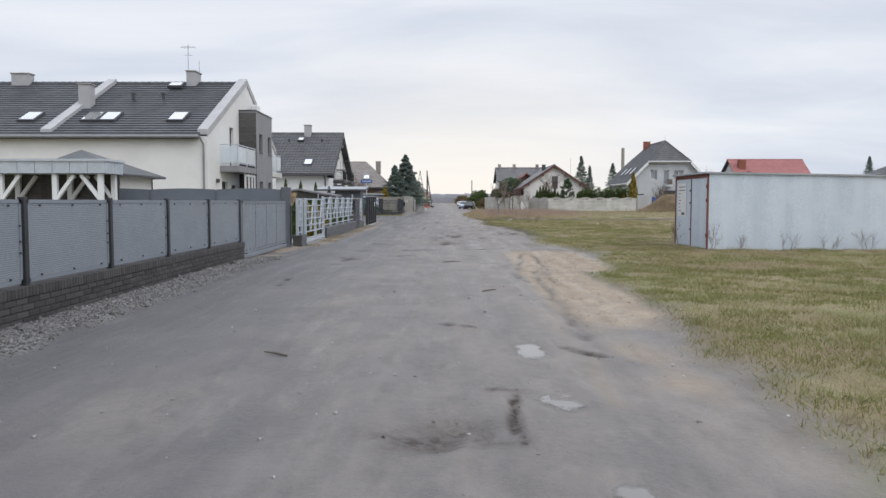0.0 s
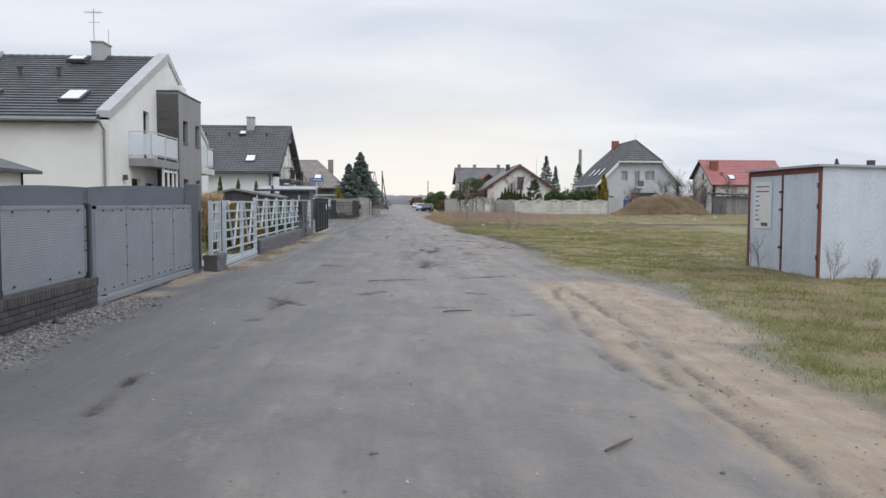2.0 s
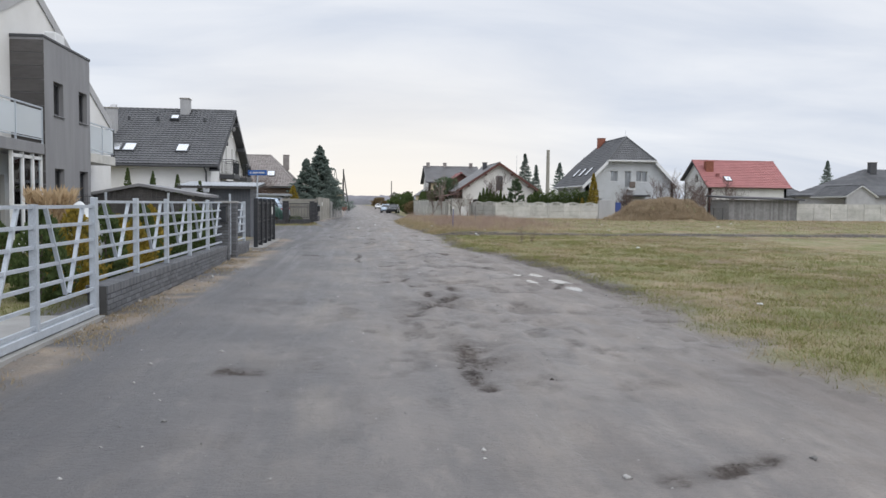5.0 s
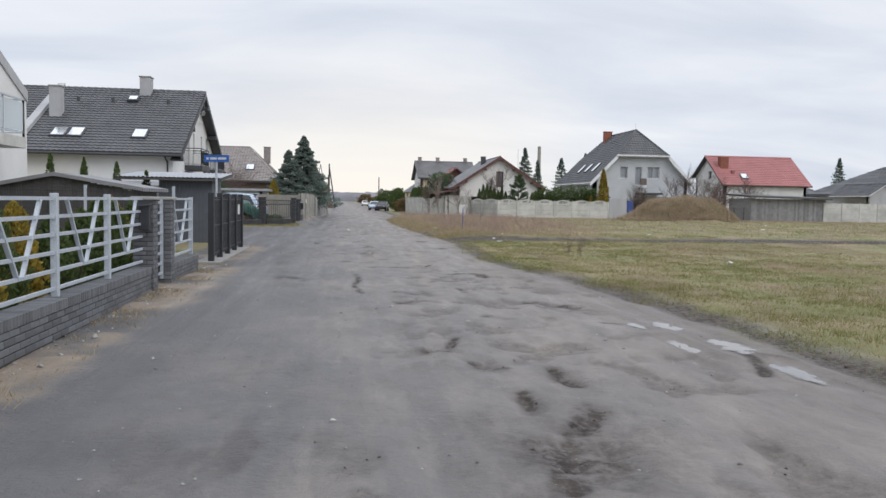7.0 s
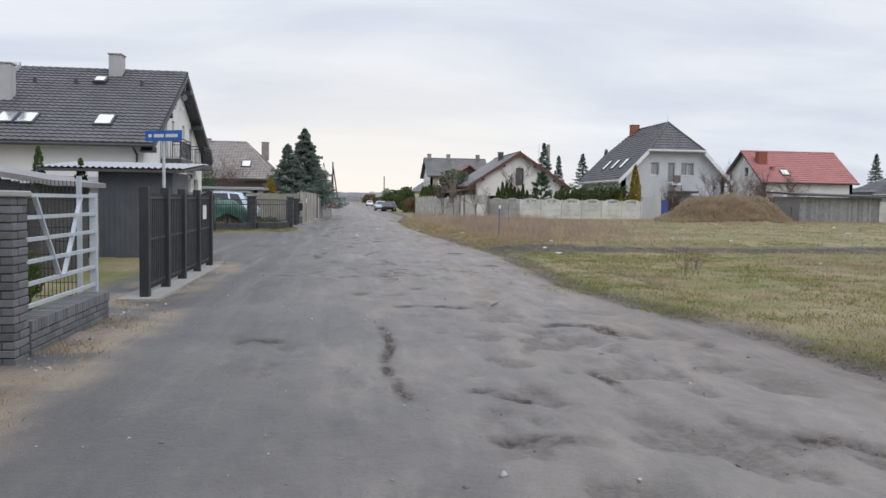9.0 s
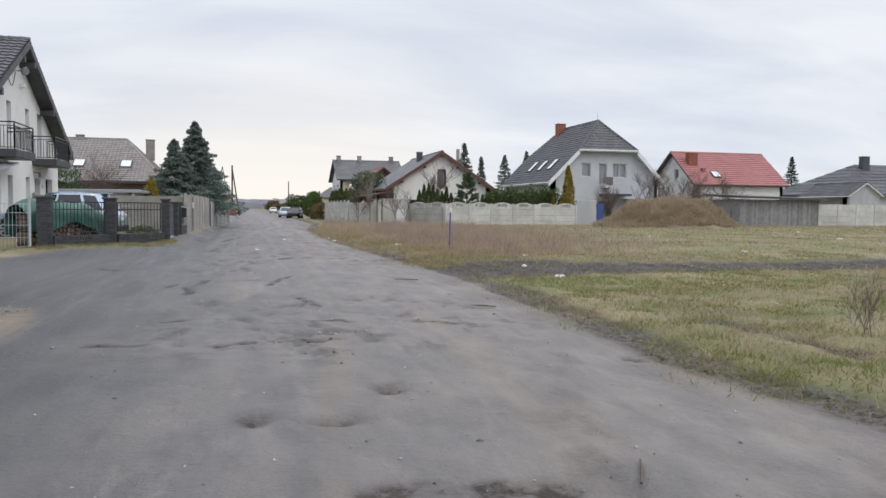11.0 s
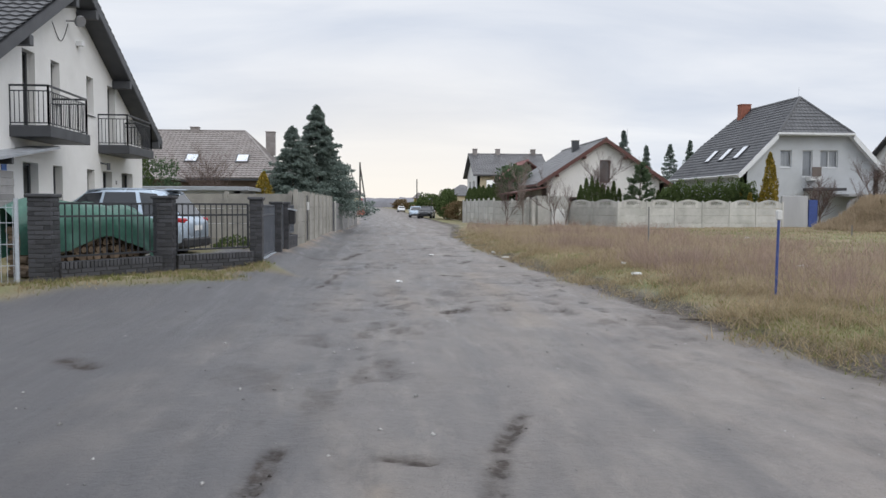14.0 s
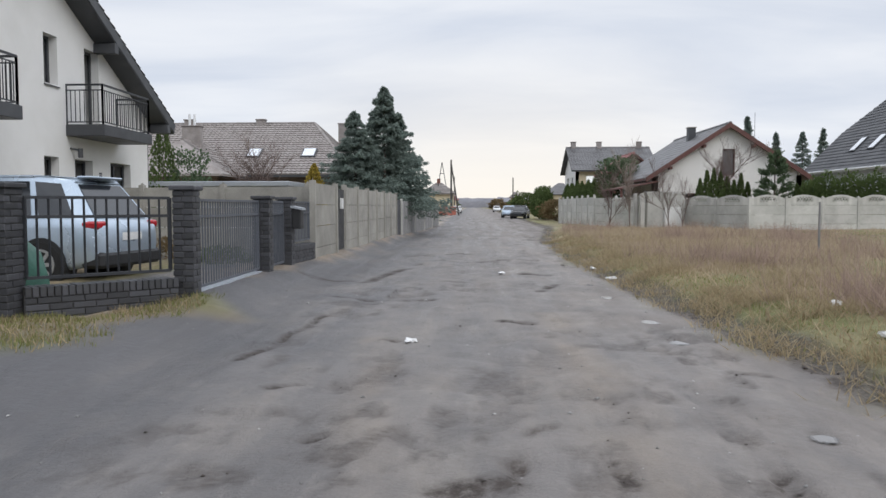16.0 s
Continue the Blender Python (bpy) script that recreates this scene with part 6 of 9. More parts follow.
def yard_door():
    t = thing("wicket_gate", "dark steel door between two concrete fence sections", "gate", "gates along the street")
    bm = bmesh.new(); obox(bm, (-3.58, 79.32), (-3.56, 80.28), 0.04, 0.3, 1.85)
    part("leaf", bm, "metal_dark", t)
    bm = bmesh.new(); box(bm, -3.53, -3.46, 79.55, 79.8, 1.35, 1.62, 0.01)
    part("notice_box", bm, "plate_white", t, "small white box")


yard_door()


def board_fence():
    t = thing("board_fence", "dark grey board fence with a gate beside white posts", "fence", "fences along the street")
    a, b = Vector((-3.25, 94.2)), Vector((-2.55, 116))
    n = 110
    for k in range(n):
        p, q = a.lerp(b, k / n), a.lerp(b, (k + 0.93) / n)
        bm = bmesh.new(); obox(bm, p, q, 0.025, 0.05, 1.62 + 0.02 * (k % 3))
        part("board", bm, "wood_grey", t)
    for f in (0.0, 0.25, 0.5, 0.75, 1.0):
        p = a.lerp(b, f)
        bm = bmesh.new(); box(bm, p.x - 0.05, p.x + 0.05, p.y - 0.05, p.y + 0.05, -0.05, 1.75)
        part("post", bm, "concrete_light", t)
    bm = bmesh.new(); obox(bm, (-3.36, 93.2), (-3.3, 94.1), 0.05, 0.1, 1.7)
    part("gate_leaf", bm, "trim_dark", t)


board_fence()


# ---- far houses ----
def brown_house():
    h = thing("house", "low house with a weathered grey-brown tiled hip roof", "house", "houses along the street")
    xr, xl, xw, yf, ym, yb, ze, zr = -7.2, -26, -10.9, 106.2, 113.0, 119.8, 3.35, 7.1
    wall(h, (xl, yf + 0.6), (xr - 0.6, yf + 0.6), -0.2, ze, 0.3, [(8, 9.4, 0.9, 2.3), (14, 15.4, 0.9, 2.3)], "plaster_brown")
    for o in ((8, 9.4, 0.9, 2.3), (14, 15.4, 0.9, 2.3)):
        window(h, (xl, yf + 0.6), (xr - 0.6, yf + 0.6), *o, frame_mat="window_white")
    wall(h, (xr - 0.6, yf + 0.6), (xr - 0.6, yb - 0.6), -0.2, ze, 0.3, [], "plaster_brown")
    wall(h, (xr - 0.6, yb - 0.6), (xl, yb - 0.6), -0.2, ze, 0.3, [], "plaster_brown")
    wall(h, (xl, yb - 0.6), (xl, yf + 0.6), -0.2, ze, 0.3, [], "plaster_brown")
    body = bmesh.new()
    R, Lp = (xw, ym, zr), (xl + 3.7, ym, zr)
    A, B, C, D_ = (xl, yf, ze), (xr, yf, ze), (xr, yb, ze), (xl, yb, ze)
    for q in ([A, B, R, Lp], [B, C, R], [C, D_, Lp, R], [D_, A, Lp]):
        slab_roof(body, q, 0.16)
    rf = part("roof", body, "trim_dark", h)
    s = zr - ze
    # hip planes cut the tiled slopes
    def edge_plane(p, q, inside):
        p, q = Vector(p), Vector(q)
        n = Vector(((q - p).y, -(q - p).x, 0))
        if n.dot(Vector(inside) - p) > 0:
            n = -n
        return (p, n)
    run = math.hypot(ym - yf, s)
    bm = bmesh.new()
    tiled(bm, A, Vector(B) - Vector(A), Vector((0, ym - yf, s)), xr - xl, run, 0.3, 0.36, 0.04, 0.05, [edge_plane(B, R, (-15, 108, 0)), edge_plane(A, Lp, (-15, 108, 0))])
    part("tiles", bm, "tile_brown", rf)
    bm = bmesh.new()
    rl = math.hypot(xr - xw, s)
    tiled(bm, B, Vector(C) - Vector(B), Vector((xw - xr, 0, s)), yb - yf, rl, 0.3, 0.36, 0.04, 0.05, [edge_plane(B, R, (xr, ym, 0)), edge_plane(C, R, (xr, ym, 0))])
    part("tiles", bm, "tile_brown", rf)
    bm = bmesh.new()
    tube(bm, Lp, R, 0.12, n=8); tube(bm, R, B, 0.12, n=8); tube(bm, R, C, 0.12, n=8)
    part("ridge_tiles", bm, "tile_brown", rf)
    v, u = Vector((0, ym - yf, s)), Vector((1, 0, 0))
    on = lambda x, y: (x, y, ze + s * (y - yf) / (ym - yf) + 0.04)
    skylight(h, on(-10.4, 108.7), u, v, 0.8, 1.1); skylight(h, on(-13.9, 108.7), u, v, 0.8, 1.1)
    chimney(h, -9.3, 115.5, 5.5, 7.3, 0.7, 0.6, "tile_brown", "tile_brown")
    chimney(h, -14.6, 113, 6.8, 7.35, 0.6, 0.5, "tile_brown", "tile_brown")
    chimney(h, -19.6, 113, 6.8, 7.35, 0.6, 0.5, "tile_brown", "tile_brown")
    # lower front wing with twin flues
    gable_roof(h, "y", 104.6, 109, -20.3, -13.7, 5.3, 3.2, 3.2, -17.0, "tile_brown", "trim_dark", 0.3, 0.36, 0.04, 0.05, "wing_roof")
    for q in ([(-20.3, 101.6, 3.2), (-13.7, 101.6, 3.2), (-17, 104.6, 5.3)], [(-13.7, 101.6, 3.2), (-13.7, 104.6, 3.2), (-17, 104.6, 5.3)], [(-20.3, 104.6, 3.2), (-20.3, 101.6, 3.2), (-17, 104.6, 5.3)]):
        bm = bmesh.new(); slab_roof(bm, [(a_, b_, c_ + 0.05) for a_, b_, c_ in q], 0.16)
        part("wing_hip", bm, "tile_brown", h)
    wall(h, (-19.8, 102.2), (-14.2, 102.2), -0.2, 3.2, 0.3, [], "plaster_brown", (), "wing_wall")
    chimney(h, -16.9, 106, 4.6, 6.2, 1.1, 0.5, "tile_brown", "tile_brown", 2)
    g = thing("garage", "low flat-roofed garage with pale doors behind the fence", "garage")
    wall(g, (-13.2, 88.0), (-7.2, 88.0), -0.1, 2.15, 0.25, [(0.6, 3.0, 0.0, 1.9), (3.4, 5.7, 0, 1.9)], "plaster_grey")
    wall(g, (-7.2, 88.0), (-7.2, 93), -0.1, 2.15, 0.25, [], "plaster_grey"); wall(g, (-7.2, 93), (-13.2, 93), -0.1, 2.15, 0.25, [], "plaster_grey"); wall(g, (-13.2, 93), (-13.2, 88), -0.1, 2.15, 0.25, [], "plaster_grey")
    bm = bmesh.new(); box(bm, -13.5, -6.7, 87.5, 93.4, 2.15, 2.33, 0.02)
    part("roof", bm, "zinc", g)
    for a in (0.6, 3.4):
        bm = bmesh.new(); box(bm, -13.2 + a, -13.2 + a + 2.35, 88.08, 88.13, 0, 1.9)
        part("door", bm, "white_paint", g)


def white_house():
    h = thing("house", "white gabled house with grey metal roof and red-brown verges", "house", "houses behind the field")
    xc, hw, yf, yb, ze, zr = 15.8, 5.1, 108.3, 121.5, 3.15, 6.5
    s = (zr - ze) / hw
    cl, cr = ((xc, 0, zr - 0.12), (-s, 0, 1)), ((xc, 0, zr - 0.12), (s, 0, 1))
    a, b = (xc - 4.6, yf + 0.5), (xc + 4.6, yf + 0.5)
    op = [(4.3, 5.1, 3.3, 4.95), (1.6, 2.8, 0.9, 2.2)]
    wall(h, a, b, -0.2, 6.6, 0.35, op, "plaster_warm", (cl, cr))
    window(h, a, b, *op[0], frame_mat="wood_red", back="blind"); window(h, a, b, *op[1], frame_mat="wood_red")
    wall(h, (b[0], b[1]), (b[0], yb - 0.5), -0.2, 3.3, 0.35, [], "plaster_warm"); wall(h, (a[0], yb - 0.5), (a[0], a[1]), -0.2, 3.3, 0.35, [], "plaster_warm")
    wall(h, (b[0], yb - 0.5), (a[0], yb - 0.5), -0.2, 6.6, 0.35, [], "plaster_warm", (cl, cr))
    gable_roof(h, "y", yf, yb, xc - hw, xc + hw, zr, ze, ze, xc, "tile_greymetal", "wood_red", 0.35, 0.4, 0.02, 0.02)
    for sx in (-1, 1):
        bm = bmesh.new()
        q = [(xc + sx * hw, yf - 0.02, ze + 0.05), (xc, yf - 0.02, zr + 0.06), (xc, yf - 0.02, zr - 0.26), (xc + sx * hw, yf - 0.02, ze - 0.26)]
        f = [bm.verts.new(p) for p in q]; k = [bm.verts.new((p[0], p[1] + 0.05, p[2])) for p in q]
        bm.faces.new(f); bm.faces.new(k[::-1])
        for i in range(4):
            j = (i + 1) % 4
            bm.faces.new((f[i], k[i], k[j], f[j]))
        part("barge_board", bm, "wood_red", h)
        for fr in (0.3, 0.7):
            x, z = xc + sx * hw * fr, zr - (zr - ze) * fr - 0.3
            bm = bmesh.new(); box(bm, x - 0.08, x + 0.08, yf, yf + 0.5, z - 0.18, z)
            part("purlin_end", bm, "wood_red", h)
    chimney(h, 15.0, 114, 5.4, 6.75, 0.5, 0.5, "trim_dark")
    bm = bmesh.new(); tube(bm, (18.6, 112, 4.8), (18.6, 112, 7.6), 0.02, n=5)
    part("aerial", bm, "zinc", h)
    # low pent roof on the street side
    bm = bmesh.new(); slab_roof(bm, [(9.0, 108.2, 2.55), (11.4, 108.0, 3.0), (11.4, 116, 3.0), (9.0, 116, 2.55)], 0.12)
    part("pent_roof", bm, "wood_red", h)
    for y in (108.4, 112, 115.8):
        bm = bmesh.new(); beam(bm, (9.2, y, 0), (9.2, y, 2.5), 0.13)
        part("pent_post", bm, "wood_red", h)
    t = thing("wall_block", "white concrete gate wall with a pale panel", "wall")
    bm = bmesh.new(); obox(bm, (9.5, 102.8), (11.75, 103.6), 0.25, -0.1, 2.08)
    w = part("wall", bm, "concrete_light", t)
    bm = bmesh.new(); obox(bm, (9.45, 102.78), (11.8, 103.62), 0.33, 2.08, 2.2)
    part("coping", bm, "concrete_light", t)
    bm = bmesh.new(); obox(bm, (10.5, 103.0), (11.5, 103.36), 0.29, 0.2, 1.35)
    part("panel", bm, "plate_white", t)
    for p in ((9.25, 102.6), (8.95, 103.1)):
        bm = bmesh.new(); box(bm, p[0] - 0.1, p[0] + 0.1, p[1] - 0.1, p[1] + 0.1, -0.1, 2.1)
        part("post", bm, "concrete_light", t)


def grey_house():
    h = thing("house", "grey rendered house with a steep dark half-hipped roof", "house", "houses behind the field")
    xc, hw, yf, yb, ze, zr, zh = 31.6, 5.95, 107.7, 121.4, 3.95, 9.95, 7.0
    s = (zr - ze) / hw
    hh = (zr - zh) / s
    cl, cr = ((xc, 0, zr - 0.15), (-s, 0, 1)), ((xc, 0, zr - 0.15), (s, 0, 1))
    a, b = (xc - 5.4, yf + 0.6), (xc + 5.4, yf + 0.6)
    op = [(2.95, 3.85, 4.5, 5.8), (4.7, 5.5, 3.8, 5.78), (6.1, 7.5, 4.5, 5.8), (0.8, 2.0, 1.2, 2.5), (4.6, 6.2, 0.6, 2.3)]
    wall(h, a, b, -0.2, zh, 0.4, op, "plaster_grey", (cl, cr))
    for i, o in enumerate(op):
        window(h, a, b, *o, frame_mat="window_white", inset=0.1, mull=2 if i in (2, 4) else 1, back="curtain" if i < 3 else None)
    wall(h, b, (b[0], yb - 0.6), -0.2, ze + 0.4, 0.4, [], "plaster_grey"); wall(h, (a[0], yb - 0.6), a, -0.2, ze + 0.4, 0.4, [(2, 3.2, 1, 2.3), (5.5, 6.7, 1, 2.3)], "plaster_grey")
    wall(h, (b[0], yb - 0.6), (a[0], yb - 0.6), -0.2, zh, 0.4, [], "plaster_grey", (cl, cr))
    dep = 2.4
    F, K = (xc, yf + dep, zr), (xc, yb - dep, zr)
    fl, fr_ = (xc - hh, yf, zh), (xc + hh, yf, zh)
    bl, br = (xc - hh, yb, zh), (xc + hh, yb, zh)
    body = bmesh.new()
    for sx, p, q in ((-1, fl, bl), (1, fr_, br)):
        slab_roof(body, [(xc + sx * hw, yf, ze), p, F, K, q, (xc + sx * hw, yb, ze)], 0.18)
    slab_roof(body, [fl, fr_, F], 0.18); slab_roof(body, [bl, br, K], 0.18)
    rf = part("roof", body, "white_paint", h)
    run = math.hypot(hw, zr - ze)
    for sx in (-1, 1):
        bm = bmesh.new()
        # cut by the vertical planes over the half-hip edges
        def vp(p, q):
            p, q = Vector(p), Vector(q)
            n = Vector(((q - p).y, -(q - p).x, 0))
            if n.dot(Vector((xc + sx * hw, (yf + yb) / 2, 0)) - p) > 0:
                n = -n
            return (p, n)
        tiled(bm, (xc + sx * hw, yf, ze), (0, 1, 0), (-sx * hw, 0, zr - ze), yb - yf, run, 0.3, 0.35, 0.03, 0.04, [vp(fl if sx < 0 else fr_, F), vp(bl if sx < 0 else br, K)])
        part("tiles", bm, "tile_black", rf)
    bm = bmesh.new()
    hr = math.hypot(dep, zr - zh)
    def vp2(p, q):
        p, q = Vector(p), Vector(q)
        n = Vector(((q - p).y, -(q - p).x, 0))
        if n.dot(Vector((xc, yf, 0)) - p) > 0:
            n = -n
        return (p, n)
    tiled(bm, fl, (1, 0, 0), (0, dep, zr - zh), 2 * hh, hr, 0.3, 0.35, 0.03, 0.04, [vp2(fl, F), vp2(fr_, F)])
    part("tiles", bm, "tile_black", rf)
    bm = bmesh.new(); tube(bm, F, K, 0.13, n=8); tube(bm, fl, F, 0.12, n=8); tube(bm, fr_, F, 0.12, n=8)
    part("ridge_tiles", bm, "tile_black", rf)
    bm = bmesh.new(); beam(bm, (fl[0] - 0.1, yf - 0.06, zh - 0.03), (fr_[0] + 0.1, yf - 0.06, zh - 0.03), 0.12, 0.14)
    part("front_gutter", bm, "white_paint", h)
    for sx, p in ((-1, fl), (1, fr_)):
        bm = bmesh.new()
        e = Vector((xc + sx * hw, yf, ze)); p = Vector(p)
        q = [e + Vector((0, -0.03, 0.05)), p + Vector((0, -0.03, 0.05)), p + Vector((0, -0.03, -0.42)), e + Vector((0, -0.03, -0.42))]
        f = [bm.verts.new(x) for x in q]; k = [bm.verts.new(x + Vector((0, 0.06, 0))) for x in q]
        bm.faces.new(f); bm.faces.new(k[::-1])
        for i in range(4):
            j = (i + 1) % 4
            bm.faces.new((f[i], k[i], k[j], f[j]))
        part("barge_board", bm, "white_paint", h, "wide white barge board")
        bm = bmesh.new(); slab_roof(bm, [e + Vector((0, 0, -0.2)), p + Vector((0, 0, -0.2)), p + Vector((0, 0.6, -0.2)), e + Vector((0, 0.6, -0.2))], 0.05)
        part("soffit", bm, "white_paint", h)
    gutter(h, (xc - hw - 0.05, yf), (xc - hw - 0.05, yb), ze - 0.05, "white_paint")
    v, u = Vector((hw, 0, zr - ze)), Vector((0, 1, 0))
    for y in (110.8, 113.4, 116.0):
        skylight(h, (xc - hw + 1.7, y, ze + 1.7 * s + 0.05), u, v, 0.75, 1.3)
    chimney(h, xc - 0.45, 118.2, 8.6, 10.4, 0.9, 0.7, "brick_red", "brick_red")
    bm = bmesh.new(); tube(bm, (xc, yf + dep + 0.2, zr), (xc, yf + dep + 0.2, zr + 0.8), 0.015, n=5)
    part("aerial", bm, "zinc", h)
    # balcony ledge, canopy and arcade
    bm = bmesh.new(); box(bm, 31.0, 33.6, 106.9, 108.3, 2.75, 2.95, 0.02)
    part("canopy", bm, "trim_dark", h)
    bm = bmesh.new(); box(bm, 31.2, 32.0, 107.6, 108.3, 3.5, 3.8, 0.02)
    part("balcony_ledge", bm, "white_paint", h)
    bm = bmesh.new(); box(bm, 31.25, 31.95, 107.5, 107.55, 3.8, 4.5)
    part("balcony_screen", bm, "blind", h)
    for k in range(3):
        x0 = 33.6 + k * 1.4
        bm = bmesh.new()
        pr = None
        for i in range(11):
            an = math.pi * i / 10
            p = (x0 + 0.7 - 0.7 * math.cos(an), 106.6, 1.5 + 0.7 * math.sin(an))
            if pr:
                beam(bm, pr, p, 0.2, 0.25, (0, 1, 0))
            pr = p
        beam(bm, (x0, 106.6, 0), (x0, 106.6, 1.55), 0.22); beam(bm, (x0 + 1.4, 106.6, 0), (x0 + 1.4, 106.6, 1.55), 0.22)
        part("arcade_arch", bm, "render_grey", h)
    bm = bmesh.new(); box(bm, 33.4, 38.0, 106.3, 108.3, 2.3, 2.5, 0.02)
    part("arcade_roof", bm, "render_grey", h)
    w = thing("garden_wall", "white rendered garden wall beside a blue gate", "wall")
    bm = bmesh.new(); box(bm, 25.6, 27.4, 101.4, 101.65, -0.1, 2.25, 0.02)
    part("wall", bm, "coping", w)
    bm = bmesh.new(); box(bm, 27.5, 28.1, 101.45, 101.55, 0.05, 2.0)
    part("gate", bm, "post_blue", w)
    p = thing("factory_chimney", "tall thin grey factory chimney far off", "chimney")
    bm = bmesh.new(); tube(bm, (70, 300, 0), (70, 300, 22), 0.75, 0.6, n=12)
    part("shaft", bm, "concrete", p)


def red_house():
    h = thing("house", "white house with a red tiled gable roof", "house", "houses behind the field")
    x0, x1, yf, ym, yb, ze, zr, zb = 42.2, 53.3, 110.4, 115.0, 118.4, 4.1, 7.6, 5.2
    s = (zr - ze) / (ym - yf)
    sb = (zr - zb) / (yb - ym)
    cf, cb = ((0, ym, zr - 0.15), (0, -s, 1)), ((0, ym, zr - 0.15), (0, sb, 1))
    wall(h, (x0 + 0.5, yf + 0.5), (x1 - 0.4, yf + 0.5), -0.2, ze + 0.2, 0.35, [(4, 5.2, 1, 2.3)], "plaster_white")
    wall(h, (x0 + 0.5, yb - 0.3), (x0 + 0.5, yf + 0.5), -0.2, 8, 0.35, [(3.2, 4.0, 4.8, 5.8)], "plaster_white", (cf, cb))
    window(h, (x0 + 0.5, yb - 0.3), (x0 + 0.5, yf + 0.5), 3.2, 4.0, 4.8, 5.8, frame_mat="window_white")
    wall(h, (x1 - 0.4, yf + 0.5), (x1 - 0.4, yb - 0.3), -0.2, 8, 0.35, [], "plaster_white", (cf, cb))
    wall(h, (x1 - 0.4, yb - 0.3), (x0 + 0.5, yb - 0.3), -0.2, zb, 0.35, [], "plaster_white")
    gable_roof(h, "x", x0, x1, yf, yb, zr, ze, zb, ym, "tile_red", "trim_dark", 0.3, 0.36, 0.03, 0.04)
    chimney(h, 43.7, 113.3, 5.8, 7.35, 1.0, 0.7, "brick_red", "brick_red")
    chimney(h, 44.4, 112.2, 5.2, 5.75, 0.35, 0.35, "tile_red", "tile_red")
    skylight(h, (45.5, 111.7, ze + s * 1.3 + 0.05), (1, 0, 0), (0, ym - yf, zr - ze), 0.8, 0.9)
    gutter(h, (x0, yf - 0.05), (x1, yf - 0.05), ze - 0.05, "wood_red", (x0 + 0.6, yf, 0, 0.45))
    t = thing("field_shed", "low grey board shed with a flat dark roof", "shed")
    for k in range(40):
        bm = bmesh.new(); box(bm, 39.2 + k * 0.2, 39.2 + k * 0.2 + 0.185, 98.6 - 0.008 * (k % 2), 98.65, 0.0, 2.45)
        part("board", bm, "wood_grey", t)
    bm = bmesh.new(); box(bm, 39.2, 39.26, 98.66, 103, 0, 2.45); part("side", bm, "wood_grey", t)
    bm = bmesh.new(); box(bm, 47.15, 47.2, 98.66, 103, 0, 2.45); part("side", bm, "wood_grey", t)
    bm = bmesh.new(); slab_roof(bm, [(38.8, 98.0, 2.75), (47.5, 98.0, 2.6), (47.5, 103.4, 2.85), (38.8, 103.4, 3.0)], 0.2)
    part("roof", bm, "trim_dark", t)
    f = thing("mesh_fence", "dark wire mesh fence with thin posts", "fence")
    for k in range(8):
        bm = bmesh.new(); tube(bm, (31.5 + k * 1.05, 99.3, 0), (31.5 + k * 1.05, 99.3, 1.5), 0.03, n=6); part("post", bm, "metal_dark", f)
    for k in range(7):
        bm = bmesh.new(); beam(bm, (31.5, 99.3, 0.1 + k * 0.22), (38.9, 99.3, 0.1 + k * 0.22), 0.015); part("wire", bm, "metal_dark", f)


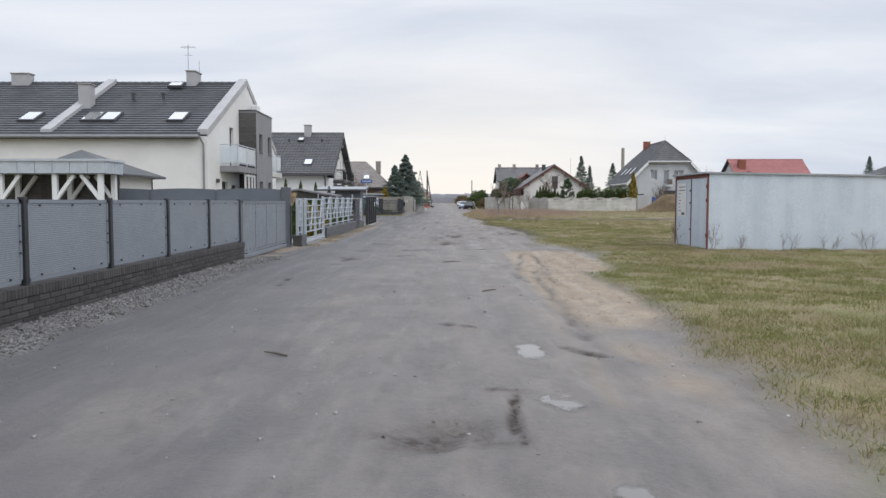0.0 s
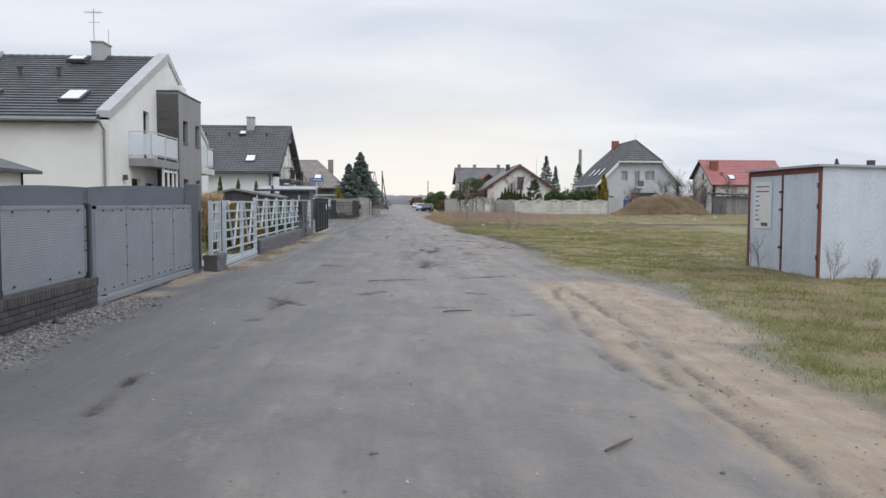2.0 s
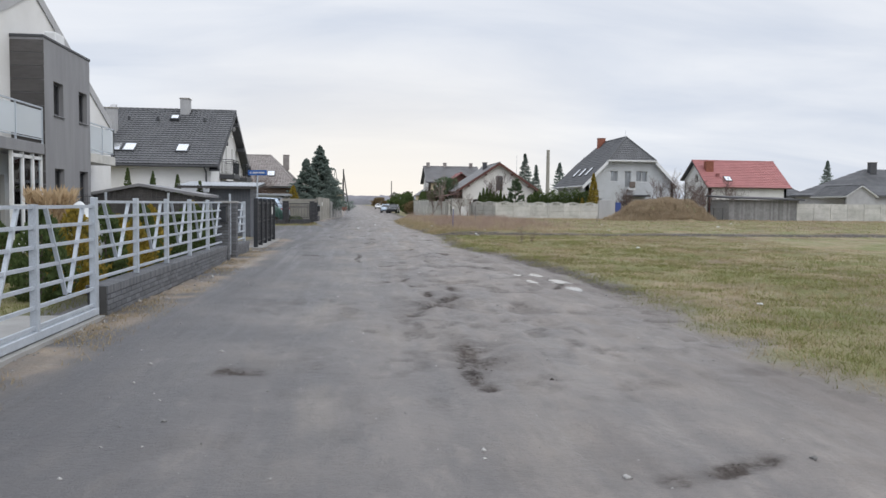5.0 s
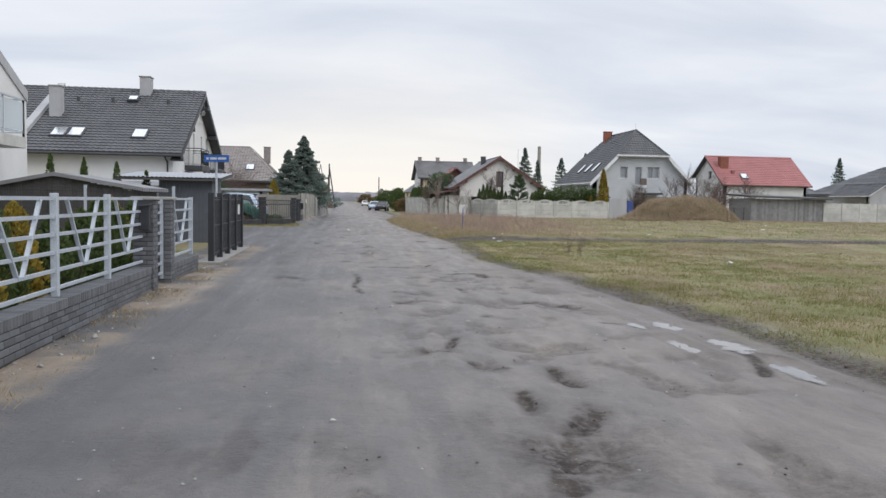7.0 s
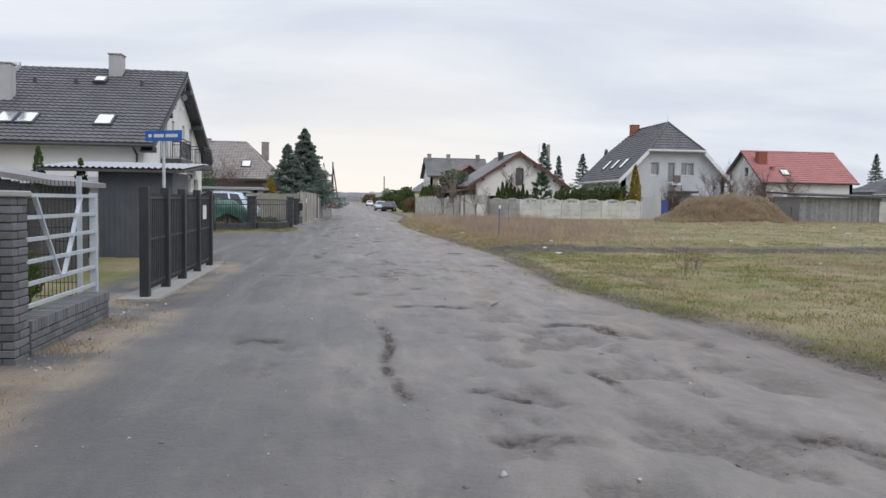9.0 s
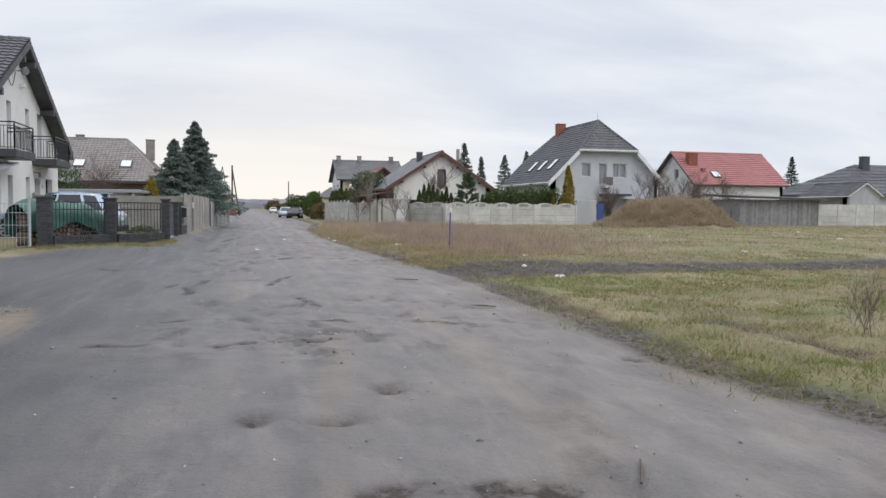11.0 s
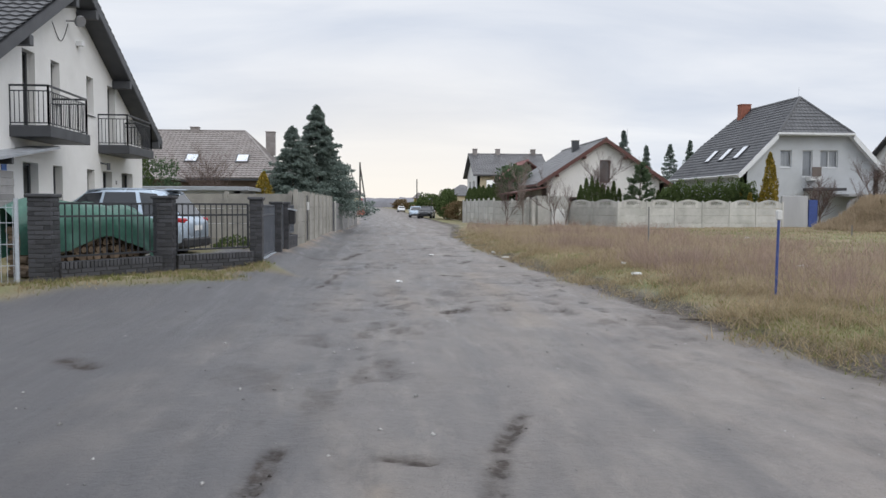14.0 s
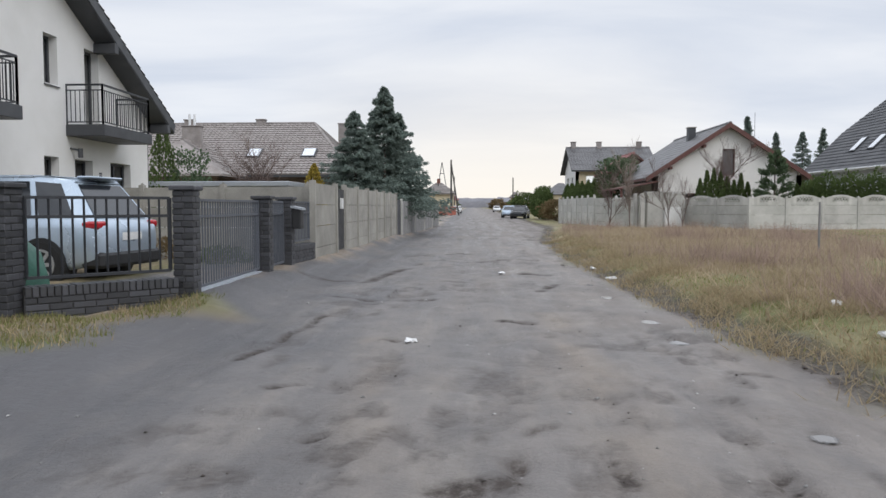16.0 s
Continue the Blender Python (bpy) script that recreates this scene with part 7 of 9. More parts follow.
def hip_house(x0, x1, yf, yb, ze, zr, ridge, tile, wallm, label, porch=None, chim=()):
    h = thing("house", label, "house", "houses behind the field")
    ym = (yf + yb) / 2
    A, B, C, D_ = (x0, yf, ze), (x1, yf, ze), (x1, yb, ze), (x0, yb, ze)
    r0, r1 = (x0 + ridge, ym, zr), (x1 - ridge, ym, zr)
    o = 0.5
    wall(h, (x0 + o, yf + o), (x1 - o, yf + o), -0.2, ze, 0.3, [(0.8, 1.8, 0.9, 2.2), (x1 - x0 - 2.8, x1 - x0 - 1.8, 0.9, 2.2)], wallm)
    for a in (0.8, x1 - x0 - 2.8):
        window(h, (x0 + o, yf + o), (x1 - o, yf + o), a, a + 1.0, 0.9, 2.2, frame_mat="window_white")
    wall(h, (x1 - o, yf + o), (x1 - o, yb - o), -0.2, ze, 0.3, [], wallm); wall(h, (x1 - o, yb - o), (x0 + o, yb - o), -0.2, ze, 0.3, [], wallm); wall(h, (x0 + o, yb - o), (x0 + o, yf + o), -0.2, ze, 0.3, [], wallm)
    for q in ([A, B, r1, r0], [B, C, r1], [C, D_, r0, r1], [D_, A, r0]):
        bm = bmesh.new()
        slab_roof(bm, q, 0.2)
        hi = [Vector(p) + Vector((0, 0, 0.02)) for p in q]
        n = 9
        for k in range(n):  # lapped courses
            e0, e1 = hi[0], hi[1]
            t0, t1 = (hi[3], hi[2]) if len(hi) == 4 else (hi[2], hi[2])
            f0, f1 = k / n, (k + 1) / n
            ring(bm, [e0.lerp(t0, f0) + Vector((0, 0, 0.05)), e1.lerp(t1, f0) + Vector((0, 0, 0.05)), e1.lerp(t1, f1), e0.lerp(t0, f1)])
        part("roof_slope", bm, tile, h)
    for c in chim:
        chimney(h, *c)
    if porch:
        px, pw, pz = porch
        gable_roof(h, "y", yf - 2.2, ym - 1, px - pw, px + pw, pz, pz - 1.4, pz - 1.4, px, tile, "white_paint", name="porch_roof")
        wall(h, (px - pw + 0.3, yf - 1.9), (px + pw - 0.3, yf - 1.9), -0.2, pz, 0.3, [(pw - 1.0, pw + 0.4, 0, 2.1)], wallm, (((px, 0, pz - 0.1), (-1.4 / pw, 0, 1)), ((px, 0, pz - 0.1), (1.4 / pw, 0, 1))), "porch_wall")
    return h


def distant():
    h = thing("house", "pale two-storey house with grey roof and small chimneys", "house", "houses behind the field")
    a, b = (10.4, 138.5), (18.3, 138.5)
    wall(h, a, b, -0.2, 5.2, 0.3, [(1, 2.2, 3.2, 4.5), (6, 7.2, 3.2, 4.5)], "plaster_cream")
    for o in ((1, 2.2, 3.2, 4.5), (6, 7.2, 3.2, 4.5)):
        window(h, a, b, *o, frame_mat="window_white")
    wall(h, (10.4, 147.5), a, -0.2, 7.6, 0.3, [(2, 3.2, 3.2, 4.4), (5.5, 6.7, 3.2, 4.4)], "plaster_white", (((0, 143, 7.5), (0, -0.52, 1)), ((0, 143, 7.5), (0, 0.52, 1))))
    for o in ((2, 3.2, 3.2, 4.4), (5.5, 6.7, 3.2, 4.4)):
        window(h, (10.4, 147.5), a, *o, frame_mat="trim_dark")
    wall(h, b, (18.3, 147.5), -0.2, 7.6, 0.3, [], "plaster_cream", (((0, 143, 7.5), (0, -0.52, 1)), ((0, 143, 7.5), (0, 0.52, 1))))
    gable_roof(h, "x", 9.9, 18.7, 138, 148, 7.6, 5.0, 5.0, 143, "tile_greymetal", "trim_dark")
    for x in (10.7, 13.4, 17.6):
        chimney(h, x, 143, 7.2, 8.15, 0.5, 0.5, "tile_brown", "tile_brown")
    r = thing("house", "small house with a dark red gable", "house", "houses behind the field")
    gable_roof(r, "y", 129, 136, 11.8, 16.6, 6.1, 4.3, 4.3, 14.2, "tile_red", "wood_red")
    wall(r, (12.1, 129.5), (16.3, 129.5), -0.2, 6.0, 0.3, [(1.5, 2.7, 3.3, 4.5)], "wood_red", (((14.2, 0, 5.9), (-0.75, 0, 1)), ((14.2, 0, 5.9), (0.75, 0, 1))))
    window(r, (12.1, 129.5), (16.3, 129.5), 1.5, 2.7, 3.3, 4.5, frame_mat="window_white")
    hip_house(61.5, 82, 112, 125, 3.4, 7.05, 7.0, "tile_black", "render_grey", "grey house with a dark hip roof and a gabled porch", (62.4, 2.2, 4.6), [(69, 117.5, 6.0, 7.9, 0.9, 0.7, "trim_dark"), (75.5, 114.5, 4.2, 6.6, 1.3, 0.8, "trim_dark")])
    hip_house(58, 66, 127, 137, 3.4, 6.4, 4.0, "tile_black", "plaster_grey", "dark hip-roofed house behind the concrete fence")
    hip_house(90, 105, 116, 130, 3.4, 7.2, 6.0, "tile_greymetal", "plaster_grey", "low grey house with a hip roof")
    hip_house(-9.0, -2.9, 195, 204, 3.7, 5.6, 2.5, "tile_brown", "plaster_cream", "cream house with a brown hip roof far down the street", None, [(-6, 199.5, 5, 6.3, 0.6, 0.6, "brick_red")])
    hip_house(18, 34, 180, 194, 4.2, 7.0, 5, "tile_greymetal", "plaster_white", "pale long house with a grey roof far off")
    hip_house(16, 24, 230, 242, 4.0, 6.6, 3.5, "tile_greymetal", "plaster_cream", "cream house with a grey roof far off")
    hip_house(11, 14.6, 285, 291, 4.0, 5.6, 1.5, "tile_brown", "plaster_yellow", "yellow house far down the street")
    hip_house(-11, -4, 300, 308, 3.5, 6, 3, "tile_red", "plaster_cream", "house with a red roof far down the street")
    f = thing("barrier_fence", "faded red mesh barrier along the verge", "fence")
    for k in range(9):
        bm = bmesh.new(); obox(bm, (-8.0 + k * 0.62, 172 + k * 0.5), (-7.42 + k * 0.62, 172.4 + k * 0.5), 0.05, 0.1, 1.35)
        part("panel", bm, "barrier_red", f)
    # wooded ridges on the horizon, the haze of distance put into their colour
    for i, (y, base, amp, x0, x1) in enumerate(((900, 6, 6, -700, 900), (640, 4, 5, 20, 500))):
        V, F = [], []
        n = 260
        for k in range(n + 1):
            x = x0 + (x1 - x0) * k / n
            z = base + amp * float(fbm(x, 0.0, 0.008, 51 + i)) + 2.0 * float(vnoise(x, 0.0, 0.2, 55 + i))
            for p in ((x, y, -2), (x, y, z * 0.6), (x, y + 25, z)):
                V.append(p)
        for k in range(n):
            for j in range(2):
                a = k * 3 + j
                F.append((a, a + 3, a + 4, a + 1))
        tagged(new("wooded_ridge", from_arrays("wooded_ridge", V, F, "hazed_forest")), "wooded ridge on the horizon with distance haze in its grey colour", "woodland", kind="stuff")


brown_house()
white_house()
grey_house()
red_house()
distant()


# ---- galvanised sheet garage in the field ----
def sheet_garage():
    t = thing("metal_garage", "galvanised sheet-metal garage with red steel corner posts", "garage")
    x0, x1, y0, y1 = 7.6, 14.2, 22.2, 25.25
    zt = 2.22
    def ribbed(a, b, z0, z1, name, n, amp, z1b=None):
        a, b = Vector((*a, 0)), Vector((*b, 0))
        d = (b - a); ln = d.length; d.normalize()
        nn = Vector((d.y, -d.x, 0))
        bm = bmesh.new()
        pr = None
        for k in range(n * 4 + 1):
            f = k / (n * 4)
            off = amp if k % 4 in (1, 2) else 0
            zz = z1 + ((z1b if z1b is not None else z1) - z1) * f
            p = a + d * ln * f + nn * off
            v = [bm.verts.new(p + Vector((0, 0, z0))), bm.verts.new(p + Vector((0, 0, zz)))]
            if pr:
                bm.faces.new((pr[0], v[0], v[1], pr[1]))
            pr = v
        return part(name, bm, "galv_sheet", t)
    ribbed((x0, y0), (x1, y0), 0.03, zt, "side_sheet", 9, 0.012, zt - 0.12)
    ribbed((x1, y0), (x1, y1), 0.03, zt - 0.12, "end_sheet", 16, 0.02)
    ribbed((x1, y1), (x0, y1), 0.03, zt - 0.12, "side_sheet", 9, 0.012, zt)
    l1 = ribbed((x0, 23.68), (x0, y0 + 0.1), 0.06, zt - 0.12, "door_leaf", 12, 0.02)
    l2 = ribbed((x0, y1 - 0.06), (x0, 23.74), 0.06, zt - 0.12, "door_leaf", 12, 0.02)
    for y in (y0 + 0.04, y1 - 0.04):
        bm = bmesh.new(); box(bm, x0 - 0.04, x0 + 0.03, y - 0.04, y + 0.04, 0, zt - 0.02, 0.004)
        part("corner_post", bm, "rust_red", t, "red primed corner post")
    bm = bmesh.new(); box(bm, x0 - 0.03, x0 + 0.0, y0, y1, zt - 0.12, zt - 0.02)
    part("lintel", bm, "rust_red", t)
    bm = bmesh.new(); box(bm, x0 - 0.028, x0 - 0.004, 23.69, 23.73, 0.06, zt - 0.12)
    part("door_stop", bm, "rust_red", t)
    for z in (0.55, 1.35, 1.72):
        bm = bmesh.new(); box(bm, x0 - 0.05, x0 - 0.01, 23.66, 23.78, z, z + 0.05)
        part("latch", bm, "metal_dark", t)
    for z in (0.4, 1.4, 1.8):
        bm = bmesh.new(); tube(bm, (x0 - 0.05, y0 + 0.06, z), (x0 - 0.05, y0 + 0.06, z + 0.1), 0.02, n=6)
        part("hinge", bm, "rust_red", t)
    bm = bmesh.new(); slab_roof(bm, [(x0 - 0.12, y0 - 0.08, zt + 0.07), (x1 + 0.1, y0 - 0.08, zt - 0.05), (x1 + 0.1, y1 + 0.08, zt - 0.05), (x0 - 0.12, y1 + 0.08, zt + 0.07)], 0.075)
    part("roof", bm, "zinc", t)
    # tall paper notice: heading, short lines
    bm = bmesh.new(); box(bm, x0 - 0.032, x0 - 0.026, 24.15, 24.95, 0.95, 1.98)
    nt_ = part("notice", bm, "plate_white", t, "tall white notice sheet with grey lines")
    rnd = random.Random(4)
    for k in range(8):
        bm = bmesh.new(); z = 1.86 - k * 0.105
        box(bm, x0 - 0.036, x0 - 0.032, 24.86 - (0.6 if k < 2 else rnd.uniform(0.08, 0.35)), 24.88, z, z + 0.025)
        part("text_bar", bm, "ink", nt_)
    bm = bmesh.new(); box(bm, x0 - 0.036, x0 - 0.032, 24.3, 24.6, 1.0, 1.08); part("text_bar", bm, "ink", nt_)


sheet_garage()


# ---- plants ----
def leaf_arrays(centres, size, rng, droop=0.0, aspect=2.2, axis=None):
    """One narrow quad a leaf or sprig, turned at random or along axis."""
    n = len(centres)
    d = rng.normal(size=(n, 3)) if axis is None else axis + rng.normal(size=(n, 3)) * 0.45
    d[:, 2] -= droop
    d /= np.linalg.norm(d, axis=1, keepdims=True) + 1e-9
    s = np.cross(d, rng.normal(size=(n, 3)))
    s /= np.linalg.norm(s, axis=1, keepdims=True) + 1e-9
    L = (size * rng.uniform(0.6, 1.3, n))[:, None]
    w = L / aspect
    a, b = centres - d * L / 2, centres + d * L / 2
    v = np.stack([a - s * w * 0.35, a + s * w * 0.35, b + s * w * 0.2, b - s * w * 0.2], 1)
    m = (a + b) / 2
    v[:, 1] = m + s * w * 0.5
    v[:, 3] = m - s * w * 0.5
    v[:, 0], v[:, 2] = a, b
    return v.reshape(-1, 3), np.arange(n * 4).reshape(n, 4)


def trunk_mesh(h, r, material="bark", lean=(0, 0)):
    bm = bmesh.new()
    n = 6
    for k in range(n):
        f0, f1 = k / n, (k + 1) / n
        tube(bm, (lean[0] * f0, lean[1] * f0, h * f0 - 0.1 * (k == 0)), (lean[0] * f1, lean[1] * f1, h * f1), r * (1 - 0.85 * f0), r * (1 - 0.85 * f1), 8, caps=False)
    return finish(bm, "trunk", material, True)


def spruce(x, y, h, r, seed, label="blue-green spruce with drooping layered branches", base=0.35, leaves=30000, material="spruce"):
    rng = np.random.default_rng(seed)
    t = thing("spruce", label, "tree", "conifers", at=(x, y, 0))
    o = new("trunk", trunk_mesh(h * 0.97, 0.13 * h / 7)); o.parent = t
    pts, axs = [], []
    nb = int(h * 42)
    per = leaves // nb
    for k in range(nb):
        f = ((k + rng.uniform(0, 1)) / nb) ** 0.92
        whorl = h * 2.4
        f = min(0.995, 0.3 * (math.floor(f * whorl) + 0.5) / whorl + 0.7 * f)
        z = base + (h - base) * f
        ln = r * (1 - f) * rng.uniform(0.5, 1.22) + 0.1
        an = rng.uniform(0, 2 * math.pi)
        u = np.sqrt(rng.uniform(0.03, 1, per))
        side = rng.normal(0, 1, per) * 0.2 * ln * (1 - u * 0.75) + rng.normal(0, 0.04, per)
        sag = -0.3 * ln * u ** 1.3 + 0.2 * ln * u ** 3 + rng.normal(0, 0.05, per) - np.abs(side) * 0.3
        if f > 0.85:
            sag = sag + 0.3 * ln * u
        c, s = math.cos(an), math.sin(an)
        R = u * ln
        pts.append(np.stack([R * c - side * s, R * s + side * c, z + sag], 1))
        axs.append(np.tile([c, s, -0.35], (per, 1)) + np.stack([-s * np.sign(side), c * np.sign(side), np.zeros(per)], 1) * 0.8)
    P, A = np.concatenate(pts), np.concatenate(axs)
    V, F = leaf_arrays(P, 0.2 * (h / 7) ** 0.5, rng, 0.1, 3.6, A)
    c = new("crown", from_arrays("crown", V, F, material)); c.parent = t
    return t


def thuja(x, y, h, r, seed, material="thuja", label="slim dark green columnar thuja", leaves=2200, name="thuja", group="thujas", z=0.0, leaf=0.13):
    rng = np.random.default_rng(seed)
    t = thing(name, label, "shrub", group, at=(x, y, z))
    o = new("trunk", trunk_mesh(h * 0.8, 0.045)); o.parent = t
    f = rng.uniform(0, 1, leaves) ** 1.25
    prof = r * np.clip((1 - f) ** 0.62 * (0.55 + 1.6 * np.minimum(f, 0.28)), 0.02, None)
    an = rng.uniform(0, 2 * math.pi, leaves)
    lump = 1 + 0.16 * np.sin(an * 3 + f * 9 + seed) + 0.1 * np.sin(an * 7 - f * 14)
    R = prof * lump * np.sqrt(rng.uniform(0.35, 1.0, leaves))
    P = np.stack([R * np.cos(an), R * np.sin(an), 0.05 + f * h], 1)
    A = np.stack([np.cos(an) * 0.4, np.sin(an) * 0.4, np.ones(leaves)], 1)
    V, F = leaf_arrays(P, leaf, rng, 0.0, 1.7, A)
    c = new("crown", from_arrays("crown", V, F, material)); c.parent = t
    return t


def bush(x, y, rx, ry, h, seed, material, label, leaves=3000, name="bush", z=0.0, leaf=0.13, group="bushes"):
    rng = np.random.default_rng(seed)
    t = thing(name, label, "bush", group, at=(x, y, z))
    d = rng.normal(size=(leaves, 3)); d /= np.linalg.norm(d, axis=1, keepdims=True)
    rad = rng.uniform(0.45, 1, leaves) ** 0.5
    lump = 1 + 0.18 * np.sin(d[:, 0] * 5 + seed) * np.cos(d[:, 1] * 6) + 0.12 * np.sin(d[:, 2] * 9)
    P = d * (rad * lump)[:, None] * np.array([rx, ry, h / 2]) + np.array([0, 0, h / 2])
    P[:, 2] = np.maximum(P[:, 2], 0.02)
    V, F = leaf_arrays(P, leaf, rng, -0.2, 1.6, d)
    c = new("crown", from_arrays("crown", V, F, material)); c.parent = t
    o = new("stem", trunk_mesh(h * 0.5, 0.05)); o.parent = t
    return t


def bare(x, y, h, seed, label, spread=0.5, stems=1, material="twig", levels=4, r=0.05, name="bare_tree", z=0.0):
    rnd = random.Random(seed)
    t = thing(name, label, "tree", "bare trees", at=(x, y, z))
    V, F = [], []
    def seg(a, b, r0, r1):
        ax = (b - a).normalized()
        s = ax.cross(Vector((0.3, 0.5, 0.8))).normalized(); q = ax.cross(s)
        i = len(V)
        for p, rr in ((a, r0), (b, r1)):
            for k in range(4):
                an = k * math.pi / 2
                V.append(p + s * (rr * math.cos(an)) + q * (rr * math.sin(an)))
        for k in range(4):
            j = (k + 1) % 4
            F.append((i + k, i + j, i + 4 + j, i + 4 + k))
    def grow(p, d, ln, r0, lv):
        q = p
        dd = d.copy()
        n = 3
        for k in range(n):
            dd = (dd + Vector((rnd.gauss(0, 0.13), rnd.gauss(0, 0.13), 0.06))).normalized()
            e = q + dd * ln / n
            seg(q, e, r0 * (1 - 0.2 * k), r0 * (0.8 - 0.2 * k))
            q = e
            if lv > 0:
                for _ in range(2 if lv > 1 else 3):
                    nd = (dd + Vector((rnd.gauss(0, spread), rnd.gauss(0, spread), rnd.gauss(0.12, 0.25)))).normalized()
                    grow(q, nd, ln * rnd.uniform(0.45, 0.68), r0 * 0.5, lv - 1)
    for s in range(stems):
        d = Vector((rnd.gauss(0, 0.3 if stems > 1 else 0.04), rnd.gauss(0, 0.3 if stems > 1 else 0.04), 1)).normalized()
        grow(Vector((rnd.uniform(-0.15, 0.15), rnd.uniform(-0.15, 0.15), -0.05)) if stems > 1 else Vector((0, 0, -0.05)), d, h * 0.62, r, levels - (1 if stems > 2 else 0))
    o = new("crown", from_arrays("crown", [tuple(v) for v in V], F, material)); o.parent = t
    return t


def pine(x, y, h, r, seed, label, leaves=5000, name="pine"):
    rng = np.random.default_rng(seed)
    t = thing(name, label, "tree", "conifers", at=(x, y, 0))
    o = new("trunk", trunk_mesh(h, 0.09)); o.parent = t
    P, A = [], []
    nb = 60
    per = leaves // nb
    for k in range(nb):
        f = rng.uniform(0.12, 1)
        ln = r * (1 - f) ** 0.7 * rng.uniform(0.6, 1.1) + 0.15
        an = rng.uniform(0, 2 * math.pi)
        u = rng.uniform(0.35, 1, per)
        c, s = math.cos(an), math.sin(an)
        tip = np.array([c * ln, s * ln, h * f + 0.35 * ln])
        org = np.array([0, 0, h * f])
        P.append(org + (tip - org) * u[:, None] + rng.normal(0, 0.07, (per, 3)))
        A.append(np.tile([c, s, 0.7], (per, 1)))
    V, F = leaf_arrays(np.concatenate(P), 0.2, rng, 0, 3.5, np.concatenate(A))
    c = new("crown", from_arrays("crown", V, F, "pine")); c.parent = t
    return t


# spruces behind the concrete fence
spruce(-4.5, 98.6, 7.25, 3.2, 11, base=1.3, leaves=56000)
spruce(-5.7, 96.8, 5.85, 2.8, 12, "shorter blue-green spruce beside a taller one", base=1.1, leaves=42000)
spruce(-4.2, 103.0, 6.5, 2.2, 13, "blue-green spruce behind two others", base=1.2)
thuja(-3.6, 112.5, 2.7, 1.15, 14, "thuja", "clipped round dark green bush at the fence", 3500, "bush", "bushes")
thuja(-6.6, 91.5, 3.1, 0.85, 15, "thuja_gold", "yellow-green globe thuja behind the fence", 3200)
thuja(-11.5, 88.0, 4.4, 0.95, 16, "thuja", "dark green thuja beside the house wall", 3000)
bush(-10.8, 88.5, 1.05, 0.9, 3.5, 17, "pine", "light green juniper bush behind the fence", 3000)
bare(-10.2, 95.5, 4.3, 18, "bare brown spreading shrub behind the fence", 0.7, 5, "twig", 4, 0.035, "bare_shrub")
bush(-7.0, 76.4, 0.55, 0.5, 0.7, 19, "hedge_dry", "low brown-green shrub inside the gate", 1200, leaf=0.08)
bush(-5.2, 75.2, 0.6, 0.5, 0.6, 20, "thuja", "low dark shrub inside the gate", 1200, leaf=0.08)

# garden behind the welded fence
G = random.Random(5)
for k, y in enumerate((31.2, 32.2, 33.3, 34.2, 35.3, 36.3, 37.3, 38.3, 39.2)):
    gold = k in (1, 4, 5, 7)
    thuja(-5.75 + G.uniform(-0.25, 0.15), y, G.uniform(1.15, 1.5), G.uniform(0.5, 0.62), 30 + k, "thuja_gold" if gold else "thuja", "golden-brown globe thuja behind the fence" if gold else "green thuja behind the fence", 2600, leaf=0.09)
for k, y in enumerate((40.1, 41.0, 41.9, 42.7, 43.6, 44.4)):
    thuja(-5.7 + G.uniform(-0.2, 0.15), y, G.uniform(1.25, 1.55), G.uniform(0.55, 0.65), 400 + k, "thuja_gold" if k == 3 else "thuja", "golden-brown globe thuja behind the fence" if k == 3 else "green thuja behind the fence", 2600, leaf=0.09)
for k in range(7):
    thuja(-7.5 - 0.5 * (k % 2), 31 + k * 1.4, G.uniform(0.9, 1.3), 0.5, 44 + k, "thuja" if k % 3 else "hedge_dry", "low garden shrub behind the fence", 1300, leaf=0.09)
for k, (x, y) in enumerate(((-10.6, 53.2), (-9.6, 53.3), (-8.6, 53.4), (-11.8, 53.0), (-7.7, 53.6))):
    thuja(x, y, 2.9 - 0.12 * k, 0.34, 60 + k, "thuja", "slim dark thuja in front of the house", 1500, leaf=0.1)
for k in range(5):
    thuja(-9.9 - 0.2 * k, 31 + 1.2 * k, 0.8, 0.45, 80 + k, "thuja", "low clipped evergreen by the house", 900, leaf=0.08)


def pampas(x, y):
    rng = np.random.default_rng(71)
    t = thing("pampas_grass", "tall straw-coloured pampas grass clump", "grass clump", at=(x, y, 0))
    n = 2600
    an = rng.uniform(0, 6.28, n); f = rng.uniform(0, 1, n)
    R = 0.12 + 0.38 * f * rng.uniform(0.3, 1, n)
    P = np.stack([R * np.cos(an), R * np.sin(an), 0.1 + 1.65 * f], 1)
    A = np.stack([np.cos(an) * 0.3, np.sin(an) * 0.3, np.ones(n) * 1.3], 1)
    V, F = leaf_arrays(P, 0.28, rng, 0, 7, A)
    o = new("plumes", from_arrays("plumes", V, F, "pampas")); o.parent = t


pampas(-7.0, 35.0)


def wrapped(x, y):
    t = thing("wrapped_shrub", "shrub wrapped in white winter fleece", "shrub")
    bm = bmesh.new()
    bmesh.ops.create_icosphere(bm, subdivisions=4, radius=1, matrix=pose(x, y, 0.75) @ Matrix.Diagonal((0.36, 0.36, 0.75, 1)))
    for v in bm.verts:
        d = v.co - Vector((x, y, 0.75))
        v.co += d * 0.18 * (noise.noise(v.co * 3.2) + 0.6 * noise.noise(v.co * 8))
        v.co.z = max(v.co.z, 0.02)
    part("fleece", bm, "fleece", t, smooth=True)


wrapped(-6.1, 34.0)

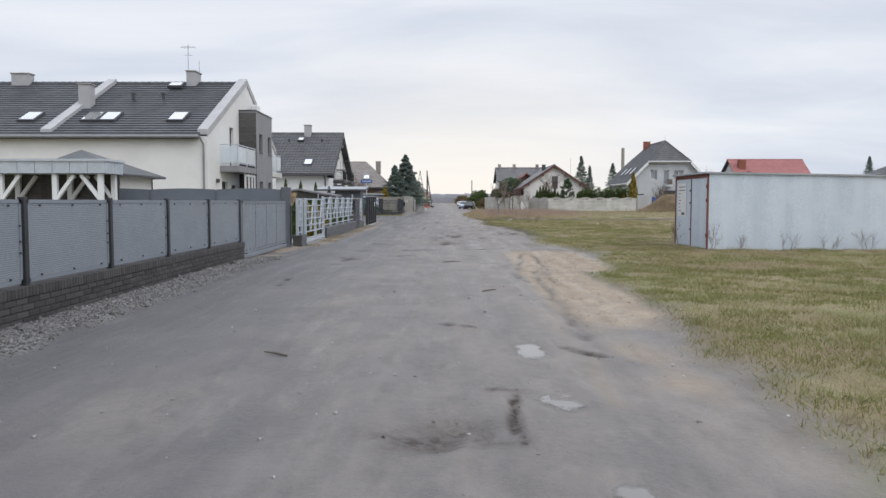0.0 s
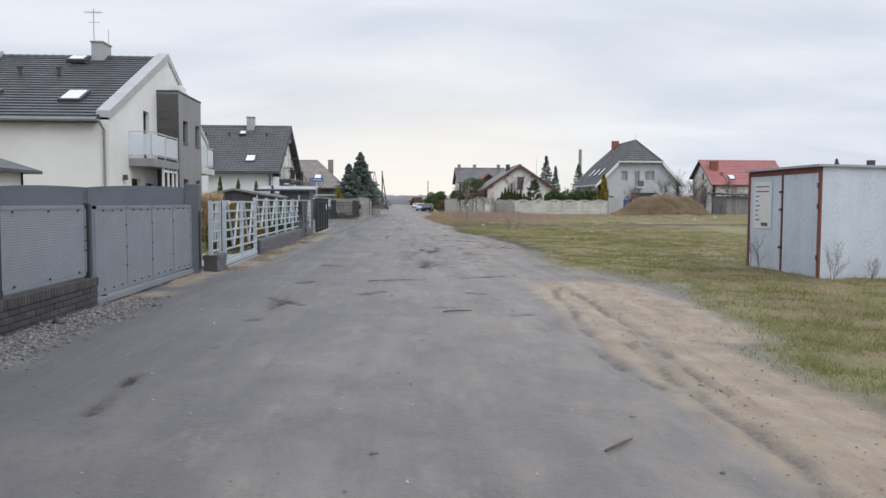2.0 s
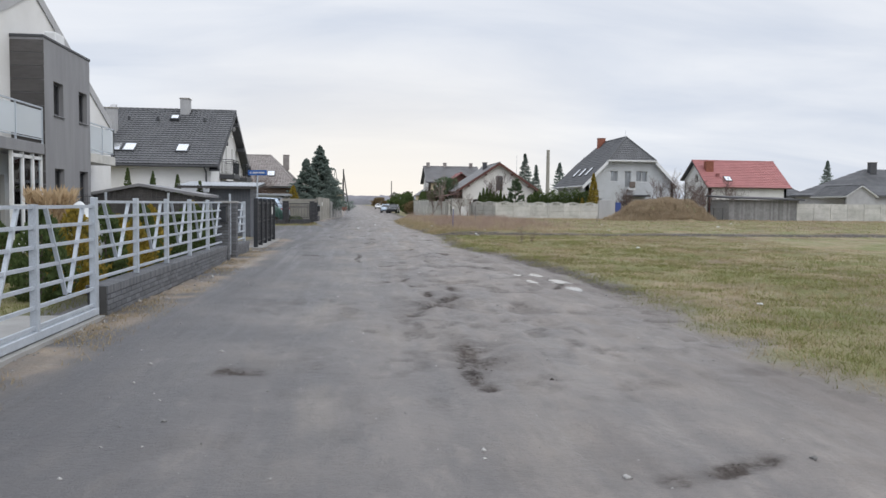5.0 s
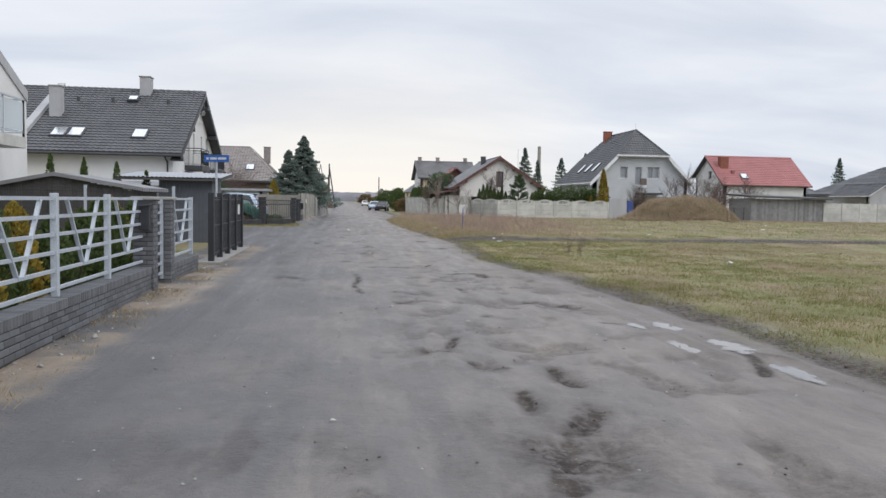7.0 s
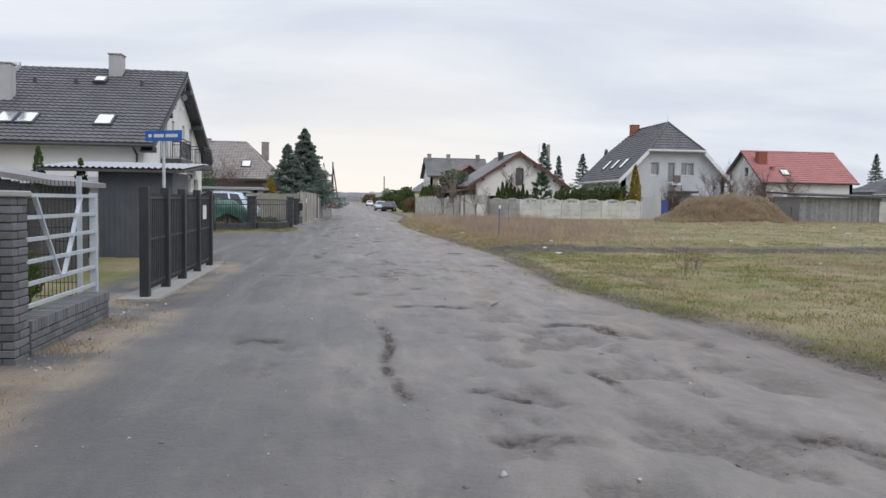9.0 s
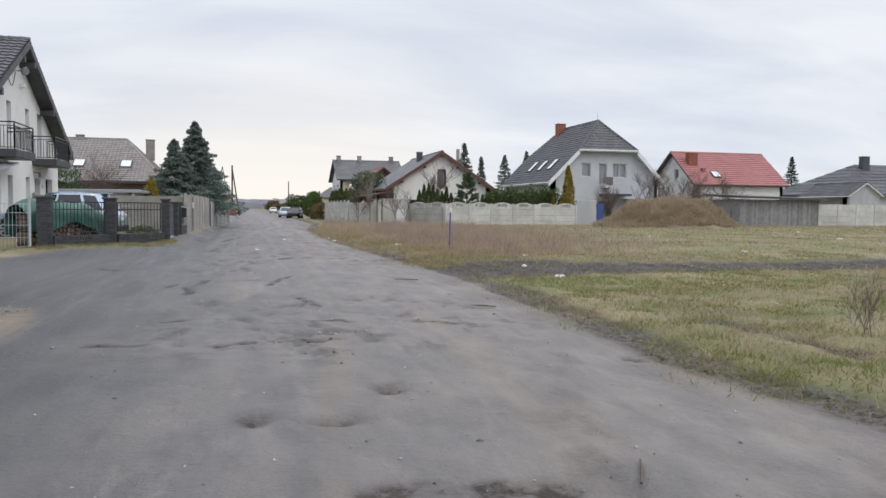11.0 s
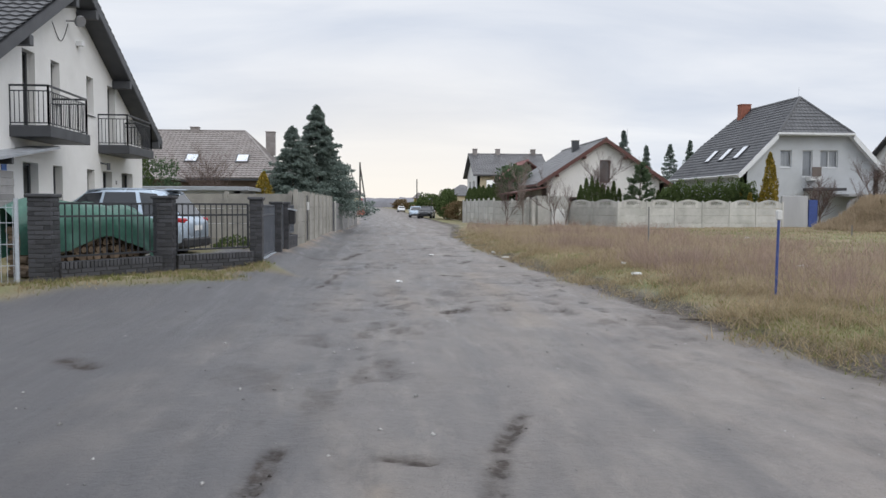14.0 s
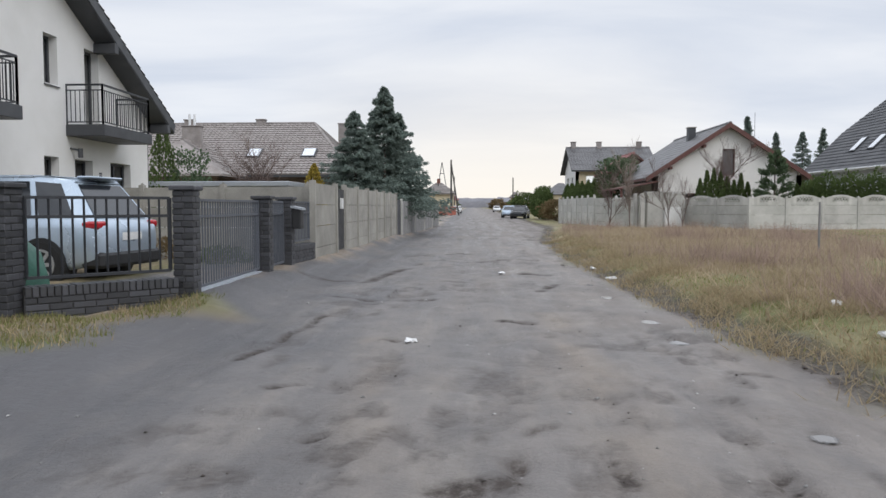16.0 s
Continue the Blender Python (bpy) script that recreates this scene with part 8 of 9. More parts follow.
# far hedges and trees on the field side
for k in range(13):
    thuja(12.9 + k * 0.4 + (2.4 if k > 7 else 0), 104.5 + 0.05 * k, [2.9, 3.4, 3.5, 3.3, 3.0, 2.8, 3.2, 2.7, 2.6, 2.8, 2.5, 2.6, 2.7][k], 0.46, 100 + k, "thuja", "dark green thuja behind the concrete fence", 1800, leaf=0.15)
pine(16.75, 103.6, 4.4, 1.5, 120, "young pine behind the concrete fence", 7500)
for k in range(16):
    thuja(24.2 + 0.1 * (k % 3), 103 + 0.2 * k, 2.4 + 0.15 * (k % 4), 0.5, 130 + k, "thuja" if k % 6 else "thuja_gold", "dark green thuja in a hedge beside the grey house", 900, leaf=0.18)
for k in range(14):
    bush(18.4 + 0.5 * k, 103.0 + 0.1 * k, 0.62, 0.55, 2.75 + 0.2 * (k % 3) + 0.02 * k, 150 + k, "thuja", "dark evergreen hedge bush behind the concrete fence", 1100, leaf=0.17)
thuja(25.3, 102.5, 5.1, 0.85, 160, "thuja_gold", "tall bronze-green thuja beside the grey house", 4000, leaf=0.18)
spruce(22.3, 124, 8.6, 2.3, 161, "dark spruce behind the white house", 0.5, 14000)
spruce(28.0, 127, 7.6, 2.3, 162, "dark spruce behind the houses", 0.5, 12000)
spruce(22.7, 119, 6.8, 1.3, 163, "slim dark spruce between the houses", 0.5, 9000)
spruce(35.5, 140, 9.2, 2.2, 164, "broad dark spruce far behind", 0.5, 12000)
spruce(77, 140, 9.5, 2.8, 165, "dark spruce far behind the fence", 0.5, 12000)
spruce(66, 142, 8.2, 1.2, 166, "slim spruce far behind the fence", 0.5, 8000)
for k in range(11):
    thuja(8.6 + 0.02 * k, 123 + 1.1 * k, 3.1 + 0.3 * math.sin(k * 1.7), 0.75, 170 + k, "thuja", "green thuja hedge along the far garden", 1200, leaf=0.22)
for k in range(6):
    thuja(8.2, 111 + 1.5 * k, 2.9 + 0.3 * (k % 2), 0.6, 190 + k, "thuja", "green thuja hedge behind the fence", 1100, leaf=0.2)
bush(10.6, 117, 2.0, 2.2, 4.8, 200, "pine", "large dark evergreen beside the white house", 5000, leaf=0.26)
bush(8.0, 135, 1.6, 1.6, 2.0, 201, "hedge_dry", "brown rounded hedge by the street", 2500, leaf=0.2)
for k in range(4):
    bush(7.4, 139 + 2.2 * k, 1.0, 1.2, 3.0 + 0.4 * (k % 2), 205 + k, "thuja", "dark hedge along the far street", 1500, leaf=0.25)
bare(8.3, 101.2, 3.5, 210, "young bare birch at the field edge", 0.42, 1, "bark_pale", 4, 0.05)
bare(7.4, 102.8, 3.0, 211, "young bare sapling at the field edge", 0.45, 1, "twig", 4, 0.04)
bare(10.3, 100.9, 3.1, 212, "thin bare sapling in front of the gate wall", 0.4, 1, "twig", 4, 0.035)
bare(11.0, 101.2, 2.6, 213, "thin bare sapling beside the gate wall", 0.4, 1, "twig", 3, 0.03)
bare(14.5, 104.5, 4.8, 214, "bare fruit tree in front of the white house", 0.55, 1, "twig", 4, 0.06)
for k, (x, y, h) in enumerate(((33.0, 103.0, 4.2), (36.0, 103.5, 4.6), (39.0, 104.5, 4.0), (42.5, 106.0, 4.4), (35, 99.5, 3.2), (29.0, 102.8, 3.4), (45, 107.5, 3.6))):
    bare(x, y, h, 220 + k, "bare garden tree behind the field", 0.6, 1 + k % 3, "twig", 4, 0.06)
for k, (x, y) in enumerate(((-9, 230), (-12, 250), (10, 205), (12.5, 260), (-7, 330), (9, 330), (14, 360), (-14, 380))):
    bush(x, y, 3, 3, 2.8 + 0.5 * (k % 3), 240 + k, "hedge_dry" if k % 2 else "thuja", "distant grey-brown tree crown", 1500, leaf=0.6, name="tree", group="distant trees")


# ---- rough grass, reeds and gravel ----
def blades(name, label, material, n, seed, xr, yr, h, wide, lean, keep, dens_y=0.0, kind="stuff"):
    """Single-triangle blades spread over a stretch of ground where keep() allows."""
    rng = np.random.default_rng(seed)
    x = rng.uniform(*xr, n)
    f = rng.uniform(0, 1, n)
    y = yr[0] + (yr[1] - yr[0]) * f ** (1 + dens_y)
    g, s, m, gr = ground_masks(x, y)
    clump = fbm(x, y, 1.5, seed)
    ok = rng.uniform(0, 1, n) < keep(x, y, g, s, m, clump)
    x, y, clump = x[ok], y[ok], clump[ok]
    z = ground_z(x, y)
    k = len(x)
    hh = h * rng.uniform(0.35, 1.2, k) * (0.4 + 1.1 * clump)
    an = rng.uniform(0, 6.283, k)
    ln = rng.uniform(0, lean, k) * hh
    w = wide * rng.uniform(0.6, 1.4, k) * (1 + np.clip(y - 30, 0, 80) * 0.012)
    tip = np.stack([x + ln * np.cos(an), y + ln * np.sin(an), z + hh], 1)
    pa = an + rng.uniform(-1, 1, k) + math.pi / 2
    b0 = np.stack([x - w * np.cos(pa), y - w * np.sin(pa), z - 0.01], 1)
    b1 = np.stack([x + w * np.cos(pa), y + w * np.sin(pa), z - 0.01], 1)
    V = np.stack([b0, b1, tip], 1).reshape(-1, 3)
    F = np.arange(k * 3).reshape(k, 3)
    return tagged(new(name, from_arrays(name, V, F, material)), label, "grass", kind=kind)


blades("field_grass", "short patchy green and yellow field grass", "grass_green", 560000, 301, (2.2, 16), (2.5, 62), 0.055, 0.005, 2.4, lambda x, y, g, s, m, c: g * np.where(x < 9, 1, 0.55) * (0.12 + 0.88 * smooth(0.44, 0.56, 0.5 * c + 0.5 * fbm(x, y, 0.55, 71))), 0.55)
blades("dry_grass", "dry straw-coloured grass tufts in the field", "grass_dry", 260000, 302, (2.2, 18), (2.5, 62), 0.07, 0.004, 2.8, lambda x, y, g, s, m, c: np.clip(g * (0.15 + 0.85 * smooth(0.56, 0.44, 0.4 * c + 0.6 * fbm(x, y, 0.55, 71))) + 0.12 * s * smooth(0.5, 0.7, c), 0, 1), 0.5)
blades("dry_grass_far", "dry pale grass over the back of the field", "straw", 150000, 303, (3, 60), (56, 99), 0.12, 0.009, 1.6, lambda x, y, g, s, m, c: g * smooth(0.3, 0.7, c) * (0.25 + 0.75 * smooth(85, 96, y)))
blades("grass_tufts", "ragged tufts of straw and green grass in the field", "grass_dry", 420000, 331, (2.3, 13), (2.5, 60), 0.12, 0.0035, 2.6, lambda x, y, g, s, m, c: g * smooth(0.57, 0.66, fbm(x, y, 3.5, 63)) * (0.3 + 0.7 * smooth(0.55, 0.45, fbm(x, y, 0.55, 71))), 0.8)
blades("green_tufts", "bright green grass tufts in the field", "grass_green", 420000, 332, (2.3, 13), (2.5, 60), 0.1, 0.004, 2.2, lambda x, y, g, s, m, c: g * smooth(0.56, 0.66, fbm(x, y, 3.0, 65)) * (0.2 + 0.8 * smooth(0.45, 0.55, fbm(x, y, 0.55, 71))), 0.8)
blades("verge_mat", "matted dry grass and weeds at the road edge", "grass_dry", 150000, 333, (2.3, 8), (59, 90), 0.13, 0.0045, 2.6, lambda x, y, g, s, m, c: g * (0.3 + 0.7 * smooth(0.42, 0.6, c)) * smooth(8, 3.5, x))
blades("verge_green_grass", "low green and brown grass at the road edge", "grass_green", 70000, 312, (2.4, 9), (60, 90), 0.09, 0.005, 2.2, lambda x, y, g, s, m, c: 0.55 * g * smooth(0.55, 0.4, c) * smooth(9, 3, x))
blades("field_grass_far", "green grass over the back of the field", "grass_green", 130000, 304, (3, 60), (56, 97), 0.07, 0.009, 1.5, lambda x, y, g, s, m, c: g * smooth(0.6, 0.35, c))
blades("tall_weeds", "tall reddish dry weeds along the street", "reed", 150000, 305, (2.9, 15), (61, 101), 0.5, 0.0045, 1.5, lambda x, y, g, s, m, c: 0.8 * g * smooth(0.5, 0.68, c) * smooth(0.44, 0.58, fbm(x, y, 0.33, 61)) * smooth(0.6, 2.0, x - road_right(y)) * smooth(15, 4, x - 0.10 * (y - 60)) * smooth(60, 64, y))
blades("tall_dry_grass", "tall pale dry grass along the street", "straw", 110000, 306, (2.6, 14), (61, 101), 0.24, 0.005, 1.6, lambda x, y, g, s, m, c: g * smooth(0.68, 0.4, c) * smooth(14, 4, x - 0.08 * (y - 60)) * (0.08 + 0.92 * smooth(0.5, 2.2, x - road_right(y))))
blades("mound_grass", "dry matted grass over the earth mound", "straw", 60000, 307, (23.5, 35.5), (89.5, 98.5), 0.34, 0.014, 1.3, lambda x, y, g, s, m, c: np.where(((x - 29.5) / 5.6) ** 2 + ((y - 94) / 4.0) ** 2 < 1, 0.95, 0.0))
blades("verge_grass", "thin grass on the verge by the brick fence", "grass_green", 40000, 308, (-10.5, -3.4), (64.2, 70.8), 0.07, 0.005, 1.2, lambda x, y, g, s, m, c: np.where((x + 6.75) * 1.25 > (y - 66.0) + 0.1, g * smooth(0.35, 0.6, c), 0))
blades("verge_dry_grass", "dry grass on the verge by the brick fence", "grass_dry", 30000, 309, (-10.5, -3.4), (64.2, 70.8), 0.08, 0.005, 1.5, lambda x, y, g, s, m, c: np.where((x + 6.75) * 1.25 > (y - 66.0) + 0.1, g * smooth(0.4, 0.6, c), 0))
blades("garden_lawn", "short green lawn behind the gate", "grass_green", 60000, 310, (-10.8, -5.1), (24.6, 45), 0.06, 0.006, 1.0, lambda x, y, g, s, m, c: np.where((y > 25.6) & (y < 29.7) & (x > -11), 0.0, 0.9))
blades("plinth_weeds", "dry weeds and leaves along the fence plinths", "grass_dry", 22000, 311, (-4.75, -3.5), (24.6, 46), 0.05, 0.005, 2.4, lambda x, y, g, s, m, c: smooth(0.42, 0.62, c) * smooth(-3.5, -4.3, x))


def pebbles(name, label, material, n, seed, xr, yr, size, keep, cat="gravel"):
    """Small angular stones in one mesh."""
    rng = np.random.default_rng(seed)
    x, y = rng.uniform(*xr, n), rng.uniform(*yr, n)
    g, s, m, gr = ground_masks(x, y)
    ok = rng.uniform(0, 1, n) < keep(x, y, g, s, m, gr)
    x, y = x[ok], y[ok]
    z = ground_z(x, y)
    k = len(x)
    base = np.array([(1, 0, 0), (-0.6, 0.8, 0), (-0.5, -0.9, 0), (0.1, 0.1, 0.7), (0.3, -0.2, -0.5)])
    sz = size * np.exp(rng.normal(0, 0.45, k))
    an = rng.uniform(0, 6.28, k)
    b = base[None] * (1 + rng.normal(0, 0.25, (k, 5, 3)))
    X = (b[..., 0] * np.cos(an)[:, None] - b[..., 1] * np.sin(an)[:, None]) * sz[:, None] + x[:, None]
    Y = (b[..., 0] * np.sin(an)[:, None] + b[..., 1] * np.cos(an)[:, None]) * sz[:, None] + y[:, None]
    Z = b[..., 2] * sz[:, None] + z[:, None] + sz[:, None] * 0.12
    V = np.stack([X, Y, Z], -1).reshape(-1, 3)
    T = np.array([(0, 1, 3), (1, 2, 3), (2, 0, 3), (1, 0, 4), (2, 1, 4), (0, 2, 4)])
    F = (np.arange(k)[:, None, None] * 5 + T[None]).reshape(-1, 3)
    return tagged(new(name, from_arrays(name, V, F, material)), label, cat, kind="stuff")


pebbles("gravel_strip", "loose grey crushed gravel along the plinth", "gravel", 26000, 321, (-4.85, -3.7), (3, 20.2), 0.013, lambda x, y, g, s, m, gr: np.clip(gr + 0.35 * smooth(-3.8, -4.4, x), 0, 1))
pebbles("road_stones", "scattered small stones on the dirt road", "stone", 2600, 322, (-4.2, 4.5), (2, 80), 0.011, lambda x, y, g, s, m, gr: (1 - g) * 0.8, "stones")
pebbles("mud_clods", "dark clods of mud churned up on the road", "mud_clod", 42000, 323, (-4, 6), (3, 78), 0.0075, lambda x, y, g, s, m, gr: np.clip(m * 1.5 - 0.3, 0, 1) * 0.95, "mud")
pebbles("sand_clods", "lumps of dry sand beside the road", "sand_clod", 9000, 324, (1.2, 6), (6, 27), 0.008, lambda x, y, g, s, m, gr: s * 0.7, "sand")
pebbles("plinth_stones", "stones and rubble along the fence foot", "stone", 1500, 325, (-4.4, -3.7), (24.6, 54), 0.016, lambda x, y, g, s, m, gr: smooth(-3.8, -4.3, x) * 0.7, "stones")


def water():
    m = bpy.data.materials.new("puddle_water")
    m.use_nodes = True
    b = m.node_tree.nodes["Principled BSDF"]
    b.inputs["Base Color"].default_value = (0.17, 0.16, 0.15, 1)
    b.inputs["Roughness"].default_value = 0.03
    b.inputs["IOR"].default_value = 1.6
    n = m.node_tree.nodes.new("ShaderNodeTexNoise"); n.inputs["Scale"].default_value = 14
    bp = m.node_tree.nodes.new("ShaderNodeBump"); bp.inputs["Strength"].default_value = 0.04; bp.inputs["Distance"].default_value = 0.01
    m.node_tree.links.new(n.outputs["Fac"], bp.inputs["Height"]); m.node_tree.links.new(bp.outputs[0], b.inputs["Normal"])
    # thin film at the rim, deeper in the middle
    nt = m.node_tree
    at = nt.nodes.new("ShaderNodeAttribute"); at.attribute_name = "depth"
    n2 = nt.nodes.new("ShaderNodeTexNoise"); n2.inputs["Scale"].default_value = 9; n2.inputs["Detail"].default_value = 5
    tc = nt.nodes.new("ShaderNodeTexCoord"); nt.links.new(tc.outputs["Object"], n2.inputs["Vector"])
    ad = nt.nodes.new("ShaderNodeMath"); ad.operation = "ADD"
    nt.links.new(at.outputs["Fac"], ad.inputs[0]); nt.links.new(n2.outputs["Fac"], ad.inputs[1])
    mr = nt.nodes.new("ShaderNodeMapRange"); mr.interpolation_type = "SMOOTHSTEP"
    mr.inputs[1].default_value = 0.5; mr.inputs[2].default_value = 1.02
    nt.links.new(ad.outputs[0], mr.inputs[0]); nt.links.new(mr.outputs[0], b.inputs["Alpha"])
    M["water"] = m
    for i, (px, py, rx, ry) in enumerate(PUDDLES):
        bm = bmesh.new()
        pts = []
        for k in range(36):
            an = 2 * math.pi * k / 36
            q = 1.0 + 0.35 * noise.noise((math.cos(an) * 1.3 + i * 5, math.sin(an) * 1.3, i * 2.0)) + 0.12 * noise.noise((math.cos(an) * 4, math.sin(an) * 4, i * 3.0))
            pts.append((px + rx * 1.25 * q * math.cos(an), py + ry * 1.25 * q * math.sin(an), -0.022))
        hub = bm.verts.new((px, py, -0.022))
        rim = [bm.verts.new(p) for p in pts]
        for k in range(36):
            bm.faces.new((hub, rim[k], rim[(k + 1) % 36]))
        me = finish(bm, "puddle", "water")
        dep = me.attributes.new("depth", "FLOAT", "POINT")
        for v in me.vertices:
            dep.data[v.index].value = 1.0 if (v.co.x - px) ** 2 + (v.co.y - py) ** 2 < 1e-6 else 0.0
        tagged(new("puddle", me), "shallow rain puddle reflecting the pale sky", "puddle", "puddles on the road", "structure")


water()


# ---- garden buildings ----
def gazebo():
    t = thing("gazebo", "garden gazebo with pale sheet fascia and white timber posts", "gazebo")
    x0, x1, y0, y1 = -15.5, -9.55, 22.3, 23.5
    for a, b in (((x0, y0), (x1, y0)), ((x1, y0), (x1, y1)), ((x1, y1), (x0, y1)), ((x0, y1), (x0, y0))):
        va, vb = Vector(a), Vector(b)
        n = round((vb - va).length / 0.5)
        for k in range(n):
            bm = bmesh.new(); obox(bm, va.lerp(vb, k / n), va.lerp(vb, (k + 0.97) / n), 0.04, 2.22, 2.6)
            part("fascia_panel", bm, "galv", t)
    bm = bmesh.new(); slab_roof(bm, [(x0 - 0.06, y0 - 0.06, 2.66), (x1 + 0.06, y0 - 0.06, 2.66), (x1 + 0.06, y1 + 0.06, 2.66), (x0 - 0.06, y1 + 0.06, 2.66)], 0.1)
    part("roof", bm, "galv", t)
    for x in (x0 + 0.2, -12.6, -11.05, x1 - 0.2):
        for y in (y0 + 0.15, y1 - 0.15):
            bm = bmesh.new(); box(bm, x - 0.07, x + 0.07, y - 0.07, y + 0.07, -0.05, 2.22, 0.008)
            p = part("post", bm, "white_paint", t)
            s = -1 if x > x1 - 0.5 else 1
            bm = bmesh.new(); beam(bm, (x + s * 0.04, y, 1.5), (x + s * 0.55, y, 2.18), 0.1)
            part("brace", bm, "white_paint", p)
    for k in range(30):
        bm = bmesh.new(); box(bm, x0 + k * 0.195, x0 + k * 0.195 + 0.188, y1 - 0.03, y1, 0.05, 2.22)
        part("back_board", bm, "wood_dark", t)


def garden_shed():
    t = thing("garden_shed", "small white garden house with a dark hipped roof", "shed")
    wall(t, (-15.0, 28.6), (-11.8, 28.6), -0.1, 2.5, 0.15, [(1.0, 1.8, 1.2, 2.0)], "plaster_white")
    window(t, (-15.0, 28.6), (-11.8, 28.6), 1.0, 1.8, 1.2, 2.0, inset=0.05)
    wall(t, (-11.8, 28.6), (-11.8, 32), -0.1, 2.5, 0.15, [], "plaster_white"); wall(t, (-11.8, 32), (-15, 32), -0.1, 2.5, 0.15, [], "plaster_white"); wall(t, (-15, 32), (-15, 28.6), -0.1, 2.5, 0.15, [], "plaster_white")
    bm = bmesh.new()
    A, B, C, D_, E_ = (-15.4, 28.2, 2.45), (-11.4, 28.2, 2.45), (-11.4, 32.4, 2.45), (-15.4, 32.4, 2.45), (-13.9, 30.3, 3.45)
    for q in ((A, B, E_), (B, C, E_), (C, D_, E_), (D_, A, E_)):
        slab_roof(bm, q, 0.12)
    part("roof", bm, "tile_dark", t)


def board_shed():
    t = thing("board_shed", "dark board shed with a low felt gable roof", "shed")
    x0, x1, y0, y1, ze, zr = -10.6, -6.9, 48.6, 51.6, 1.85, 2.25
    xm = -8.95
    n = int((x1 - x0) / 0.16)
    for k in range(n):
        a, b = x0 + (x1 - x0) * k / n, x0 + (x1 - x0) * (k + 0.95) / n
        za = ze + (zr - ze) * (1 - abs((a + b) / 2 - xm) / (x1 - x0) * 1.9) - 0.1
        bm = bmesh.new(); box(bm, a, b, y0 + 0.15, y0 + 0.19, 0.02, za)
        part("board", bm, "wood_dark", t)
    for x in (x0 + 0.05, x1 - 0.05):
        bm = bmesh.new(); box(bm, x - 0.02, x + 0.02, y0 + 0.2, y1, 0.02, ze)
        part("side", bm, "wood_dark", t)
    bm = bmesh.new()
    slab_roof(bm, [(x0 - 0.3, y0, ze), (xm, y0, zr), (xm, y1 + 0.2, zr), (x0 - 0.3, y1 + 0.2, ze)], 0.13)
    slab_roof(bm, [(xm, y0, zr), (x1 + 0.3, y0, ze + 0.02), (x1 + 0.3, y1 + 0.2, ze + 0.02), (xm, y1 + 0.2, zr)], 0.13)
    part("roof", bm, "clad_grey", t)
    s = thing("side_store", "dark boarded store with a pale corrugated roof", "shed")
    for k in range(14):
        bm = bmesh.new(); box(bm, -7.3 + k * 0.125, -7.3 + k * 0.125 + 0.12, 53.6, 53.64, 0.02, 2.18)
        part("board", bm, "post_blue_grey", s)
    for k in range(14):
        bm = bmesh.new(); box(bm, -5.6, -5.56, 53.65 + k * 0.14, 53.65 + k * 0.14 + 0.13, 0.02, 2.18)
        part("board", bm, "post_blue_grey", s)
    bm = bmesh.new()
    pr = None
    n = 96
    for k in range(n + 1):
        x = -8.6 + 3.4 * k / n
        z = 0.02 * math.sin(k * math.pi / 2)
        v = [bm.verts.new((x, 53.2, 2.26 + z)), bm.verts.new((x, 56.2, 2.5 + z))]
        if pr:
            bm.faces.new((pr[0], v[0], v[1], pr[1]))
        pr = v
    part("corrugated_roof", bm, "zinc", s)
    bm = bmesh.new(); slab_roof(bm, [(-8.6, 53.22, 2.25), (-5.2, 53.22, 2.25), (-5.2, 56.15, 2.49), (-8.6, 56.15, 2.49)], 0.1)
    part("roof_frame", bm, "wood_dark", s)
    f = thing("mesh_fence", "dark green steel mesh fence behind the shrubs", "fence")
    for k in range(4):
        bm = bmesh.new(); x = -11.2 + k * 2.0
        box(bm, x - 0.03, x + 0.03, 45.6, 45.66, -0.05, 1.85); part("post", bm, "galv", f)
    for k in range(9):
        bm = bmesh.new(); beam(bm, (-11.2, 45.63, 0.1 + k * 0.2), (-5.2, 45.63, 0.1 + k * 0.2), 0.01); part("wire", bm, "metal_dark", f)
    for k in range(110):
        bm = bmesh.new(); x = -11.2 + k * 0.0545
        beam(bm, (x, 45.63, 0.05), (x, 45.63, 1.78), 0.008); part("wire", bm, "metal_dark", f)


gazebo()
garden_shed()
board_shed()


# ---- street furniture ----
def street_sign():
    t = thing("street_sign", "blue street name plate with white lettering on a grey pole", "street sign")
    bm = bmesh.new(); tube(bm, (-4.64, 48.5, -0.1), (-4.64, 48.5, 2.75), 0.03, n=12)
    part("pole", bm, "galv", t)
    c, s = math.cos(radians(-25)), math.sin(radians(-25))
    P = lambda u, o, z: (-4.64 + u * c + o * s, 48.5 + u * s - o * c, z)
    def plate(bm, u0, u1, z0, z1, o0, o1):
        q = [P(u0, o0, z0), P(u1, o0, z0), P(u1, o0, z1), P(u0, o0, z1)]
        r = [P(u0, o1, z0), P(u1, o1, z0), P(u1, o1, z1), P(u0, o1, z1)]
        ring(bm, q); ring(bm, r[::-1])
        for i in range(4):
            j = (i + 1) % 4
            ring(bm, [q[i], r[i], r[j], q[j]])
    bm = bmesh.new(); plate(bm, -0.36, 0.42, 2.58, 2.77, 0.03, 0.05)
    pl_ = part("plate", bm, "sign_blue", t)
    for u0, u1 in ((-0.29, -0.22), (-0.17, 0.04), (0.08, 0.34)):
        bm = bmesh.new(); plate(bm, u0, u1, 2.645, 2.705, 0.05, 0.053)
        part("text_bar", bm, "plate_white", pl_)


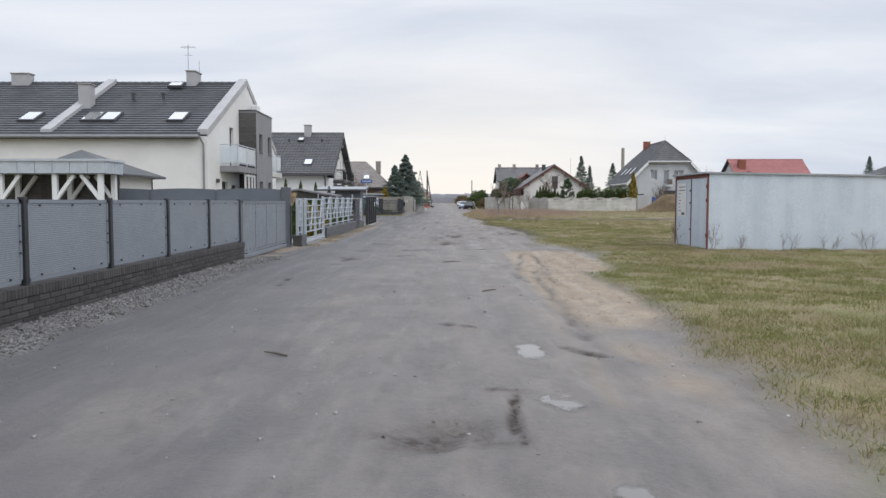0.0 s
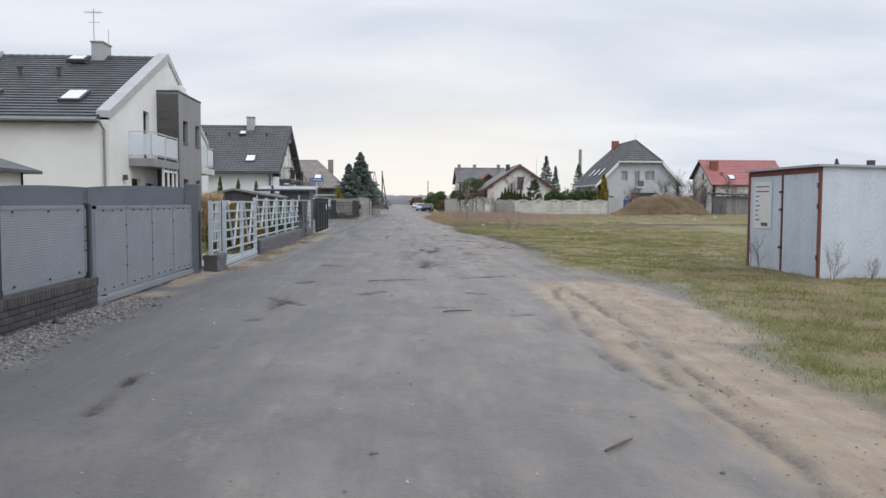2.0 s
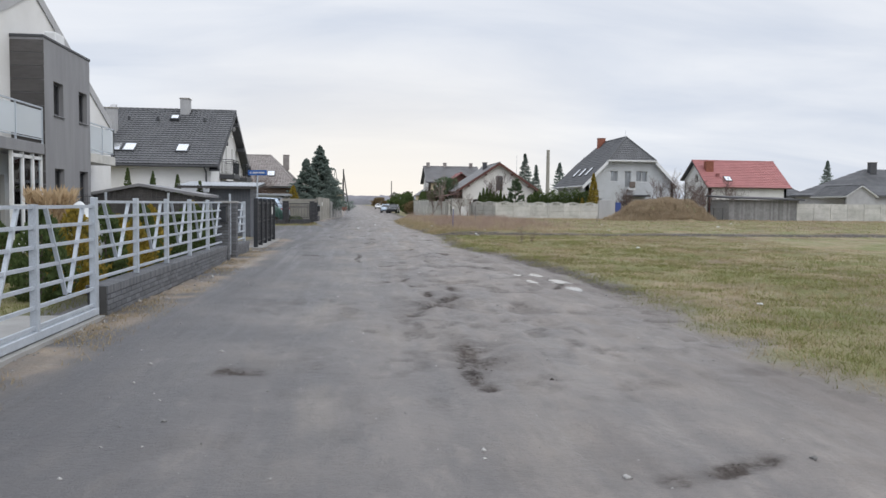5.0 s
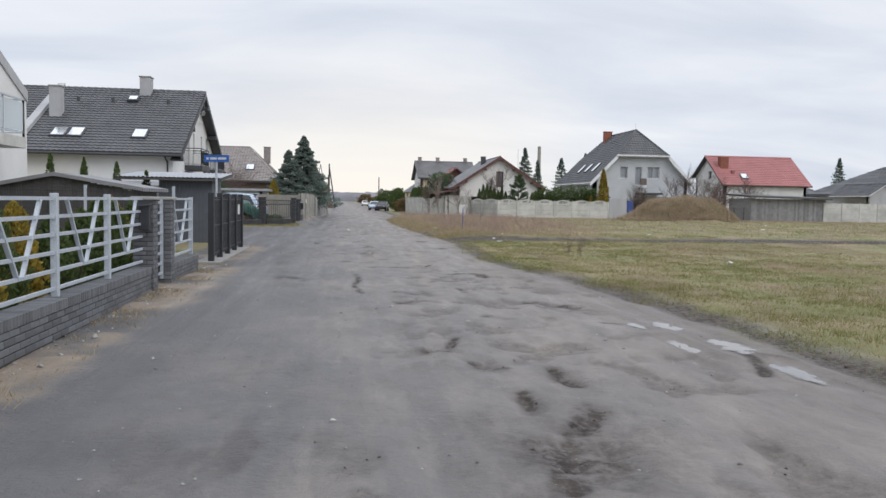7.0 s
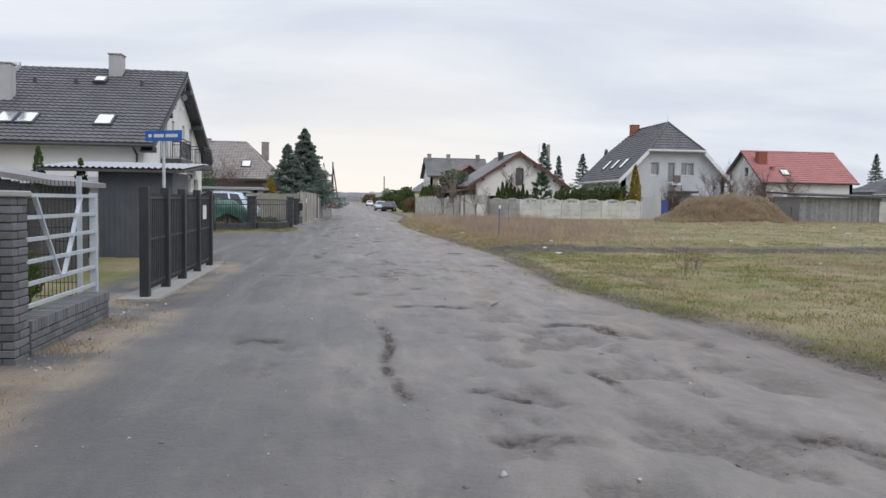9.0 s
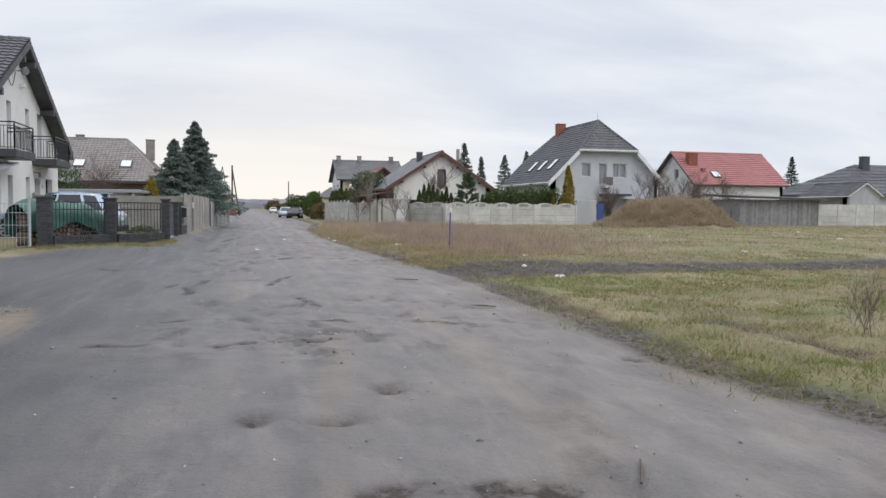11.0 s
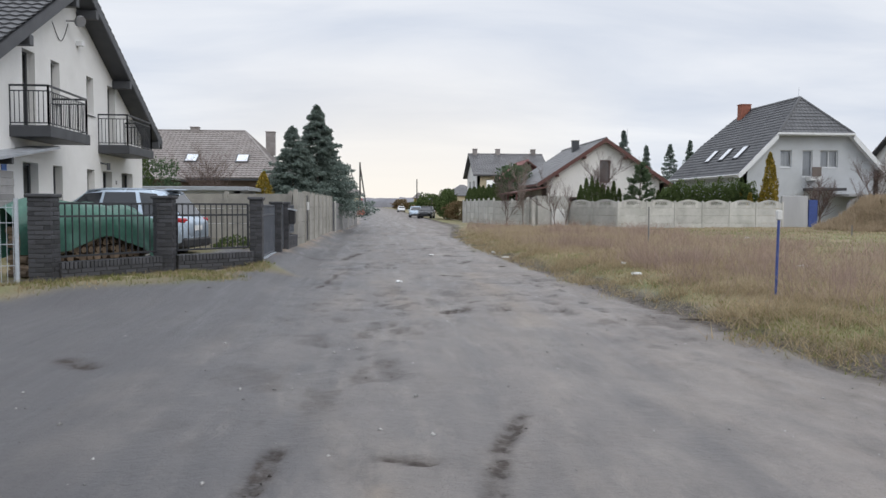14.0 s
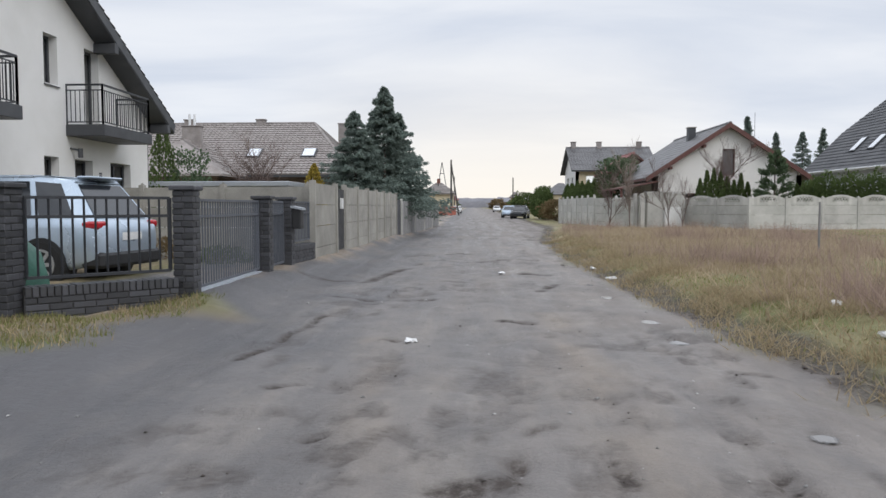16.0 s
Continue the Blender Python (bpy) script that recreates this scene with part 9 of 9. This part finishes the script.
def marker_post():
    t = thing("marker_post", "thin blue marker post with a white cap in the weeds", "post")
    z = gz(4.75, 63.4)
    bm = bmesh.new(); tube(bm, (4.64, 63.4, z - 0.1), (4.66, 63.4, 1.33), 0.02, n=10)
    part("shaft", bm, "post_blue", t)
    bm = bmesh.new(); box(bm, 4.62, 4.7, 63.37, 63.43, 1.31, 1.45, 0.01)
    part("cap", bm, "plate_white", t)
    for (x, y, h) in ((8.4, 79.0, 1.5), (20.5, 86, 0.7)):
        s = thing("stake", "thin grey wooden stake in the field", "stake")
        bm = bmesh.new(); tube(bm, (x, y, 0), (x, y, h), 0.03, 0.025, n=6)
        part("stick", bm, "wood_grey", s)


def poles():
    for k, (x, y, h) in enumerate(((-3.2, 178, 8.5), (-8.5, 168, 7.5), (-4.5, 260, 9), (9.5, 240, 8))):
        t = thing("utility_pole", "wooden utility pole far down the street", "pole", "utility poles")
        bm = bmesh.new(); tube(bm, (x, y, -0.2), (x, y, h), 0.16, 0.12, n=8)
        part("shaft", bm, "wood_dark", t)
        if k == 0:
            bm = bmesh.new(); tube(bm, (x + 1.2, y, -0.2), (x, y, h - 0.5), 0.13, 0.1, n=8)
            part("strut", bm, "wood_dark", t)
    t = thing("aerial_mast", "thin lattice mast far off", "mast")
    bm = bmesh.new()
    beam(bm, (-6.0, 197, 5), (-5.3, 197, 9.2), 0.12); beam(bm, (-4.6, 197, 5), (-5.3, 197, 9.2), 0.12); beam(bm, (-5.7, 197, 7.2), (-4.9, 197, 7.2), 0.1)
    part("lattice", bm, "metal_dark", t)


street_sign()
marker_post()
poles()


# ---- woodpile under a tarpaulin ----
def woodpile():
    t = thing("woodpile", "stacked split firewood behind the corner fence", "woodpile")
    a, b = Vector((-7.45, 66.5)), Vector((-6.0, 68.75))
    d = (b - a).normalized(); n = Vector((-d.y, d.x))
    rnd = random.Random(9)
    ln = (b - a).length
    base = 0.2
    for r in range(7):
        u = 0.08 + 0.06 * (r % 2)
        top_lim = 1.22
        while u < ln - 0.05:
            rad = rnd.uniform(0.055, 0.085)
            z = base + 0.09 + r * 0.125 + rnd.uniform(-0.015, 0.015)
            if z < top_lim * (1 - 0.35 * max(0, u / ln - 0.6)):
                p = a + d * u
                q0, q1 = p + n * 0.25, p - n * (0.25 + rnd.uniform(0, 0.06))
                bm = bmesh.new(); tube(bm, (q0.x, q0.y, z), (q1.x, q1.y, z + rnd.uniform(-0.02, 0.02)), rad, rad * rnd.uniform(0.85, 1), 7)
                part("log", bm, "wood_log", t)
            u += rad * 2 + 0.01
    s = thing("tarpaulin", "dark green tarpaulin draped over the firewood", "tarpaulin")
    bm = bmesh.new()
    nu, nv = 40, 26
    grid = []
    for i in range(nu + 1):
        row = []
        f = i / nu
        u = -0.2 + (ln + 0.75) * f
        peak = 1.62 - 0.18 * f - 0.75 * max(0, f - 0.72) ** 1.2 * 3 - 0.25 * max(0, 0.12 - f) * 6
        for j in range(nv + 1):
            g = j / nv * 2 - 1
            o = 0.42 * math.copysign(min(1, abs(g) * 1.7), g)
            drop = max(0, abs(g) - 0.42) / 0.58
            hang = 0.78 if g < 0 else 0.9
            z = peak - 0.12 * min(1, abs(g) * 2.2) ** 2 - drop * hang * (0.85 + 0.2 * math.sin(f * 9))
            p = a + d * u + n * o * (1 + 0.12 * drop)
            w = noise.noise((u * 2.3, g * 2.0, 3.0)) * 0.09 + noise.noise((u * 6, g * 5, 1.0)) * 0.035
            row.append(bm.verts.new((p.x - n.x * w, p.y - n.y * w, max(0.24, z + w * 0.8))))
        grid.append(row)
    for i in range(nu):
        for j in range(nv):
            bm.faces.new((grid[i][j], grid[i + 1][j], grid[i + 1][j + 1], grid[i][j + 1]))
    part("sheet", bm, "tarp", s, smooth=True)


woodpile()


# ---- cars ----
def car(name, label, m, paint, L=4.4, W=1.8, H=1.58, estate=True, plate=True):
    """Car along +x (rear at x = 0, nose at x = -L), its middle on y = 0, wheels on z = 0."""
    t = thing(name, label, "car", "parked cars")
    h = W / 2
    # stations from rear to nose: x, half width, sill z, waist z
    st = [(0.0, 0.80, 0.42, 0.86), (-0.10, 0.92, 0.30, 0.97), (-0.5, 0.985, 0.24, 1.0), (-1.2, 1.0, 0.22, 0.99), (-2.2, 1.0, 0.22, 0.97), (-3.0, 0.99, 0.22, 0.95), (-3.6, 0.97, 0.24, 0.90), (-4.1, 0.90, 0.28, 0.80), (-4.4, 0.70, 0.36, 0.66)]
    k = L / 4.4
    bm = bmesh.new()
    rings = []
    for x, w, zs, zw in st:
        w *= h
        q = []
        prof = [(0.90, zs), (0.98, zs + 0.1), (1.0, (zs + zw) / 2), (0.985, zw - 0.14), (0.955, zw - 0.02), (0.90, zw)]
        for s in (1, -1):
            side = [(x * k, s * w * a, z) for a, z in prof]
            q += side if s == 1 else side[::-1]
        rings.append([bm.verts.new(p) for p in q])
    for r0, r1 in zip(rings[:-1], rings[1:]):
        for i in range(12):
            j = (i + 1) % 12
            bm.faces.new((r0[i], r0[j], r1[j], r1[i]))
    bm.faces.new(rings[0]); bm.faces.new(rings[-1][::-1])
    # wheel arches are cut by dark liners below
    bmesh.ops.recalc_face_normals(bm, faces=bm.faces[:])
    body = part("body", bm, paint, t, smooth=True)
    # cabin: lower outline to roof outline
    roof_r = -0.55 if estate else -1.2
    lo = [(-0.13 if estate else -0.55, 0.88, 0.96), (-1.0, 0.93, 0.975), (-2.0, 0.935, 0.96), (-3.15, 0.88, 0.93)]
    hi = [(roof_r, 0.66, H - 0.06), (-1.15, 0.71, H - 0.005), (-1.9, 0.72, H), (-2.35, 0.68, H - 0.05)]
    bm = bmesh.new()
    Lo = [[bm.verts.new((x * k, s * w * h, z)) for x, w, z in lo] for s in (1, -1)]
    Mi = [[bm.verts.new((x * k, s * (w + 0.03) * h, z - 0.055)) for x, w, z in hi] for s in (1, -1)]
    Hi = [[bm.verts.new((x * k, s * (w - 0.06) * h, z)) for x, w, z in hi] for s in (1, -1)]
    for a in range(2):
        for i in range(3):
            bm.faces.new((Lo[a][i], Lo[a][i + 1], Mi[a][i + 1], Mi[a][i]))
            bm.faces.new((Mi[a][i], Mi[a][i + 1], Hi[a][i + 1], Hi[a][i]))
    for i in range(3):
        bm.faces.new((Hi[0][i], Hi[0][i + 1], Hi[1][i + 1], Hi[1][i]))
    for e in (0, 3):
        bm.faces.new((Lo[0][e], Lo[1][e], Mi[1][e], Mi[0][e])); bm.faces.new((Mi[0][e], Mi[1][e], Hi[1][e], Hi[0][e]))
    bmesh.ops.bevel(bm, geom=bm.edges[:], offset=0.05, segments=3, affect="EDGES", clamp_overlap=True)
    cab = part("cabin", bm, paint, t, smooth=True)
    # glass: panels set just proud of the cabin
    def panel(pts, off, name="side_window"):
        bm = bmesh.new()
        o = Vector(off)
        v = [bm.verts.new(Vector((p[0] * k, p[1] * h, p[2])) + o) for p in pts]
        w = [bm.verts.new(Vector((p[0] * k, p[1] * h, p[2])) - o * 0.5) for p in pts]
        bm.faces.new(v); bm.faces.new(w[::-1])
        for i in range(len(v)):
            j = (i + 1) % len(v)
            bm.faces.new((v[i], w[i], w[j], v[j]))
        part(name, bm, "car_glass", cab)
    lerp = lambda a, b, f: tuple(a[i] + (b[i] - a[i]) * f for i in range(3))
    for s in (1, -1):
        top = [(x, s * (w + 0.03), z - 0.055) for x, w, z in hi]
        bot = [(x, s * w, z) for x, w, z in lo]
        for i, (f0, f1) in enumerate(((0.3, 0.93), (0.06, 0.95), (0.05, 0.86))):
            b0, b1, t0, t1 = lerp(bot[i], bot[i + 1], f0), lerp(bot[i], bot[i + 1], f1), lerp(top[i], top[i + 1], f0), lerp(top[i], top[i + 1], f1)
            panel([lerp(b0, t0, 0.08), lerp(b1, t1, 0.08), lerp(b1, t1, 0.92), lerp(b0, t0, 0.92)], (0, s * 0.012, 0.006))
    for e, nm in ((0, "rear_window"), (3, "windscreen")):
        c = [(lo[e][0], lo[e][1], lo[e][2]), (lo[e][0], -lo[e][1], lo[e][2]), (hi[e][0], -(hi[e][1] + 0.03), hi[e][2] - 0.055), (hi[e][0], hi[e][1] + 0.03, hi[e][2] - 0.055)]
        mid = tuple(sum(p[i] for p in c) / 4 for i in range(3))
        panel([lerp(mid, p, 0.86) for p in c], (0.014 if e == 0 else -0.014, 0, 0.008), nm)
    # bumpers, lamps, plate
    bm = bmesh.new(); box(bm, -0.35 * k, 0.035, -h * 0.9, h * 0.9, 0.26, 0.5, 0.05)
    part("rear_bumper", bm, "plastic_black", t)
    bm = bmesh.new(); box(bm, -L - 0.02, -L + 0.3 * k, -h * 0.72, h * 0.72, 0.24, 0.44, 0.04)
    part("front_bumper", bm, "plastic_black", t)
    for s in (1, -1):
        bm = bmesh.new(); box(bm, -0.3 * k, -0.03, s * h * 0.78 - 0.13, s * h * 0.78 + 0.13, 0.84, 0.96, 0.03)
        part("tail_lamp", bm, "lamp_red", t)
        bm = bmesh.new(); box(bm, -L + 0.04, -L + 0.4 * k, s * h * 0.68 - 0.17, s * h * 0.68 + 0.17, 0.6, 0.72, 0.03)
        part("headlamp", bm, "glass_frost", t)
        bm = bmesh.new(); box(bm, -3.0 * k, -2.86 * k, s * h * 1.02 - 0.09, s * h * 1.02 + 0.09, 0.95, 1.08, 0.03)
        part("mirror", bm, paint, t)
        for x in (-0.88, -3.5):
            bm = bmesh.new(); tube(bm, (x * k, s * (h - 0.3), 0.33), (x * k, s * (h + 0.006), 0.33), 0.39, n=26)
            part("wheel_arch", bm, "plastic_black", t)
            bm = bmesh.new(); tube(bm, (x * k, s * (h - 0.2), 0.325), (x * k, s * (h + 0.016), 0.325), 0.325, n=28)
            ty = part("tyre", bm, "rubber", t)
            bm = bmesh.new()
            tube(bm, (x * k, s * (h + 0.01), 0.325), (x * k, s * (h + 0.022), 0.325), 0.07, n=12)
            for q in range(7):
                an = 2 * math.pi * q / 7
                beam(bm, (x * k, s * (h + 0.018), 0.325), (x * k + 0.2 * math.cos(an), s * (h + 0.018), 0.325 + 0.2 * math.sin(an)), 0.055, 0.02, (0, 1, 0))
            for q in range(28):
                a0, a1 = 2 * math.pi * q / 28, 2 * math.pi * (q + 1) / 28
                beam(bm, (x * k + 0.21 * math.cos(a0), s * (h + 0.018), 0.325 + 0.21 * math.sin(a0)), (x * k + 0.21 * math.cos(a1), s * (h + 0.018), 0.325 + 0.21 * math.sin(a1)), 0.035, 0.02, (0, 1, 0))
            part("rim", bm, "rim", ty)
        for z, xx in ((0.83, -1.9), (0.83, -2.75)):
            bm = bmesh.new(); box(bm, xx * k, (xx + 0.2) * k, s * h * 1.0 - 0.02, s * h * 1.0 + 0.02, z, z + 0.035, 0.008)
            part("door_handle", bm, paint, t)
    bm = bmesh.new(); box(bm, 0.0, 0.016, -0.26, 0.26, 0.66, 0.78)
    part("number_plate", bm, "plate_white", t, "blank pale plate")
    bm = bmesh.new(); box(bm, -0.6 * k, -0.4 * k, -h * 0.5, h * 0.5, H - 0.055, H - 0.02, 0.015)
    part("spoiler", bm, paint, t)
    t.matrix_world = m
    return t


car("estate_car", "pale silver-blue family car parked inside the yard", pose(-5.45, 71.6, 0.24, 0, 0, -7), "car_silver", 4.5, 1.84, 1.66)
car("dark_car", "black car parked at the roadside", pose(5.9, 151.0, 0, 0, 0, 78), "car_black", 4.3, 1.8, 1.5, False)
car("pale_blue_car", "pale blue car parked at the roadside behind another", pose(4.7, 158.5, 0, 0, 0, 86), "car_silver", 4.3, 1.8, 1.5, True)
car("white_car", "white car far down the street", pose(-2.8, 215, 0, 0, 0, 80), "car_white", 4.3, 1.8, 1.5, True)
car("white_car", "white car parked far down the road", pose(6.0, 250, 0, 0, 0, 90), "car_white", 4.3, 1.8, 1.5, True)


# ---- scraps ----
def scraps():
    rnd = random.Random(21)
    spots = [(-0.77, 67.59), (2.56, 76.86), (0.5, 75.82), (4.14, 68.86), (5.4, 30.5), (11, 52.5), (9.3, 46.2), (3.8, 67.0), (13.5, 62), (6.1, 61.0), (17, 74), (8, 68.5), (24, 70), (4.9, 55.8), (2.55, 74.6), (14, 83), (5.3, 58.9), (30, 80)]
    for x, y in spots:
        t = thing("litter", "crumpled pale scrap of litter on the ground", "litter", "litter")
        s = 0.022 + 0.02 * rnd.random() + 0.0006 * y
        bm = bmesh.new()
        bmesh.ops.create_icosphere(bm, subdivisions=2, radius=s, matrix=pose(x, y, gz(x, y) + s * 0.35, 0, 0, rnd.uniform(0, 360)) @ Matrix.Diagonal((1.5, 0.8, 0.4, 1)))
        for v in bm.verts:
            v.co += Vector((rnd.gauss(0, s * 0.14), rnd.gauss(0, s * 0.14), rnd.gauss(0, s * 0.1)))
        part("scrap", bm, "litter", t)
    for x, y, ln, an in ((-1.55, 7.3, 0.28, 150), (0.75, 12.3, 0.3, 40), (0.25, 18.3, 0.4, 5), (3.0, 62.3, 0.5, -30), (1.9, 56.3, 0.45, 160), (2.2, 52.2, 0.4, -40), (-1.0, 22.3, 0.2, 10), (0.9, 45.2, 0.35, 60)):
        t = thing("stick", "broken twig lying on the road", "twig", "twigs on the road")
        z = gz(x, y) + 0.012
        c, s = math.cos(radians(an)) * ln / 2, math.sin(radians(an)) * ln / 2
        bm = bmesh.new()
        tube(bm, (x - c, y - s, z), (x, y, z + 0.01), 0.009, 0.01, 6); tube(bm, (x, y, z + 0.01), (x + c, y + s + 0.03, z + 0.004), 0.01, 0.006, 6)
        part("wood", bm, "bark", t)
    # dry thistle stalks near the sheet garage and in the field
    for k, (x, y, h) in enumerate(((4.95, 8.2, 0.75), (7.45, 21.6, 0.5), (7.3, 24.2, 0.55), (8.4, 21.8, 0.35), (9.7, 21.9, 0.4), (10.9, 21.8, 0.35), (12.0, 21.9, 0.45), (5.4, 48.5, 0.5), (5.9, 49.3, 0.45))):
        bare(x, y, h * 1.4, 400 + k, "dry brown weed stalk in the grass", 0.5, 3, "twig", 3, 0.006, "weed_stalk", gz(x, y))


scraps()
